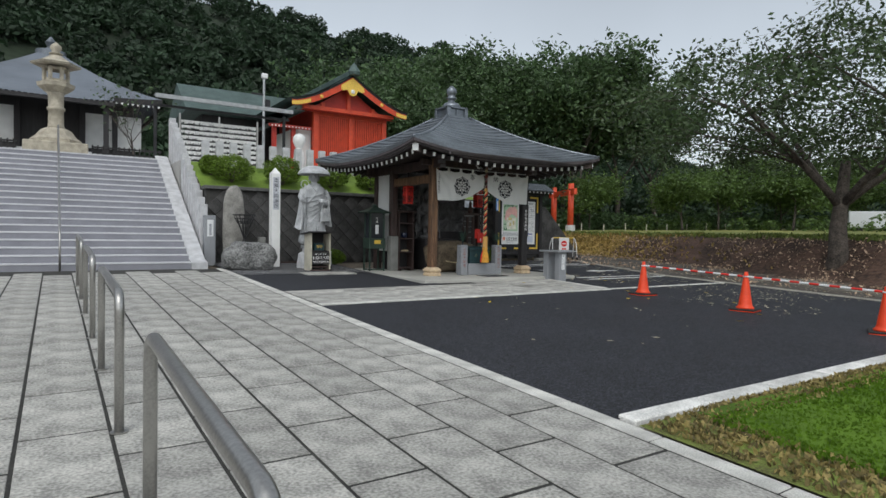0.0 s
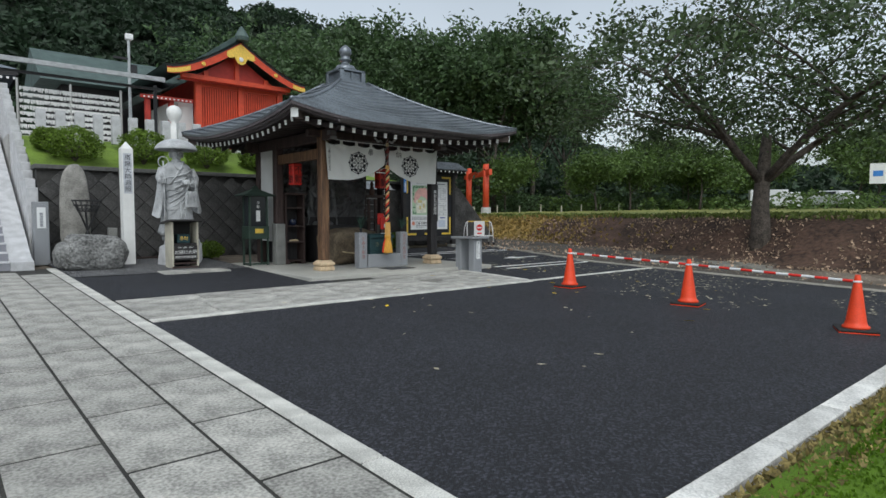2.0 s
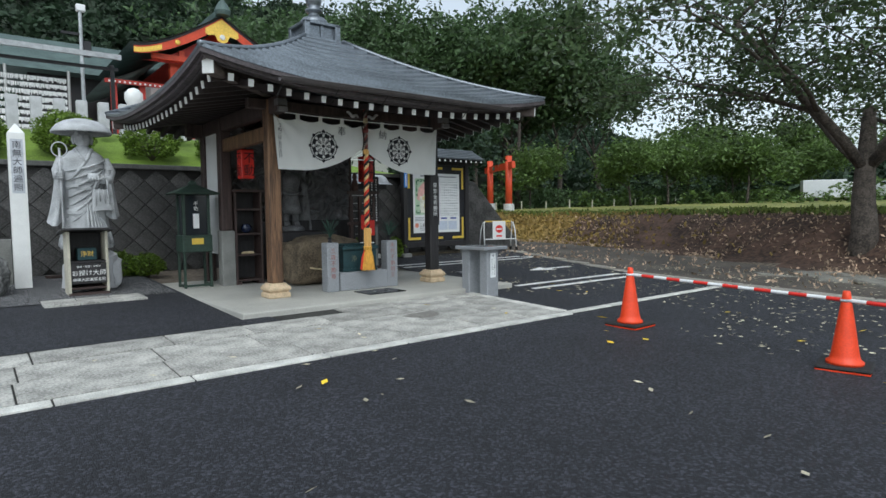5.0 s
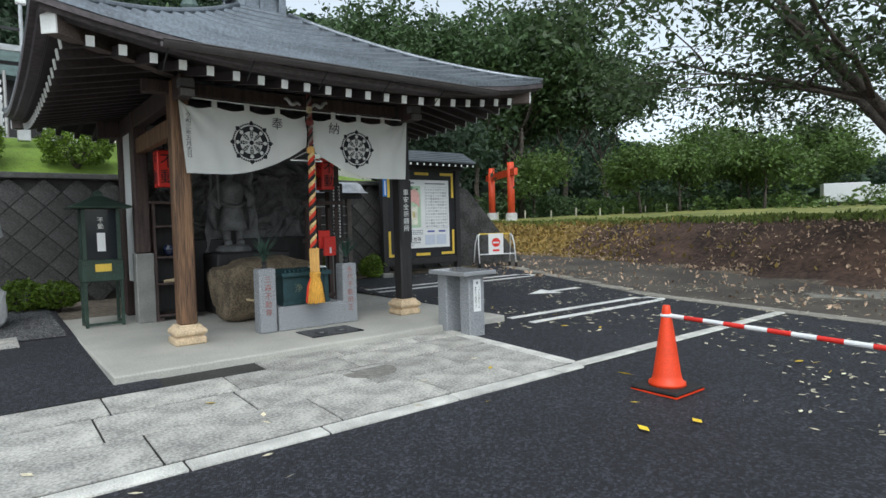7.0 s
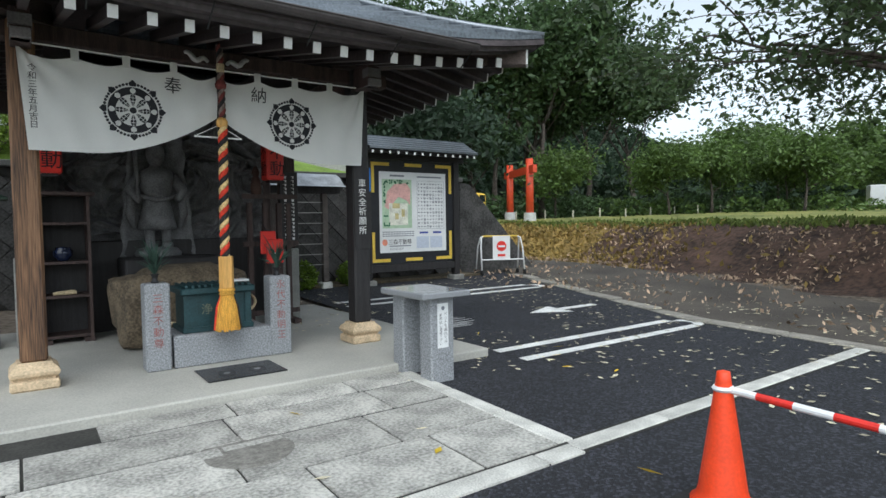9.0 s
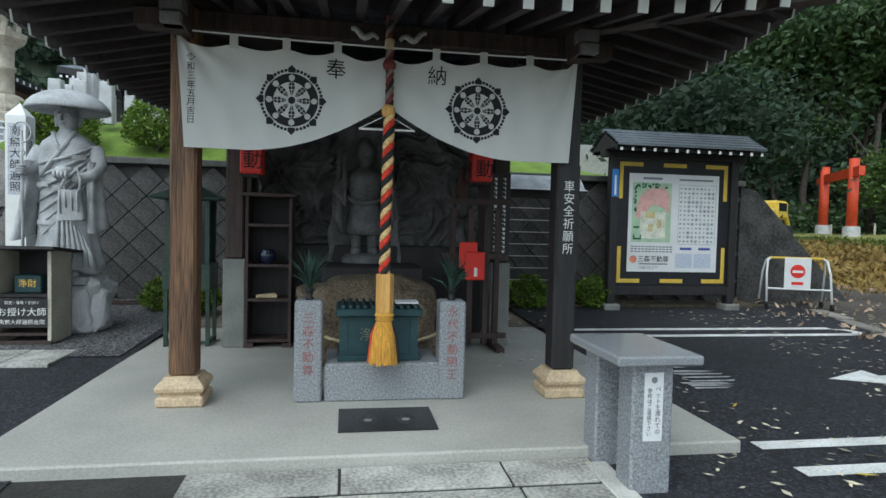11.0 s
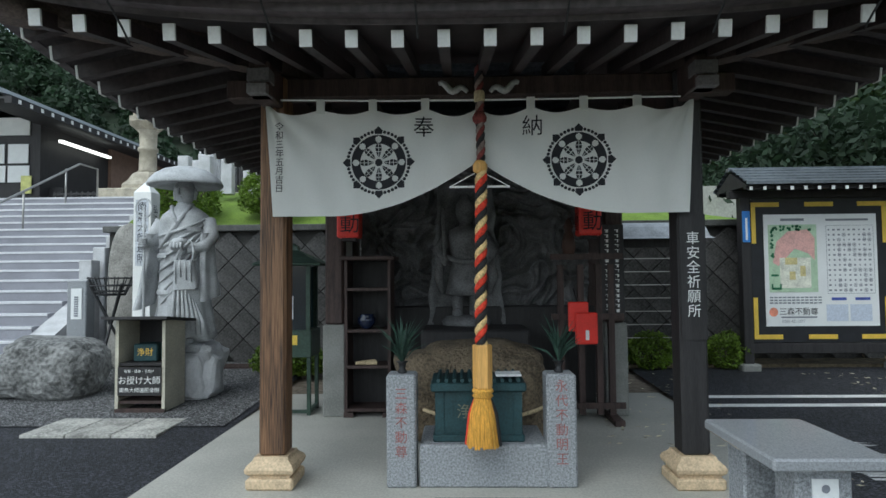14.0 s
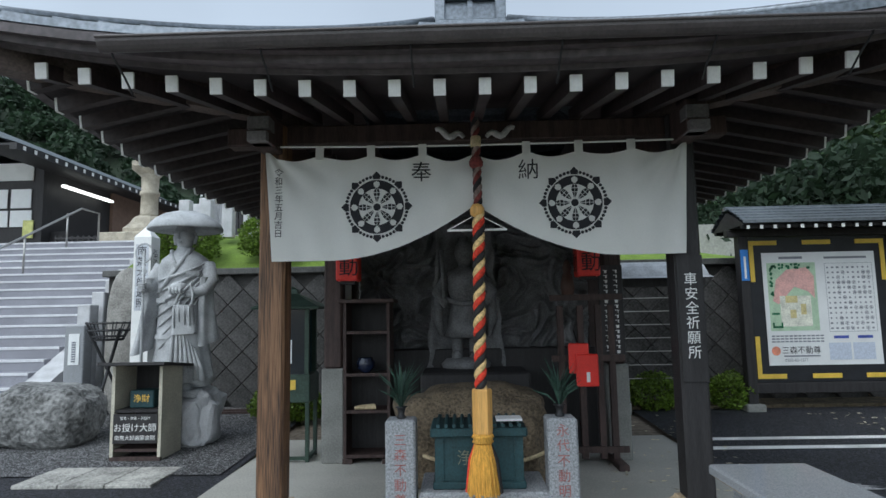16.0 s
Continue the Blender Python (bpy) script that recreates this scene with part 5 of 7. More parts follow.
dz = G(14.6)
db = thing("donation_stand", 5.74, 14.78, dz, "small roofed donation stand with cream sides and black front", "donation stand")
for x in (-0.27, 0.235):
    part("side", B(x, x + 0.035, -0.22, 0.24, 0.02, 0.98), CREAM, db)
part("back", B(-0.235, 0.235, 0.2, 0.22, 0.05, 0.98), BLACKWOOD, db)
bm = bmesh.new()
beam(bm, (0, -0.36, 1.02), (0, 0.34, 0.95), 0.70, 0.03)
part("roof", bm, BLACKWOOD, db)
part("floor", B(-0.235, 0.235, -0.2, 0.2, 0.50, 0.53), BLACKWOOD, db)
part("lower_shelf", B(-0.235, 0.235, -0.2, 0.2, 0.10, 0.13), WOOD, db)
part("foot", B(-0.27, 0.27, -0.225, -0.18, 0.0, 0.05), WOOD, db)
cb = part("coin_box", B(-0.13, 0.13, -0.12, 0.12, 0.535, 0.72, 0.01), GREENBOX, db, "small bronze coin box")
part("lettering", place(letters("浄財", 0.09), Matrix.Translation((0, -0.124, 0.63))), GOLD, cb)
sg = part("sign", B(-0.235, 0.235, -0.232, -0.222, 0.19, 0.49), BLACKWOOD, db, "black sign with white writing")
part("lettering", place(letters("お授け大師", 0.092), Matrix.Translation((0, -0.236, 0.345))), WHITEINK, sg)
part("lettering", place(letters("南無大師遍照金剛", 0.054), Matrix.Translation((0, -0.236, 0.245))), WHITEINK, sg)
part("lettering", place(letters("智慧・健康・子授け", 0.036), Matrix.Translation((0, -0.236, 0.445))), WHITEINK, sg)
sp_ = thing("stepping_slab_path", 5.7, 14.05, G(14.05) + 0.012, "low pale granite slabs before the donation stand", "slab")
for k in range(3):
    part("slab", B(5.08 + 0.43 * k, 5.50 + 0.43 * k, 13.70, 14.52, 0.3, G(14.0) + 0.022, 0.006), PAVER, sp_, world=True)

# ---- shrubs ----
def shrub(name, x, y, z, r, h, seed, mat, n, leaf, label, group=""):
    t = thing(name, x, y, z, label, "shrub", group)
    rg = np.random.default_rng(seed)
    d = rg.normal(size=(n, 3))
    d /= np.linalg.norm(d, axis=1)[:, None]
    lump = np.array([1 + 0.22 * noise.noise(Vector(v) * 2.2 + Vector((seed, 0, 0))) for v in d])
    rad = lump * (0.72 + 0.30 * rg.random(n))
    c = d * rad[:, None] * np.array([r, r, h]) + np.array([0, 0, h * 0.8])
    c = c[c[:, 2] > 0.02]
    o = new("foliage", leaf_mesh("foliage", c, leaf, mat, seed))
    o.parent = t
    bm = bmesh.new()
    for k in range(6):
        a = k * 1.05
        tube(bm, [(0, 0, -0.05), (0.3 * r * math.cos(a), 0.3 * r * math.sin(a), 0.4 * h), (0.6 * r * math.cos(a), 0.6 * r * math.sin(a), 1.0 * h)], [0.03, 0.02, 0.01], 6)
    part("stems", bm, BARK, t)
    return t


for k, (x, y, z, r, h) in enumerate(((4.42, 18.35, 3.0, 0.62, 0.42), (5.95, 18.35, 3.0, 0.56, 0.46), (7.55, 18.35, 2.98, 0.60, 0.42), (9.0, 18.4, 3.0, 0.5, 0.4), (3.95, 18.9, 3.2, 0.35, 0.3), (11.2, 18.4, 2.95, 0.5, 0.35))):
    shrub("azalea_bush", x, y, z - 0.06, r, h, 20 + k, BUSHLEAF, 5200, 0.034, "rounded clipped green azalea bush on the grass slope", "slope bushes")
for k, (x, y, r, h) in enumerate(((6.55, 16.75, 0.36, 0.26), (6.98, 16.6, 0.32, 0.24), (11.9, 17.05, 0.34, 0.30), (13.0, 17.05, 0.32, 0.28), (4.75, 17.1, 0.3, 0.25))):
    shrub("low_shrub", x, y, 0.50 if x > 11 else G(y), r, h, 40 + k, BUSHLEAF, 2600, 0.032, "low round green shrub at the wall foot", "wall foot shrubs")

# ---- notice board ----
nb = thing("notice_board", 14.3, 16.85, 0.5, "black roofed notice board with a site map poster", "notice board")
NY = 16.85
for x in (13.22, 15.45):
    part("post", B(x - 0.07, x + 0.07, NY - 0.07, NY + 0.07, 0.56, 3.0, 0.008), BLACKWOOD, nb, world=True)
    part("footing", B(x - 0.14, x + 0.14, NY - 0.14, NY + 0.14, 0.42, 0.60, 0.02), DARK_CONC, nb, world=True)
part("panel", B(13.29, 15.38, NY - 0.02, NY + 0.05, 0.90, 2.98), material("board_black", (0.014, 0.015, 0.019), 0.45, spread=0.3), nb, world=True)
part("lower_rail", B(13.15, 15.52, NY - 0.06, NY + 0.06, 0.74, 0.89, 0.008), BLACKWOOD, nb, world=True)
part("top_rail", B(13.0, 15.67, NY - 0.06, NY + 0.06, 2.99, 3.10, 0.008), BLACKWOOD, nb, world=True)
bx0, bx1, bz0, bz1 = 13.32, 15.33, 0.945, 2.93


def bar(x0, x1, z0, z1):
    part("yellow_bar", B(x0, x1, NY - 0.032, NY - 0.022, z0, z1), YELLOW, nb, world=True)


w = 0.065
for z in (bz0, bz1 - w):
    for a in (0.0, 0.40, 0.79):
        bar(bx0 + (bx1 - bx0) * a, bx0 + (bx1 - bx0) * (a + 0.21), z, z + w)
for x in (bx0, bx1 - w):
    bar(x, x + w, bz0 + w + 0.002, bz0 + 0.60)
    bar(x, x + w, bz1 - 0.60, bz1 - w - 0.002)
po = part("poster", B(13.50, 15.17, NY - 0.034, NY - 0.024, 1.13, 2.75), PAPER, nb, "white printed site map poster", world=True)
PY = NY - 0.038


def patch(name, pts, mat, y=PY):
    bm = bmesh.new()
    flat_poly(bm, pts, y)
    part(name, bm, mat, po, world=True)


def rect(x0, x1, z0, z1):
    return [(x0, z0), (x1, z0), (x1, z1), (x0, z1)]


patch("map_ground", rect(13.56, 14.28, 1.62, 2.60), MAPGREEN)
patch("map_hill", [(13.62, 2.05), (13.70, 2.0), (13.95, 2.25), (14.15, 2.18), (14.24, 2.08), (14.25, 2.4), (14.15, 2.53), (13.85, 2.50), (13.68, 2.35)], MAPPINK, PY - 0.002)
patch("map_court", rect(13.72, 14.18, 1.68, 2.12), material("map_cream", (0.70, 0.70, 0.60), 0.6, bump=0), PY - 0.003)
for x0, x1, z0, z1 in ((13.80, 13.98, 2.02, 2.12), (13.86, 13.95, 1.80, 1.92), (14.02, 14.1, 1.85, 2.0)):
    patch("map_building", rect(x0, x1, z0, z1), material("map_ochre", (0.60, 0.52, 0.25), 0.6, bump=0), PY - 0.005)
for x0, x1, z0, z1 in ((13.59, 13.70, 1.85, 1.88), (13.59, 13.615, 1.66, 1.74), (13.59, 13.73, 1.66, 1.69), (13.715, 13.74, 1.66, 1.74)):
    patch("map_arrow", rect(x0, x1, z0, z1), DKGREEN, PY - 0.005)
bm = bmesh.new()
rq = random.Random(9)
for k in range(34):
    x, z = (13.60 + 0.03 * rq.random(), 2.1 + 0.45 * rq.random()) if k < 12 else (13.62 + 0.62 * rq.random(), 2.52 + 0.06 * rq.random())
    bm.faces.new([bm.verts.new((x + 0.02 * math.cos(a), PY - 0.006, z + 0.02 * math.sin(a))) for a in [0.785 * i for i in range(8)]])
tagged(part("map_trees", bm, DKGREEN, po, world=True), kind="stuff")
bm = bmesh.new()
for r in range(13):
    for c in range(9):
        x, z = 14.46 + 0.075 * c, 2.52 - 0.073 * r
        if r and c > 1 and rq.random() < 0.45:
            for i in range(8):
                a, b = 0.785 * i, 0.785 * (i + 1)
                bm.faces.new([bm.verts.new((x + q * math.cos(t), PY, z + q * math.sin(t))) for q, t in ((0.022, a), (0.029, a), (0.029, b), (0.022, b))])
        ww = rq.uniform(0.008, 0.02)
        flat_poly(bm, rect(x - ww, x + ww, z - 0.012, z + 0.012), PY)
tagged(part("calendar_marks", bm, GREYINK, po, world=True), kind="stuff")
bm = bmesh.new()
for a in ((14.42, 15.12, 2.58, 2.584), (14.42, 15.12, 1.595, 1.6), (14.42, 14.425, 1.6, 2.58), (15.115, 15.12, 1.6, 2.58), (13.75, 14.1, 2.655, 2.69), (14.42, 15.05, 2.65, 2.68)):
    flat_poly(bm, rect(*a), PY)
for k in range(3):
    for c in range(12):
        flat_poly(bm, rect(13.56 + 0.065 * c, 13.61 + 0.065 * c, 1.535 - 0.04 * k, 1.555 - 0.04 * k), PY)
part("print", bm, GREYINK, po, world=True)
for x0 in (14.47, 14.82):
    patch("blue_bar", rect(x0, x0 + 0.22, 1.50, 1.54), material("blue_print", (0.06, 0.09, 0.35), 0.6, bump=0))
    patch("grey_table", rect(x0 - 0.08, x0 + 0.24, 1.2, 1.44), material("pale_blue_print", (0.55, 0.60, 0.70), 0.6, spread=0.1, scale=30, bump=0))
patch("round_mark", [(13.61 + 0.065 * math.cos(0.3 * i), 1.335 + 0.065 * math.sin(0.3 * i)) for i in range(21)], material("mark_orange", (0.75, 0.28, 0.18), 0.6, bump=0))
part("title_lettering", place(letters("三森不動尊", 0.115), Matrix.Translation((13.98, PY, 1.335))), INK, po, world=True)
part("address_lettering", place(letters("0282-62-1277", 0.06), Matrix.Translation((13.9, PY, 1.20))), GREYINK, po, world=True)
patch("address_line", rect(13.72, 14.25, 1.25, 1.27), GREYINK)
rf = part("roof", bmesh.new(), ROOFMETAL, nb)
for k in range(5):
    for sgn in (-1, 1):
        y0, y1 = NY + sgn * (0.52 - 0.10 * k), NY + sgn * (0.41 - 0.10 * k)
        zz = 3.16 + 0.055 * k
        part("roof_course", sheet(bmesh.new(), 1, 2, lambda u, v: (13.02 + 2.66 * u, (y0, y0, y1)[round(v * 2)], (zz - 0.03, zz + 0.015, zz + 0.05)[round(v * 2)])), ROOFMETAL, rf, world=True)
bm = bmesh.new()
v = [bm.verts.new(p) for x in (13.04, 15.66) for p in ((x, NY - 0.5, 3.11), (x, NY, 3.37), (x, NY + 0.5, 3.11))]
for f in ((0, 1, 2), (3, 5, 4), (0, 3, 4, 1), (1, 4, 5, 2), (0, 2, 5, 3)):
    bm.faces.new([v[i] for i in f])
part("roof_core", bm, BLACKWOOD, rf, world=True)
part("ridge", B(13.0, 15.7, NY - 0.05, NY + 0.05, 3.38, 3.44, 0.01), ROOFMETAL, rf, world=True)
for k in range(14):
    x = 13.1 + k * 0.193
    r_ = part("rafter", beam(bmesh.new(), (x, NY - 0.48, 3.08), (x, NY - 0.05, 3.2), 0.04, 0.05), BLACKWOOD, rf, world=True)
    part("rafter_cap", B(x - 0.022, x + 0.022, NY - 0.495, NY - 0.485, 3.05, 3.10), WHITEPAINT, rf, world=True)
for yy in (-0.42, 0.42):
    part("purlin", B(13.04, 15.66, NY + yy - 0.03, NY + yy + 0.03, 3.07, 3.13), BLACKWOOD, rf, world=True)
part("blue_sign", B(13.165, 13.275, NY - 0.085, NY - 0.075, 2.35, 2.80), BLUE, nb, "small blue vertical sign", world=True)
part("lettering", B(13.205, 13.235, NY - 0.089, NY - 0.086, 2.38, 2.70), WHITEINK, nb, world=True)

nb.matrix_basis = pose(14.22, 16.85, 0.5) @ Matrix.Diagonal((0.94, 1, 0.975, 1))

# small roofed votive rail behind the pavilion's side
vr = thing("votive_stand", 12.0, 17.0, 0.5, "low dark roofed stand with thin wires", "stand")
for x in (11.45, 12.4):
    part("post", B(x - 0.05, x + 0.05, 16.95, 17.05, 0.55, 2.35), material("grey_timber", (0.13, 0.11, 0.10), 0.85, spread=0.3), vr, world=True)
    part("footing", B(x - 0.1, x + 0.1, 16.9, 17.1, 0.45, 0.62, 0.015), KERB, vr, world=True)
part("roof", sheet(bmesh.new(), 1, 3, lambda u, v: (11.2 + 1.5 * u, 16.6 + 0.5 * v, (2.36, 2.40, 2.55, 2.62)[round(v * 3)])), material("pale_metal", (0.55, 0.56, 0.57), 0.4, 0.4), vr, "pale metal roof", world=True)
part("beam", B(11.2, 12.7, 16.92, 17.06, 2.25, 2.38), BLACKWOOD, vr, world=True)
for k in range(7):
    z = 0.95 + 0.19 * k
    part("wire", rod(bmesh.new(), (11.45, 16.97, z), (12.4, 16.97, z), 0.007, n=6), STEEL, vr, world=True)

# ---- barrier cart ----
ct = thing("barrier_cart", 16.45, 16.75, G(16.7), "white pipe barrier on castors with a no-entry sign", "barrier", rz=-22)
for x in (-0.62, 0.62):
    bm = tube(bmesh.new(), [(x * 0.98, -0.25, 0.12), (x * 0.96, -0.14, 0.75), (x * 0.9, -0.06, 1.0), (x * 0.8, 0, 1.05)], 0.022, 8)
    part("frame_end", bm, WHITEPLAST, ct, smooth=True)
    bm = tube(bmesh.new(), [(x * 0.98, 0.3, 0.12), (x * 0.96, 0.16, 0.75), (x * 0.9, 0.06, 1.0), (x * 0.8, 0, 1.05)], 0.022, 8)
    part("frame_end", bm, WHITEPLAST, ct, smooth=True)
    for y in (-0.25, 0.3):
        part("castor", rod(bmesh.new(), (x * 0.98 - 0.02, y, 0.075), (x * 0.98 + 0.02, y, 0.075), 0.075, n=16), BLACKRUB, ct)
part("top_pipe", rod(bmesh.new(), (-0.52, 0, 1.05), (0.52, 0, 1.05), 0.024), YELLOW, ct)
part("lower_pipe", rod(bmesh.new(), (-0.6, -0.2, 0.42), (0.6, -0.2, 0.42), 0.018), WHITEPLAST, ct)
sg = part("sign_plate", B(-0.24, 0.26, -0.075, -0.06, 0.42, 1.06, 0.008), WHITEPLAST, ct, "white no-entry sign")
part("red_disc", place(lathe(bmesh.new(), [(0.14, 0), (0.138, 0.003)], 32), pose(0.01, -0.078, 0.78, 90)), REDPLAST, sg)
part("white_bar", B(-0.09, 0.11, -0.085, -0.081, 0.75, 0.80), WHITEPLAST, sg)
part("lettering", B(-0.10, 0.12, -0.079, -0.076, 0.50, 0.56), REDPLAST, sg)

ct.matrix_basis = pose(16.6, 16.9, G(16.9), 0, 0, -22) @ Matrix.Scale(0.82, 4)

# ---- traffic cones and bars ----
CONES = [(10.50, 8.28), (10.47, 6.02), (10.30, 3.78)]
for k, (x, y) in enumerate(CONES):
    cn = thing("traffic_cone", x, y, G(y), "orange plastic traffic cone on a black weighted base", "traffic cone", "cones", rz=12 * k)
    part("base", B(-0.215, 0.215, -0.215, 0.215, 0.014, 0.045, 0.012), BLACKRUB, cn, "black rubber base")
    part("base_skirt", B(-0.208, 0.208, -0.208, 0.208, 0, 0.014), ORANGE, cn)
    part("body", lathe(bmesh.new(), [(0.15, 0.045), (0.15, 0.07), (0.125, 0.085), (0.112, 0.13), (0.035, 0.66), (0.03, 0.70), (0.018, 0.705)], 28), ORANGE, cn, smooth=True)
ends = CONES + [(10.2, 1.4)]
for k in range(3):
    (xa, ya), (xb, yb) = ends[k], ends[k + 1]
    if k == 2:
        continue
    a, b = Vector((xa, ya, G(ya) + 0.62)), Vector((xb, yb, G(yb) + 0.62))
    br_ = thing("cone_bar", xa, ya, G(ya) + 0.62, "red and white striped plastic bar between cones", "barrier bar", "cone bars")
    for i in range(14):
        part("stripe", rod(bmesh.new(), a.lerp(b, i / 14), a.lerp(b, (i + 1) / 14), 0.018, n=10), REDPLAST if i % 2 else WHITEPLAST, br_, world=True)
    for p in (a, b):
        part("ring", place(lathe(bmesh.new(), [(0.046, -0.012), (0.054, 0), (0.046, 0.012)], 18), Matrix.Translation(p)), WHITEPLAST, br_, world=True)

# ---- steel walkway rails ----
for k in range(4):
    y0 = 1.13 + 3.32 * k
    hr = thing("walk_handrail", 0.36, y0 + 0.7, G(y0 + 0.7), "brushed steel hoop handrail along the paved walk", "handrail", "walk handrails")
    pts = [(0.36, y0, G(y0) - 0.02), (0.36, y0, G(y0) + 0.81)]
    for i in range(1, 7):
        a = math.pi / 2 * i / 6
        pts.append((0.36, y0 + 0.12 * (1 - math.cos(a)), G(y0) + 0.81 + 0.12 * math.sin(a)))
    y1 = y0 + 1.80
    for i in range(0, 7):
        a = math.pi / 2 * i / 6
        pts.append((0.36, y1 - 0.12 * (1 - math.sin(a)), G(y1) + 0.81 + 0.12 * math.cos(a)))
    pts.append((0.36, y1, G(y1) - 0.02))
    part("hoop", tube(bmesh.new(), pts, 0.03, 14), STEEL, hr, world=True, smooth=True)
    for y in (y0, y1):
        part("flange", lathe(bmesh.new(), [(0.055, G(y)), (0.055, G(y) + 0.008)], 20, 0.36, y), STEEL, hr, world=True)

# ---- road markings ----
def line(x0, x1, y0, y1, label="white painted bay line"):
    bm = sheet(bmesh.new(), 1, 1, lambda u, v: (x0 + (x1 - x0) * u, y0 + (y1 - y0) * v, G(y0 + (y1 - y0) * v) + 0.006))
    solo("road_marking", bm, LINEPAINT, label, "road marking", "bay markings", "structure")


for ya, xe in ((10.95, 14.75), (14.75, 15.75)):
    line(11.75, xe, ya, ya + 0.13)
    line(11.75, xe, ya + 0.40, ya + 0.53)
    solo("road_marking", sheet(bmesh.new(), 10, 1, lambda u, v: (xe + (0.135 + 0.13 * v) * math.sin(math.pi * u), ya + 0.265 - (0.135 + 0.13 * v) * math.cos(math.pi * u), G(ya + 0.2) + 0.007)), LINEPAINT, "rounded end of the bay lines", "road marking", "bay markings", "structure")
bm = bmesh.new()
for pts in ([(13.62, 12.87), (14.25, 12.60), (14.25, 12.80), (15.0, 12.80), (15.0, 12.94), (14.25, 12.94), (14.25, 13.14)],):
    bm.faces.new([bm.verts.new((x, y, G(y) + 0.006)) for x, y in pts])
solo("road_arrow", bm, LINEPAINT, "white painted direction arrow on the asphalt", "road marking", "", "structure")
for k, (x, y) in enumerate(((12.0, 12.75), (12.15, 13.1), (12.1, 13.45))):
    bm = bmesh.new()
    rq = random.Random(k)
    for i in range(7):
        a, b = x + rq.uniform(0, 0.2), y + rq.uniform(-0.12, 0.12)
        bm.faces.new([bm.verts.new((px_, py_, G(py_) + 0.0055 + 0.0003 * i)) for px_, py_ in ((a, b), (a + rq.uniform(0.15, 0.5), b), (a + rq.uniform(0.15, 0.5), b + 0.035), (a, b + 0.04))])
    solo("road_lettering", bm, material("worn_line_paint", (0.42, 0.42, 0.42), 0.8, spread=0.4, scale=8), "worn white painted lettering on the asphalt", "road marking", "bay markings", "structure")

# ---- manhole on the band ----
solo("manhole_cover", lathe(bmesh.new(), [(0.28, G(10.4) + 0.003), (0.28, G(10.4) + 0.012), (0.26, G(10.4) + 0.016)], 32, 8.85, 10.35), material("manhole_grey", (0.20, 0.19, 0.17), 0.8, spread=0.3, scale=20), "round weathered grey manhole cover in the paving", "manhole")
for k, (x, y) in enumerate(((16.9, 8.2), (17.6, 8.7), (17.5, 7.6), (18.4, 8.3), (17.2, 9.2))):
    solo("stone_slab", place(B(-0.55, 0.55, -0.28, 0.28, 0, 0.09, 0.02), pose(x, y, land(x, y) - 0.02, 3, -5, 20 + 25 * k)), material("old_slab", (0.22, 0.21, 0.18), 0.9, spread=0.3, scale=4), "loose flat grey stone slab on the leafy ground", "stone slab", "loose slabs")

# ---- fallen leaves ----
def scatter(name, n, seed, box_, mat, size, label, lift=0.02, flat=0.25):
    rg = np.random.default_rng(seed)
    x = box_[0] + (box_[1] - box_[0]) * rg.random(n)
    y = box_[2] + (box_[3] - box_[2]) * rg.random(n)
    keep = np.array([noise.noise(Vector((a * 0.5, b * 0.5, seed))) > -0.15 for a, b in zip(x, y)])
    if flat >= 1:
        keep &= np.array([a > foot_x(b) - 0.6 for a, b in zip(x, y)]) | (rg.random(n) < 0.22)
    x, y = x[keep], y[keep]
    z = np.array([land(a, b) if a > foot_x(b) else G(b) + (0.01 if a > 15.3 else 0) for a, b in zip(x, y)]) + lift
    o = new(name, leaf_mesh(name, np.stack([x, y, z], 1), size, mat, seed, flatten=0.12 if flat < 1 else 1.0))
    me = o.data
    co = np.empty(len(me.vertices) * 3)
    me.vertices.foreach_get("co", co)
    co = co.reshape(-1, 4, 3)
    mid = co.mean(1, keepdims=True)
    co[:, :, 2] = mid[:, :, 2] + (co[:, :, 2] - mid[:, :, 2]) * flat
    me.vertices.foreach_set("co", co.ravel())
    return tagged(o, label, "leaves", kind="stuff")


scatter("fallen_leaves", 2600, 1, (10.4, 17.5, 3.5, 16.5), FALLEN, 0.037, "pale dry leaves scattered on the asphalt")
scatter("bank_leaves", 15000, 2, (15.3, 25, -3, 20), material("bank_leaf", (0.40, 0.29, 0.20), 0.85, spread=0.4, island=0.6, bump=0), 0.050, "brown fallen leaves over the bank", 0.05, 1.0)
scatter("pale_leaves", 40, 3, (5.0, 10.5, 4.5, 10.5), FALLEN, 0.045, "pale dry leaves on the forecourt")
scatter("yellow_leaves", 40, 4, (6.0, 12.5, 5.0, 12.5), FALLEN_Y, 0.06, "yellow fallen leaves on the forecourt", 0.022)

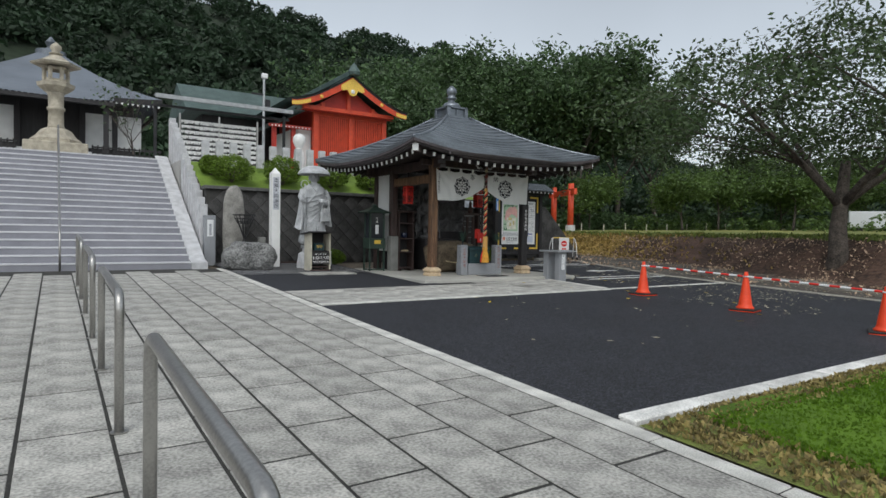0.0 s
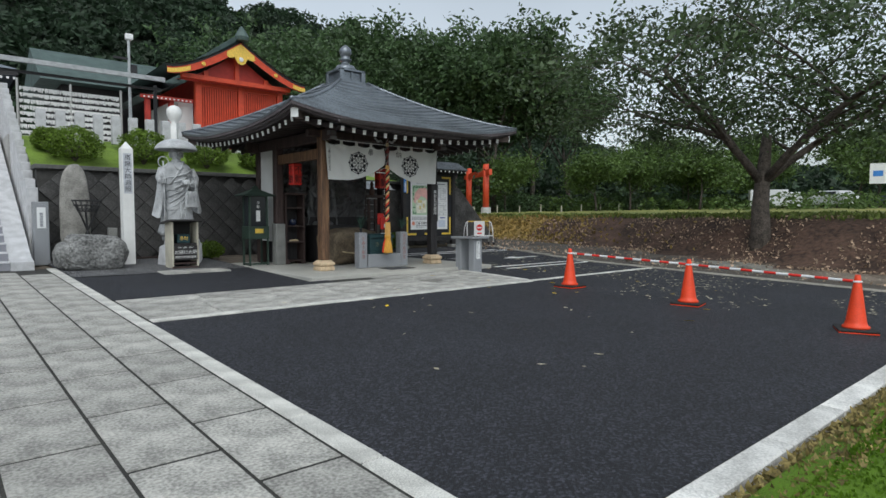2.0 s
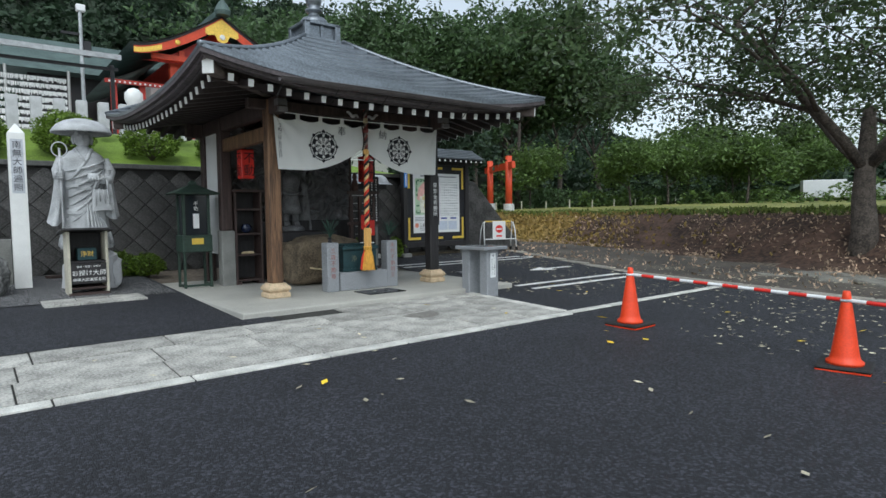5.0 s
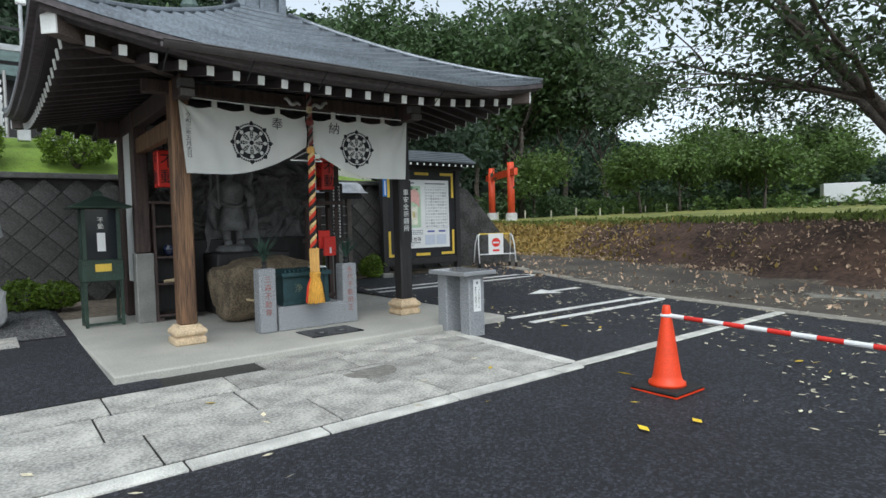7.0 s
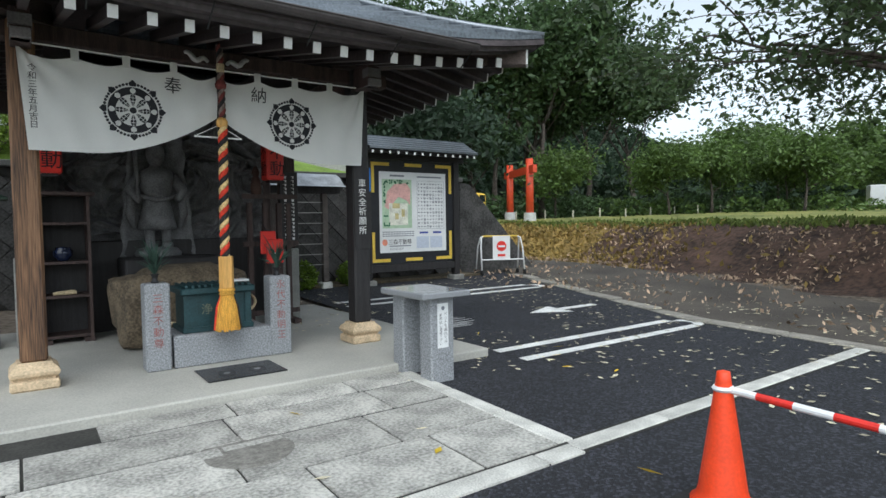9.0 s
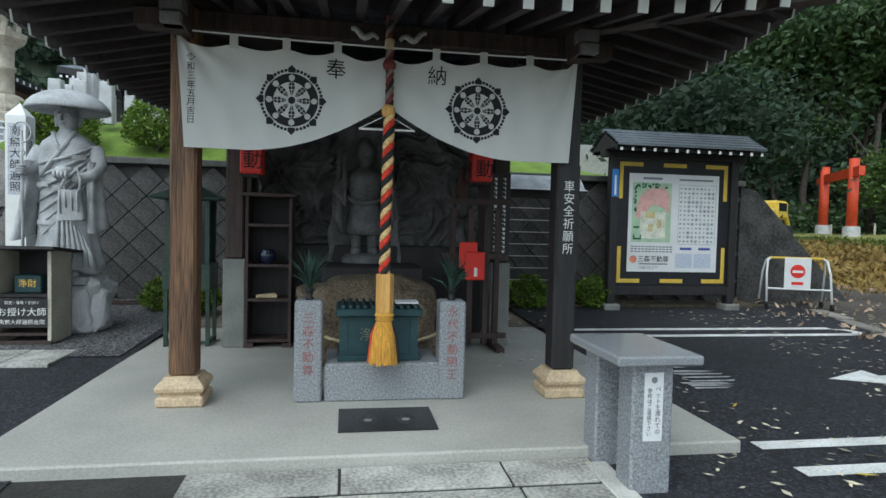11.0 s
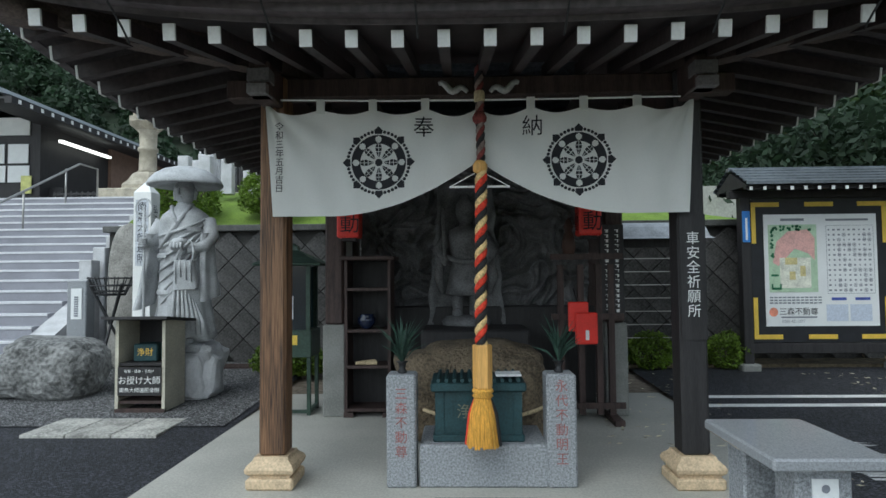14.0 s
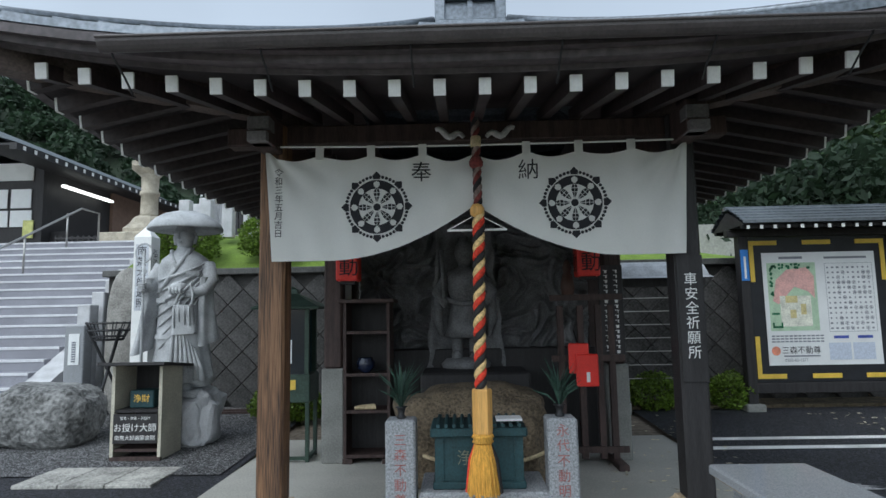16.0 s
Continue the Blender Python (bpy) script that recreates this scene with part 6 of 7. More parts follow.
# ---- upper terrace: racks, pole, lantern, halls ----
TZ = 3.62
rk = thing("fortune_rack", 5.5, 24, TZ, "wire racks hung thick with white paper fortunes", "rack")
for x in (3.9, 5.3, 6.75):
    part("post", rod(bmesh.new(), (x, 24, TZ), (x, 24, 5.75), 0.04), STEEL, rk, world=True)
for k in range(8):
    z = 4.15 + 0.19 * k
    part("wire", rod(bmesh.new(), (3.9, 24, z), (6.75, 24, z), 0.01, n=6), STEEL, rk, world=True)
    rg = np.random.default_rng(60 + k)
    bm = bmesh.new()
    for i in range(110):
        x = 3.95 + 2.75 * i / 110 + rg.uniform(-0.01, 0.01)
        box(bm, x, x + 0.022, 23.96 + rg.uniform(-0.02, 0.02), 24.03, z - rg.uniform(0.04, 0.11), z + 0.03)
    tagged(part("paper_row", bm, WHITEPAINT, rk, "row of tied white paper slips", world=True), kind="stuff")
pg = thing("pergola_roof", 5.5, 24, TZ, "long thin grey metal shelter roof above the racks", "shelter")
part("front_beam", B(3.0, 8.0, 23.4, 23.5, 6.12, 6.22), material("grey_shelter_metal", (0.38, 0.39, 0.40), 0.5, 0.3), pg, world=True)
part("panel", B(3.0, 8.0, 23.4, 23.8, 6.22, 6.26), material("grey_shelter_metal", (0, 0, 0)), pg, world=True)
part("mid_beam", B(3.0, 8.0, 23.9, 24.0, 5.90, 5.98), IRON, pg, world=True)
for x in (3.1, 7.9):
    part("post", B(x - 0.05, x + 0.05, 24.2, 24.3, TZ, 6.12), IRON, pg, world=True)

pol = thing("lamp_pole", 7.2, 24.7, TZ, "slim grey steel pole with a small lamp head", "lamp pole")
part("pole", rod(bmesh.new(), (0, 0, 0), (0, 0, 4.1), 0.06, 0.045), material("pole_grey", (0.42, 0.44, 0.45), 0.5, 0.3), pol)
part("head", B(-0.10, 0.14, -0.08, 0.08, 4.05, 4.25, 0.02), WHITEPLAST, pol)
part("bracket", B(-0.5, 0.0, -0.03, 0.03, 3.35, 3.42), IRON, pol)
part("meter_box", B(0.05, 0.25, -0.08, 0.08, 2.75, 3.2, 0.02), IRON, pol)

bst = solo("white_statue", place(lathe(bmesh.new(), [(0.22, 0), (0.24, 0.25), (0.16, 0.3), (0.18, 0.5), (0.22, 0.75), (0.19, 1.0), (0.10, 1.18), (0.17, 1.26), (0.25, 1.44), (0.24, 1.62), (0.14, 1.74), (0.02, 1.78)], 28), Matrix.Translation((8.32, 23.6, TZ))), WHITEPAINT, "round-headed white stone figure on the terrace", "statue", smooth=True)


def stone_lantern(x, y, z, s, name="stone_lantern"):
    t = thing(name, x, y, z, "large weathered tan stone lantern", "stone lantern")
    o6 = lambda prof: place(lathe(bmesh.new(), prof, 6), Matrix.Scale(s, 4))
    part("pedestal", place(B(-0.85, 0.85, -0.85, 0.85, 0, 0.55, 0.03), Matrix.Scale(s, 4)), LANTERN_STONE, t)
    part("base", o6([(0.70, 0.55), (0.70, 0.68), (0.55, 0.80), (0.42, 0.98), (0.30, 1.05)]), LANTERN_STONE, t)
    part("shaft", place(lathe(bmesh.new(), [(0.26, 1.05), (0.22, 1.12), (0.21, 1.6), (0.25, 1.62), (0.25, 1.7), (0.21, 1.72), (0.22, 2.1), (0.27, 2.16)], 20), Matrix.Scale(s, 4)), LANTERN_STONE, t, smooth=True)
    part("platform", o6([(0.28, 2.16), (0.50, 2.34), (0.52, 2.46), (0.40, 2.50)]), LANTERN_STONE, t)
    bm = bmesh.new()
    for k in range(6):
        a = math.pi / 3 * k
        rod(bm, (0.31 * math.cos(a), 0.31 * math.sin(a), 2.5), (0.31 * math.cos(a), 0.31 * math.sin(a), 2.95), 0.07, n=6)
    box(bm, -0.27, 0.27, -0.27, 0.27, 2.5, 2.58)
    box(bm, -0.27, 0.27, -0.27, 0.27, 2.87, 2.95)
    part("fire_box", place(bm, Matrix.Scale(s, 4)), LANTERN_STONE, t)
    part("cap", o6([(0.66, 3.0), (0.70, 3.06), (0.44, 3.16), (0.24, 3.28), (0.14, 3.36)]), LANTERN_STONE, t)
    part("jewel", place(lathe(bmesh.new(), [(0.14, 3.36), (0.2, 3.4), (0.1, 3.45), (0.16, 3.55), (0.15, 3.64), (0.02, 3.76)], 18), Matrix.Scale(s, 4)), LANTERN_STONE, t, smooth=True)


stone_lantern(0.05, 25.4, ZT, 1.12)

# red shrine hall with its gable to the front
HX, HY, HB = 12.0, 26.4, TZ
hall = thing("red_hall", HX, HY, HB, "vermilion shrine hall with gilded gable boards and green copper roof", "shrine hall")
part("podium", B(9.6, 14.6, HY + 0.3, HY + 7, HB, HB + 0.6), PALE_GRANITE, hall, world=True)
wl_ = part("wall", B(10.45, 14.0, HY + 0.9, HY + 6.5, HB + 0.6, 7.4), DEEPRED, hall, world=True)
for x in (10.4, 12.2, 14.0):
    part("pillar", B(x - 0.13, x + 0.13, HY + 0.72, HY + 0.98, HB + 0.6, 7.2, 0.02), VERMILION, hall, world=True)
for k in range(34):
    x = 10.6 + k * 0.1
    part("slat", B(x - 0.03, x + 0.03, HY + 0.80, HY + 0.86, 4.9, 6.95), VERMILION, wl_, world=True)
for z0, z1 in ((4.75, 4.92), (6.95, 7.15)):
    part("rail", B(10.3, 14.1, HY + 0.74, HY + 0.9, z0, z1), VERMILION, hall, world=True)
part("porch_wall", B(9.7, 10.3, HY + 1.2, HY + 5, HB + 0.6, 6.4), PLASTER, hall, world=True)


def gable_z(s, lift=0.0):
    """The swept gable outline; s from -1 to 1."""
    return 7.25 + lift + 1.55 * (1 - abs(s)) ** 1.35 + 0.12 * abs(s) ** 4


bm = sheet(bmesh.new(), 24, 1, lambda u, v: (HX - 0.1 + 2.95 * (2 * u - 1), HY - 0.02, gable_z(2 * u - 1) - (0.34 - 0.10 * abs(2 * u - 1)) * (1 - v)))
part("bargeboard", bm, VERMILION, hall, "swept vermilion bargeboard", world=True)
bm = sheet(bmesh.new(), 24, 1, lambda u, v: (HX - 0.1 + 2.98 * (2 * u - 1), HY - 0.03, gable_z(2 * u - 1) + 0.07 * v))
part("bargeboard_edge", bm, BLACKWOOD, hall, world=True)
for s0, s1 in ((-1.0, -0.70), (-0.20, 0.20), (0.80, 1.0)):
    bm = sheet(bmesh.new(), 10, 1, lambda u, v: (HX - 0.1 + 2.95 * (s0 + (s1 - s0) * u), HY - 0.045, gable_z(s0 + (s1 - s0) * u) - 0.05 - (0.22 - 0.06 * abs(s0 + (s1 - s0) * u)) * (1 - v)))
    part("gilt_plate", bm, GOLD, hall, "gilded fitting", world=True)
bm = bmesh.new()
for pts in ([(-0.62, 8.20), (0, 8.52), (0.62, 8.20), (0.5, 8.10), (0.28, 8.16), (0.16, 7.95), (0, 7.88), (-0.16, 7.95), (-0.28, 8.16), (-0.5, 8.10)],):
    bm.faces.new([bm.verts.new((HX - 0.1 + a, HY - 0.06, b)) for a, b in pts])
part("gable_pendant", bm, GOLD, hall, "gilded gable pendant", world=True)
part("pendant_boss", place(lathe(bmesh.new(), [(0.10, 0), (0.07, 0.03)], 16), pose(HX - 0.1, HY - 0.065, 8.1, 90)), WHITEPAINT, hall, world=True)
for sx in (-1.55, 1.55):
    part("gilt_boss", place(lathe(bmesh.new(), [(0.09, 0), (0.06, 0.03)], 16), pose(HX - 0.1 + sx, HY - 0.05, gable_z(sx / 2.95) - 0.15, 90)), GOLD, hall, world=True)
bm = bmesh.new()
bm.faces.new([bm.verts.new((HX - 0.1 + 2.6 * s, HY + 0.5, gable_z(s) - 0.32)) for s in [-1 + i / 12 for i in range(25)]])
part("gable_wall", bm, DEEPRED, hall, world=True)
for s in (-0.5, 0, 0.5):
    part("gable_strut", B(HX - 0.1 + 2.6 * s - 0.09, HX - 0.1 + 2.6 * s + 0.09, HY + 0.4, HY + 0.5, 7.2, gable_z(s) - 0.35), VERMILION, hall, world=True)
part("tie_beam", B(9.6, 14.3, HY + 0.3, HY + 0.5, 7.12, 7.30), VERMILION, hall, world=True)
bm = sheet(bmesh.new(), 24, 1, lambda u, v: (HX - 0.1 + 3.05 * (2 * u - 1), HY - 0.1 + 7.5 * v, gable_z(2 * u - 1) + 0.10))
rfh = part("roof", bm, COPPER, hall, "green copper roof", world=True)
part("ridge", B(HX - 0.25, HX + 0.05, HY - 0.15, HY + 7.4, 8.85, 9.12, 0.03), COPPER, rfh, world=True)
part("ridge_end", lathe(bmesh.new(), [(0.26, 8.85), (0.30, 9.0), (0.2, 9.2), (0.10, 9.35), (0.02, 9.45)], 12, HX - 0.1, HY - 0.15), COPPER, rfh, world=True)
bm = sheet(bmesh.new(), 8, 1, lambda u, v: (8.2 + 1.9 * u, HY + 0.8 + 6 * v, 6.35 + 0.95 * u ** 1.5))
part("porch_roof", bm, COPPER, hall, world=True)
part("porch_eave", B(8.2, 10.2, HY + 0.85, HY + 0.95, 6.22, 6.36), DEEPRED, hall, world=True)
for k in range(12):
    part("rafter_cap", B(8.3 + k * 0.16, 8.36 + k * 0.16, HY + 0.82, HY + 0.85, 6.24, 6.30), WHITEPAINT, hall, world=True)
for x in (8.5, 9.4):
    part("porch_post", B(x - 0.09, x + 0.09, HY + 1.0, HY + 1.2, HB, 6.3), DEEPRED, hall, world=True)

# second hall roof beyond
bh = thing("rear_hall", 9.0, 34, TZ, "dark hall with a green copper ridge behind the shrine", "hall")
part("wall", B(6.5, 11.5, 33.5, 38, TZ, 7.6), BLACKWOOD, bh, world=True)
bm = bmesh.new()
v = [bm.verts.new(p) for x in (5.6, 12.4) for p in ((x, 32.6, 7.5), (x, 35.6, 9.4), (x, 38.6, 7.5))]
for f in ((0, 1, 2), (3, 5, 4), (0, 3, 4, 1), (1, 4, 5, 2), (0, 2, 5, 3)):
    bm.faces.new([v[i] for i in f])
part("roof", bm, COPPER, bh, world=True)

# main hall with its hipped roof, behind the lantern
MX, MY = -0.2, 49.0
mh = thing("main_hall", MX, MY, 5.2, "main temple hall with a wide grey pyramid roof", "temple hall")
part("podium", B(MX - 6.5, MX + 6.5, 42.2, 56, ZT - 0.2, 6.0), PALE_GRANITE, mh, world=True)
wm = part("wall", B(MX - 4.6, MX + 4.6, 44.6, 54, 5.9, 9.3), BLACKWOOD, mh, world=True)
for x in (-4.3, -2.6, 2.6, 4.3):
    part("plaster_panel", B(MX + x - 0.75, MX + x + 0.75, 44.52, 44.58, 6.5, 8.7), PLASTER, wm, world=True)
for x in (-3.5, -1.7, 0, 1.7, 3.5):
    part("pillar", B(MX + x - 0.15, MX + x + 0.15, 44.3, 44.6, 5.9, 9.3), BLACKWOOD, mh, world=True)


def mh_pt(side, s, t):
    d = 6.1 * (1 - t) + 0.7 * t
    r = 0.6 * t + 0.4 * t * t
    p = Vector((s * d, -d, (9.55 + 0.25 * abs(s) ** 3) * (1 - r) + 13.0 * r))
    a = side * math.pi / 2
    return (MX + p.x * math.cos(a) - p.y * math.sin(a), MY + p.x * math.sin(a) + p.y * math.cos(a), p.z)


for side in range(4):
    rm = part("roof_side", sheet(bmesh.new(), 16, 10, lambda u, v: mh_pt(side, 2 * u - 1, v)), material("hall_roof", (0.17, 0.19, 0.22), 0.5, 0.3, spread=0.15, scale=0.7), mh, world=True)
    part("eave", sheet(bmesh.new(), 16, 1, lambda u, v: Vector(mh_pt(side, 2 * u - 1, 0)) - Vector((0, 0, 0.35 * v))), BLACKWOOD, rm, world=True)
for k in range(40):
    x = MX - 5.9 + k * 11.8 / 39
    part("rafter_cap", B(x - 0.06, x + 0.06, MY - 6.1 - 0.03, MY - 6.1, 9.2, 9.32), WHITEPAINT, mh, world=True)
part("roof_crown", lathe(bmesh.new(), [(0.9, 12.9), (0.9, 13.3), (0.4, 13.4), (0.2, 13.6), (0.35, 13.9), (0.05, 14.3)], 12, MX, MY), ROOFMETAL, mh, world=True)
# porch roof in front
pr = part("porch_roof", sheet(bmesh.new(), 10, 4, lambda u, v: (MX - 3.2 + 6.4 * u, 40.6 + 3.2 * v, 8.85 + 1.0 * v + 0.12 * abs(2 * u - 1) ** 3)), material("hall_roof", (0, 0, 0)), mh, world=True)
part("porch_eave", B(MX - 3.2, MX + 3.2, 40.6, 40.9, 8.62, 8.84), BLACKWOOD, mh, world=True)
for x in (-2.8, 2.8):
    part("porch_post", B(MX + x - 0.14, MX + x + 0.14, 41.0, 41.3, ZT, 8.7), BLACKWOOD, mh, world=True)
for sgn, x0 in ((-1, -3.6), (1, 1.2)):
    lf = thing("lattice_fence", x0, 26.6, ZT, "low black lattice fence on the terrace", "fence", "lattice fences")
    for k in range(14):
        part("upright", B(0.18 * k, 0.18 * k + 0.05, 0, 0.05, 0, 0.85), BLACKWOOD, lf)
    for z in (0.08, 0.3, 0.52, 0.74):
        part("rail", B(0, 2.45, -0.01, 0.06, z, z + 0.06), BLACKWOOD, lf)

# office building beside the stairs' head
of = thing("office_building", -9, 34, ZT, "dark timber temple office with notices and a lit counter", "office building")
OZ = ZT + 0.75
part("podium", B(-17, -6.2, 29, 46, ZT - 0.4, OZ), DARK_CONC, of, world=True)
part("wall", B(-16, -7.2, 31, 45, OZ, 8.2), BLACKWOOD, of, world=True)
part("side_wall", B(-7.2, -7.05, 35.5, 45, OZ, 8.0), BROWNWALL, of, world=True)
part("gable_plaster", B(-15, -7.6, 30.93, 30.98, 7.5, 8.2), PLASTER, of, world=True)
for k in range(6):
    part("notice_sheet", B(-13.2 + 0.95 * k, -12.4 + 0.95 * k, 30.94, 30.98, 6.4 + 0.0 * k, 7.15), PAPER, of, world=True)
    part("notice_sheet", B(-13.2 + 0.95 * k, -12.35 + 0.95 * k, 30.94, 30.98, 5.65, 6.3), PAPER, of, world=True)
part("yellow_notice", B(-7.9, -7.5, 30.92, 30.97, 5.2, 5.9), material("yellow_paper", (0.68, 0.68, 0.25), 0.7), of, world=True)
part("counter", B(-7.2, -6.6, 31.5, 35, OZ, OZ + 1.0), BLACKWOOD, of, world=True)
part("lamp_tube", B(-6.9, -6.75, 31.6, 35.0, 7.35, 7.45), tube_mat, of, "lit fluorescent tube", world=True)
bm = sheet(bmesh.new(), 1, 6, lambda u, v: (-5.7 - 5.9 * v, 27.5 + 19 * u, 8.0 + 2.6 * v ** 1.2))
ro = part("roof", bm, material("office_roof", (0.10, 0.12, 0.13), 0.5, 0.2, spread=0.2, scale=1), of, world=True)
part("roof", sheet(bmesh.new(), 1, 6, lambda u, v: (-17.5 + 5.9 * v, 27.5 + 19 * u, 8.0 + 2.6 * v ** 1.2)), material("office_roof", (0, 0, 0)), of, world=True)
part("eave", B(-5.95, -5.7, 27.5, 46.5, 7.75, 7.99), BLACKWOOD, of, world=True)
part("eave_soffit", B(-7.2, -5.95, 27.5, 46.5, 7.9, 7.98), BLACKWOOD, of, world=True)
for k in range(34):
    part("rafter_cap", B(-5.72, -5.68, 27.8 + 0.55 * k, 27.92 + 0.55 * k, 7.80, 7.94), WHITEPAINT, of, world=True)

# ---- gateposts in the field ----
tori = thing("unfinished_torii", 31.5, 32.3, 2.0, "vermilion torii gate without its top lintel", "torii gate")
TA, TB = Vector((30.95, 30.85, 0)), Vector((32.6, 34.3, 0))
for p in (TA, TB):
    gz = land(p.x, p.y)
    part("pillar", rod(bmesh.new(), (p.x, p.y, gz), (p.x, p.y, 5.15), 0.22, 0.20, 20), VERMILION, tori, world=True, smooth=True)
    part("pillar_base", rod(bmesh.new(), (p.x, p.y, gz - 0.3), (p.x, p.y, gz + 0.45), 0.36, 0.33, 16), PALE_GRANITE, tori, world=True)
d = (TB - TA).normalized()
part("tie_rail", beam(bmesh.new(), TA - d * 0.9 + Vector((0, 0, 4.55)), TB + d * 0.9 + Vector((0, 0, 4.55)), 0.22, 0.4), VERMILION, tori, world=True)

dg = thing("small_digger", 27.4, 31.4, land(27.4, 31.4), "small yellow digger parked beyond the bank", "digger", rz=30)
part("cab", B(-0.6, 0.6, -0.5, 0.5, 0.75, 1.55, 0.1), YELLOW, dg)
part("engine_cover", B(-1.2, -0.62, -0.5, 0.5, 0.7, 1.2, 0.08), YELLOW, dg)
part("window", B(-0.4, 0.4, -0.51, -0.49, 1.1, 1.45), DARKGLASS, dg)
for y in (-0.5, 0.5):
    part("track", B(-1.1, 0.9, y - 0.15, y + 0.15, 0.0, 0.5, 0.12), BLACKRUB, dg)
part("arm", tube(bmesh.new(), [(0.6, 0, 0.9), (1.4, 0, 1.3), (1.9, 0, 0.5)], 0.1, 8), YELLOW, dg)

# ---- trees ----
def tree_parts(seed, height, spread, trunk_r, first, leaf_n, leaf, mat, lean=(0, 0), levels=3, clump=0.6, droop=0.0, boost=1.0):
    """Trunk and limbs as one bark mesh, leaves round the twigs as another."""
    rg = random.Random(seed)
    bm = bmesh.new()
    tips = []

    def grow(p, d, length, r, level):
        pts, rs, q, dd = [p.copy()], [r], p.copy(), d.copy()
        n = 5
        for i in range(n):
            dd = (dd + Vector((rg.uniform(-1, 1), rg.uniform(-1, 1), rg.uniform(-0.6, 0.8) - droop * level)) * 0.16).normalized()
            q = q + dd * (length / n)
            pts.append(q.copy())
            rs.append(r * (1 - 0.55 * (i + 1) / n))
        tube(bm, pts, rs, 9 if level == 0 else 6 if level == 1 else 4)
        if level >= levels:
            tips.extend(pts[2:])
            return
        if level >= 1:
            tips.extend(pts[4:])
        k = (5, 5, 4)[min(level, 2)]
        for i in range(k):
            a = rg.uniform(0, 0.8) + 6.283 * i / k
            j = rg.choice((3, 4, 5)) if level == 0 else rg.randint(2, 5)
            side = Vector((math.cos(a), math.sin(a), 0))
            nd = (dd * 0.45 + side * spread + Vector((0, 0, 0.35 - droop * level))).normalized()
            grow(pts[j], nd, length * rg.uniform(0.6, 0.85) * (boost if level == 0 else 1.0), rs[j] * 0.62, level + 1)

    grow(Vector((0, 0, -0.1)), Vector((lean[0], lean[1], 1)).normalized(), first, trunk_r, 0)
    top = max(t.z for t in tips)
    sc = height / top
    rgn = np.random.default_rng(seed)
    c = np.array([tuple(t) for t in tips])
    idx = rgn.integers(0, len(c), leaf_n)
    pos = c[idx] + rgn.normal(size=(leaf_n, 3)) * clump * np.array([1, 1, 0.6])
    bark = link_mesh("trunk", bm, BARK, True)
    bark.transform(Matrix.Scale(sc, 4))
    return bark, leaf_mesh("crown", pos * sc, leaf, mat, seed, 0.8)


def put_tree(parts, x, y, z, rz, s, label, group=""):
    t = thing("tree", x, y, z, label, "tree", group)
    for nm, me in zip(("trunk", "crown"), parts):
        o = new(nm, me)
        o.parent = t
    t.matrix_basis = pose(x, y, z, 0, 0, rz) @ Matrix.Scale(s, 4)
    return t


cherry = tree_parts(12, 8.6, 0.95, 0.10, 1.2, 30000, 0.085, LEAF_CHERRY, (-0.08, 0.06), 4, 0.10, 0.13, 1.9)
put_tree(cherry, 20.05, 8.75, land(20.05, 8.75) - 0.1, 200, 1.0, "broad spreading cherry tree with dark mossy trunk on the bank")
TALL = [tree_parts(s, 14, 0.55, 0.26, 7.0, 15000, 0.20, LEAF, (0, 0), 3, 0.60) for s in (31, 32, 33)]
rq = random.Random(77)
ROWT = [(24, 42, 1.0), (28, 43.5, 1.05), (32, 44, 1.1), (36.5, 42, 1.12), (40, 40, 1.15), (43.5, 37.5, 1.05), (46, 35, 1.0), (19.5, 40, 0.9), (30, 39.5, 0.85), (37, 46, 1.15), (26, 48, 1.15), (43, 44, 1.1), (20, 33, 0.6), (34, 39.5, 0.7), (22, 37.5, 0.8), (16.5, 33, 0.75), (37, 36, 1.15), (34.5, 38, 1.0)]
for k, (x, y, s) in enumerate(ROWT):
    put_tree(TALL[k % 3], x, y, land(x, y) - 0.1, rq.uniform(0, 360), s, "tall dark green broadleaf tree at the wood's edge", "wood edge trees")
thicket = tree_parts(43, 4.2, 0.8, 0.08, 1.8, 6000, 0.12, LEAF_DARK, (0, 0), 2, 0.5)
for x, y, sc in ((19.5, 24, 1.05), (17.0, 24.5, 1.0), (15.4, 22.5, 0.8)):
    put_tree(thicket, x, y, max(land(x, y), 0.3), rq.uniform(0, 360), sc, "small dark green bushy tree behind the wall", "thicket trees")
small = tree_parts(41, 4.2, 0.8, 0.08, 1.8, 5000, 0.14, LEAF_LIGHT, (0, 0), 2, 0.5)
for k, (x, y, s) in enumerate(((36.8, 34.5, 1.0), (42, 29.5, 1.0), (46, 29, 1.1), (50, 26, 1.0), (48, 24, 1.1), (53, 28, 1.3), (57, 22.5, 1.0), (61, 25, 1.5), (60, 15, 1.3), (63, 9, 1.5), (56, 33, 1.6), (66, 18, 1.6))):
    put_tree(small, x, y, max(land(x, y), 0.3), rq.uniform(0, 360), s, "small bright green young tree", "young trees")
ornamental = tree_parts(55, 3.6, 0.5, 0.06, 2.0, 120, 0.08, LEAF, (0, 0), 3, 0.3)
put_tree(ornamental, 3.0, 28.5, ZT, 30, 1.25, "thin bare-branched ornamental tree on the terrace")

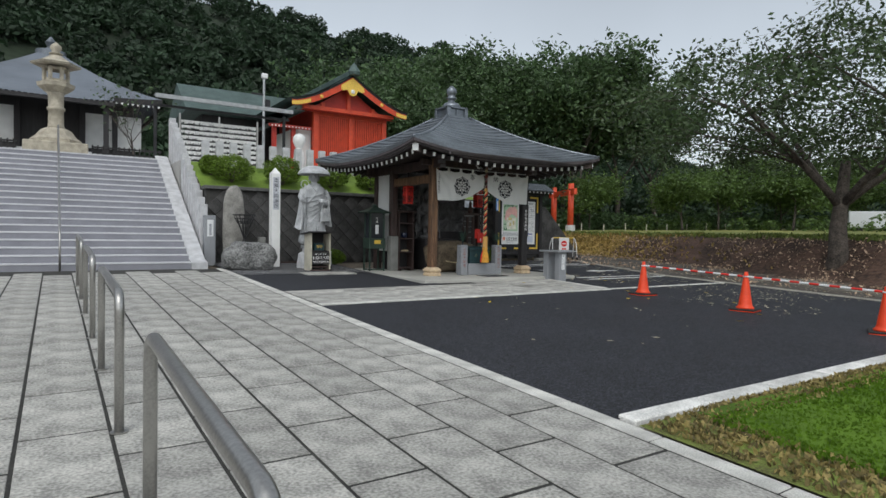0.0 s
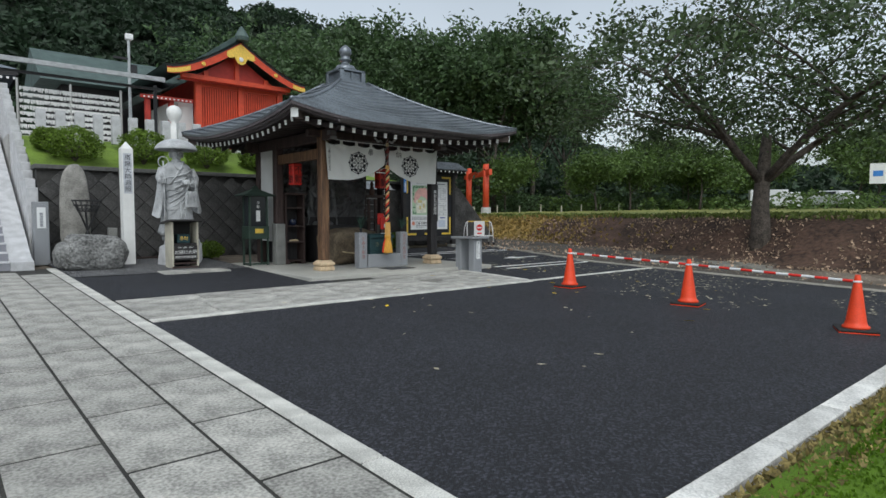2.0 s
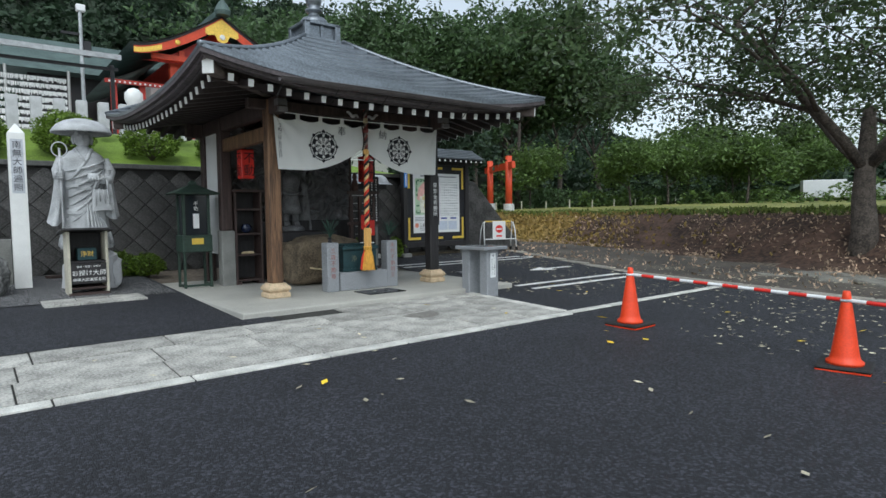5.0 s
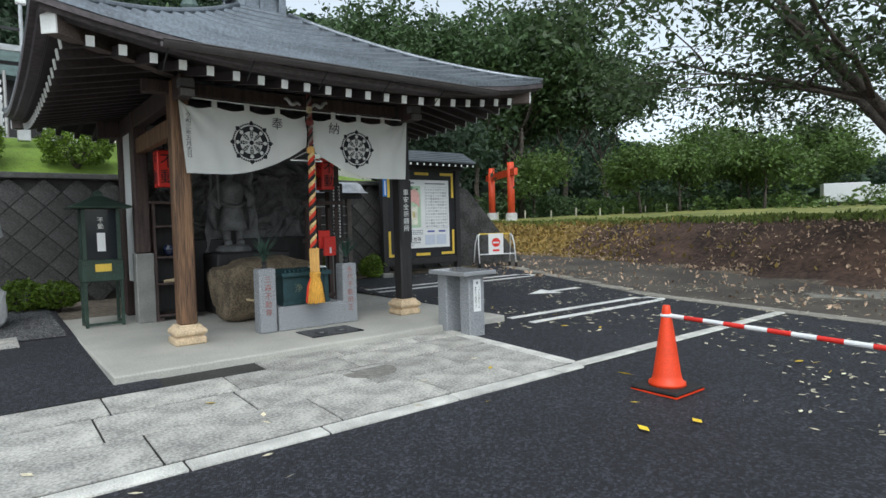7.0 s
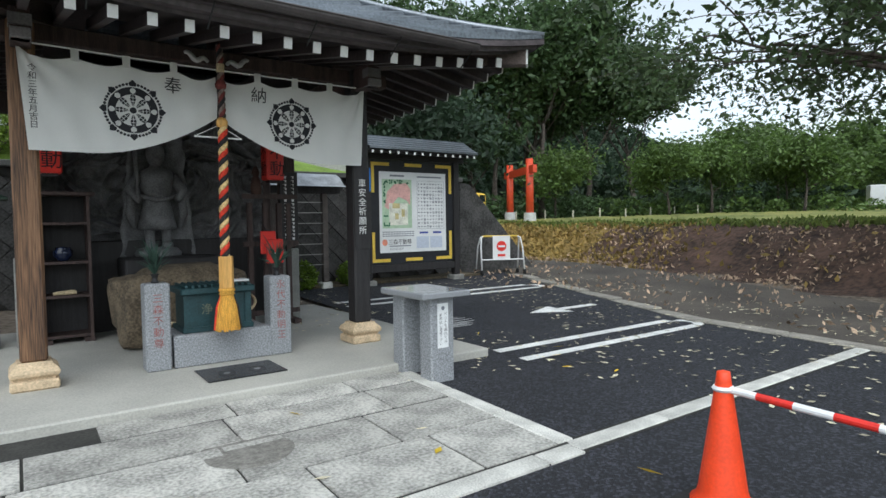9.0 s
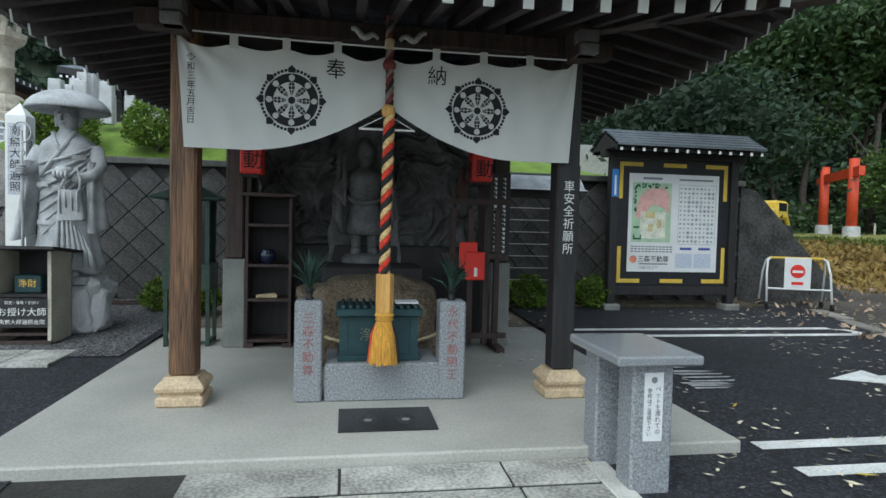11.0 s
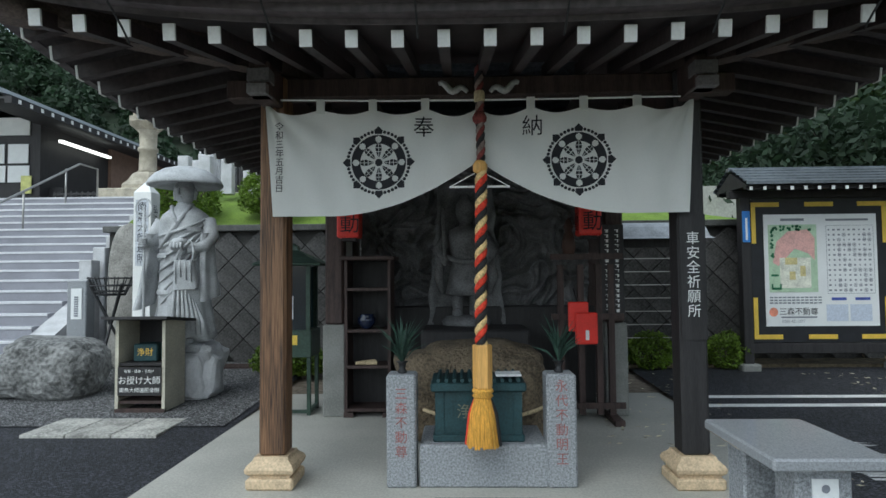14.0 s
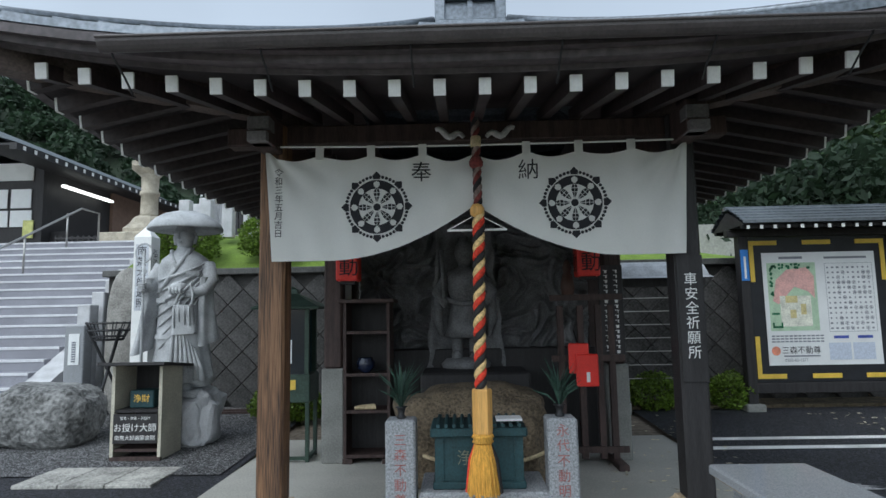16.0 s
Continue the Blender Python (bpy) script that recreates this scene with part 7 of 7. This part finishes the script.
# ---- wooded hill ----
def ridge(az):
    """Tangent of the skyline's height over az degrees, clockwise from the y axis."""
    pts = ((-75, 0.30), (-50, 0.36), (-20, 0.41), (8, 0.43), (15, 0.415), (23, 0.385), (35, 0.35), (42, 0.29), (48, 0.215), (56, 0.12), (70, 0.085), (110, 0.08))
    for (a, ha), (b, hb) in zip(pts, pts[1:]):
        if az <= b:
            return ha + (hb - ha) * max(0, az - a) / (b - a)
    return pts[-1][1]


HC = (6.0, 4.0)


def hill_pt(az, f):
    r = 66 + 80 * f
    if az > 40:
        r += (az - 40) * 0.3
    h = 3.0 + (ridge(az) * 128 - 3.0) * (f ** 0.85)
    a = radians(az)
    return Vector((HC[0] + r * math.sin(a), HC[1] + r * math.cos(a), h))


solo("wooded_hill", sheet(bmesh.new(), 90, 24, lambda u, v: hill_pt(-75 + 185 * u, v * 1.0) - Vector((0, 0, 1.0 if v else 6.0))), HILLGROUND, "dark hillside ground under the woods", "hill", kind="structure", smooth=True)
rg = np.random.default_rng(91)
cs = []
for k in range(1500):
    az = rg.uniform(-70, 108)
    f = rg.random() ** 1.1
    p = hill_pt(az, f)
    rr = rg.uniform(2.0, 3.6) * (0.75 if az > 60 else 1)
    m = 230
    d = rg.normal(size=(m, 3))
    d /= np.linalg.norm(d, axis=1)[:, None]
    d[:, 2] = np.abs(d[:, 2]) * 1.25 - 0.35
    cs.append(np.array(p)[None] + d * rr * (0.75 + 0.35 * rg.random((m, 1))) + np.array([0, 0, 0.6]))
woods = new("hill_woods", leaf_mesh("hill_woods", np.concatenate(cs), 0.52, LEAF_DARK, 92, 0.8))
tagged(woods, "dense dark green woods covering the hill", "woods", kind="stuff")
# undergrowth at the wood's edge
cs = []
for k in range(150):
    x = rg.uniform(13, 52)
    y = 37.0 - 0.16 * (x - 25) + rg.uniform(-1, 6) - max(0, x - 40) * 0.5
    rr = rg.uniform(0.7, 1.6)
    d = rg.normal(size=(160, 3))
    d /= np.linalg.norm(d, axis=1)[:, None]
    cs.append(np.array((x, y, land(x, y) + 0.4 * rr)) + d * rr * np.array([1, 1, 0.8]))
tagged(new("undergrowth", leaf_mesh("undergrowth", np.concatenate(cs), 0.16, LEAF, 93)), "dark leafy undergrowth below the trees", "undergrowth", kind="stuff")
cs = []
for k in range(160):
    az = radians(rg.uniform(50, 100))
    r = rg.uniform(44, 58)
    x, y = HC[0] + r * math.sin(az), HC[1] + r * math.cos(az)
    rr = rg.uniform(0.5, 1.1)
    d = rg.normal(size=(110, 3))
    d /= np.linalg.norm(d, axis=1)[:, None]
    cs.append(np.array((x, y, land(x, y) + 0.3 * rr)) + d * rr)
tagged(new("far_hedge", leaf_mesh("far_hedge", np.concatenate(cs), 0.16, LEAF_LIGHT, 94)), "light green hedges across the field", "hedge", kind="stuff")
# weeds along the bank's crest
n = 9000
yy = rg.uniform(-10, 34, n)
xx = np.array([foot_x(v) for v in yy]) + 2.3 + np.abs(rg.normal(size=n)) * 2.0
zz = np.array([land(a, b) for a, b in zip(xx, yy)]) + 0.06
tagged(new("bank_weeds", leaf_mesh("bank_weeds", np.stack([xx, yy, zz], 1), 0.10, material("weed_leaf", (0.13, 0.17, 0.035), 0.7, island=0.5, bump=0, thin=0.3), 95, 2.5)), "rough grass and weeds on the bank's crest", "grass", kind="stuff")

# dry yellow grass fading along the lane's edge and the bank
n = 16000
yy = 10 + 24 * rg.random(n) ** 0.7
xx = np.array([foot_x(v) for v in yy]) - 0.3 + 3.4 * rg.random(n)
ok = rg.random(n) < np.clip((yy - 15) / 6, 0.03, 1)
xx, yy = xx[ok], yy[ok]
zz = np.array([land(a, b) for a, b in zip(xx, yy)]) + 0.06
tagged(new("dry_grass", leaf_mesh("dry_grass", np.stack([xx, yy, zz], 1), 0.085, material("dry_blade", (0.28, 0.20, 0.06), 0.8, island=0.5, bump=0, thin=0.2), 96, 1.5)), "dry yellow grass fading along the bank", "grass", kind="stuff")

# ---- far field things ----
tk = thing("box_truck", 53.0, 22.0, land(53, 22) - 0.7, "white box truck parked beyond the field", "truck", rz=-62)
part("cargo_box", B(-2.2, 1.6, -1.0, 1.0, 0.7, 2.5, 0.05), CARPAINT, tk)
part("cab", B(1.65, 3.0, -0.95, 0.95, 0.5, 2.2, 0.15), CARPAINT, tk)
part("windscreen", B(2.95, 3.02, -0.8, 0.8, 1.4, 2.0), DARKGLASS, tk)
for x in (-1.3, 2.2):
    for y in (-0.9, 0.9):
        part("wheel", rod(bmesh.new(), (x, y - 0.12, 0.4), (x, y + 0.12, 0.4), 0.4, n=20), BLACKRUB, tk)


tk.matrix_basis = pose(54.0, 21.0, land(54, 21) - 0.3, 0, 0, -62) @ Matrix.Scale(0.72, 4)


def car(x, y, rz, mat, label):
    c = thing("parked_car", x, y, land(x, y) - 0.02, label, "car", "far parked cars", rz=rz)
    bm = bmesh.new()
    side = [(-2.0, 0.35), (-2.05, 0.75), (-1.7, 0.95), (-1.1, 1.42), (0.5, 1.45), (1.1, 0.98), (1.9, 0.85), (2.05, 0.6), (2.0, 0.35)]
    rows_ = [[bm.verts.new((a, s * (0.82 if b < 1.2 else 0.66), b)) for a, b in side] for s in (-1, 1)]
    bm.faces.new(rows_[0])
    bm.faces.new(rows_[1][::-1])
    for i in range(len(side)):
        j = (i + 1) % len(side)
        bm.faces.new((rows_[0][i], rows_[1][i], rows_[1][j], rows_[0][j]))
    part("body", bm, mat, c)
    for s in (-1, 1):
        part("side_window", B(-1.0, 0.6, s * 0.765 - 0.01, s * 0.765 + 0.01, 1.0, 1.34), DARKGLASS, c)
        for a in (-1.3, 1.3):
            part("wheel", rod(bmesh.new(), (a, s * 0.72 - 0.1, 0.3), (a, s * 0.72 + 0.1, 0.3), 0.3, n=18), BLACKRUB, c)


car(57, 17.5, 65, CARPAINT, "pale silver parked car far across the field")
car(58, 12.5, 75, material("dark_car_paint", (0.05, 0.06, 0.08), 0.3, bump=0), "dark parked car far across the field")
asn = thing("arrow_sign", 41.0, 10.2, land(41, 10.2) - 0.1, "white roadside sign with red and blue arrow", "road sign", rz=-75)
part("post", rod(bmesh.new(), (0, 0, 0), (0, 0, 2.4), 0.05), STEEL, asn)
part("panel", B(-0.9, 0.9, -0.08, -0.05, 1.5, 2.6), WHITEPLAST, asn)
bm = bmesh.new()
flat_poly(bm, [(-0.2, 2.05), (0.25, 1.65), (0.5, 1.65), (0.1, 2.05), (0.5, 2.45), (0.25, 2.45)], -0.085)
part("red_chevron", bm, REDPLAST, asn)
bm = bmesh.new()
flat_poly(bm, [(-0.75, 1.9), (-0.3, 1.9), (-0.3, 2.2), (-0.75, 2.2)], -0.085)
part("blue_block", bm, BLUE, asn)
for k in range(14):
    x = 30 + k * 1.9
    y = 33.5 - 0.5 * k
    if k == 0:
        stake0 = solo("field_stake", rod(bmesh.new(), (0, 0, -0.1), (0, 0, 0.55), 0.045, n=8), CREAM, "short pale wooden stake along the field", "stake", "field stakes")
        stake0.matrix_basis = pose(x, y, land(x, y))
    else:
        copy_thing(stake0, pose(x, y, land(x, y)))

# ---- stone pieces of walk, band, kerbs and wall ----
for c in range(13):
    xc = 3.435 - 0.26 - 0.52 * c
    y = 5.60 - 1.04 * 10 if c % 2 else 5.08 - 1.04 * 10
    while y < 15.4:
        if y > -3.0:
            piece("paving_slab", slab_me, walk_bed, xc, y, rnd.uniform(-0.001, 0.002))
        y += 1.04
for k in range(24):
    y = -4.0 + 0.885 * k
    if y < 15.8:
        piece("kerb_stone", kerb_me, walk_bed, 3.53, y, 0.004)
band = solo("paved_band", slope_sheet(3.59, 10.55, 9.15, 11.33, 0.004, 1, 1), JOINT, "granite slab band before the pavilion", "pavement", kind="structure")
for r, (yc, wid) in enumerate(((9.22, 0.16), (9.62, 0.60), (10.20, 0.56), (10.74, 0.48), (11.16, 0.32))):
    x = 3.62
    while x < 10.5:
        L = min(rnd.uniform(0.8, 1.25), 10.52 - x)
        if L < 0.2:
            break
        if not (r == 4 and x < 7.3):
            stone = link_mesh("paving_slab", B(-L / 2 + 0.008, L / 2 - 0.008, -wid / 2 + 0.008, wid / 2 - 0.008, -0.04, 0.0, 0.004), PAVER if r else KERB)
            piece("paving_slab" if r else "kerb_stone", stone, band, x + L / 2, yc, 0.016 + rnd.uniform(-0.002, 0.002))
        x += L
solo("asphalt_strip", slope_sheet(3.62, 7.25, 11.02, 11.33, 0.012), ASPHALT, "black asphalt strip beside the pavilion slab", "asphalt", kind="structure")
lk = solo("lawn_kerb", slope_sheet(3.65, 20.0, 2.92, 3.10, 0.01), JOINT, "white granite kerb between lawn and asphalt", "kerb", kind="structure")
ck_me = link_mesh("kerb_stone", B(-0.5, 0.5, -0.085, 0.085, -0.08, 0.03, 0.012), material("white_kerb", (0.62, 0.61, 0.58), 0.85, spread=0.25, scale=5, obj_random=0.12))
for k in range(16):
    piece("kerb_stone", ck_me, lk, 4.15 + 1.01 * k, 3.0, 0.0)
ek = solo("edge_kerb", sheet(bmesh.new(), 1, 34, lambda u, v: (lot_edge(3.1 + 14.2 * v) - 0.02 + 0.29 * u, 3.1 + 14.2 * v, G(3.1 + 14.2 * v) + 0.004)), JOINT, "old concrete edging between forecourt and lane", "kerb", kind="structure")
ek_me = link_mesh("kerb_stone", B(-0.13, 0.13, -0.49, 0.49, -0.06, 0.0, 0.01), material("old_kerb", (0.30, 0.28, 0.24), 0.9, spread=0.35, scale=5, obj_random=0.15))
for k in range(14):
    yk = 3.6 + k if k < 8 else 11.55 + 0.955 * (k - 8)
    piece("kerb_stone", ek_me, ek, lot_edge(yk) + 0.12, yk, 0.02, 0 if k < 8 else -18.26)
dk = solo("bay_kerb", slope_sheet(10.5, 15.0, 9.16, 9.36, 0.004), JOINT, "flush granite edging across the forecourt", "kerb", kind="structure")
dk_me = link_mesh("kerb_stone", B(-0.45, 0.45, -0.07, 0.07, -0.06, 0.0, 0.008), KERB)
for k in range(5):
    piece("kerb_stone", dk_me, dk, 10.98 + 0.91 * k, 9.26, 0.012)
sk = solo("slab_edging", slope_sheet(10.45, 10.6, 9.3, 11.33, 0.010), JOINT, "granite edging at the end of the paved band", "kerb", kind="structure")
for k in range(3):
    piece("kerb_stone", link_mesh("kerb_stone", B(-0.07, 0.07, -0.315, 0.315, -0.05, 0.0, 0.008), KERB) if k == 0 else edging_me, sk, 10.53, 9.64 + 0.645 * k, 0.022)
    edging_me = sk.children[0].data
# diagonal blocks of the retaining wall
blk = link_mesh("wall_block", box(bmesh.new(), -0.168, 0.168, -0.03, 0.10, -0.168, 0.168, 0.006), WALLSTONE)
backing = [o for o in wall.children if o.name.startswith("backing")][0]
h = 0.345 / math.sqrt(2)
for i in range(26):
    for j in range(8):
        x, z = 3.8 + 2 * h * i + (h if j % 2 else 0), 0.66 + h * j
        if x > 15.8:
            continue
        o = new("wall_block", blk)
        o.parent = wall
        o.matrix_basis = Matrix.Translation((x - 9.5, 0.06 + 0.0, z - 0.45)) @ Matrix.Rotation(radians(45), 4, "Y")
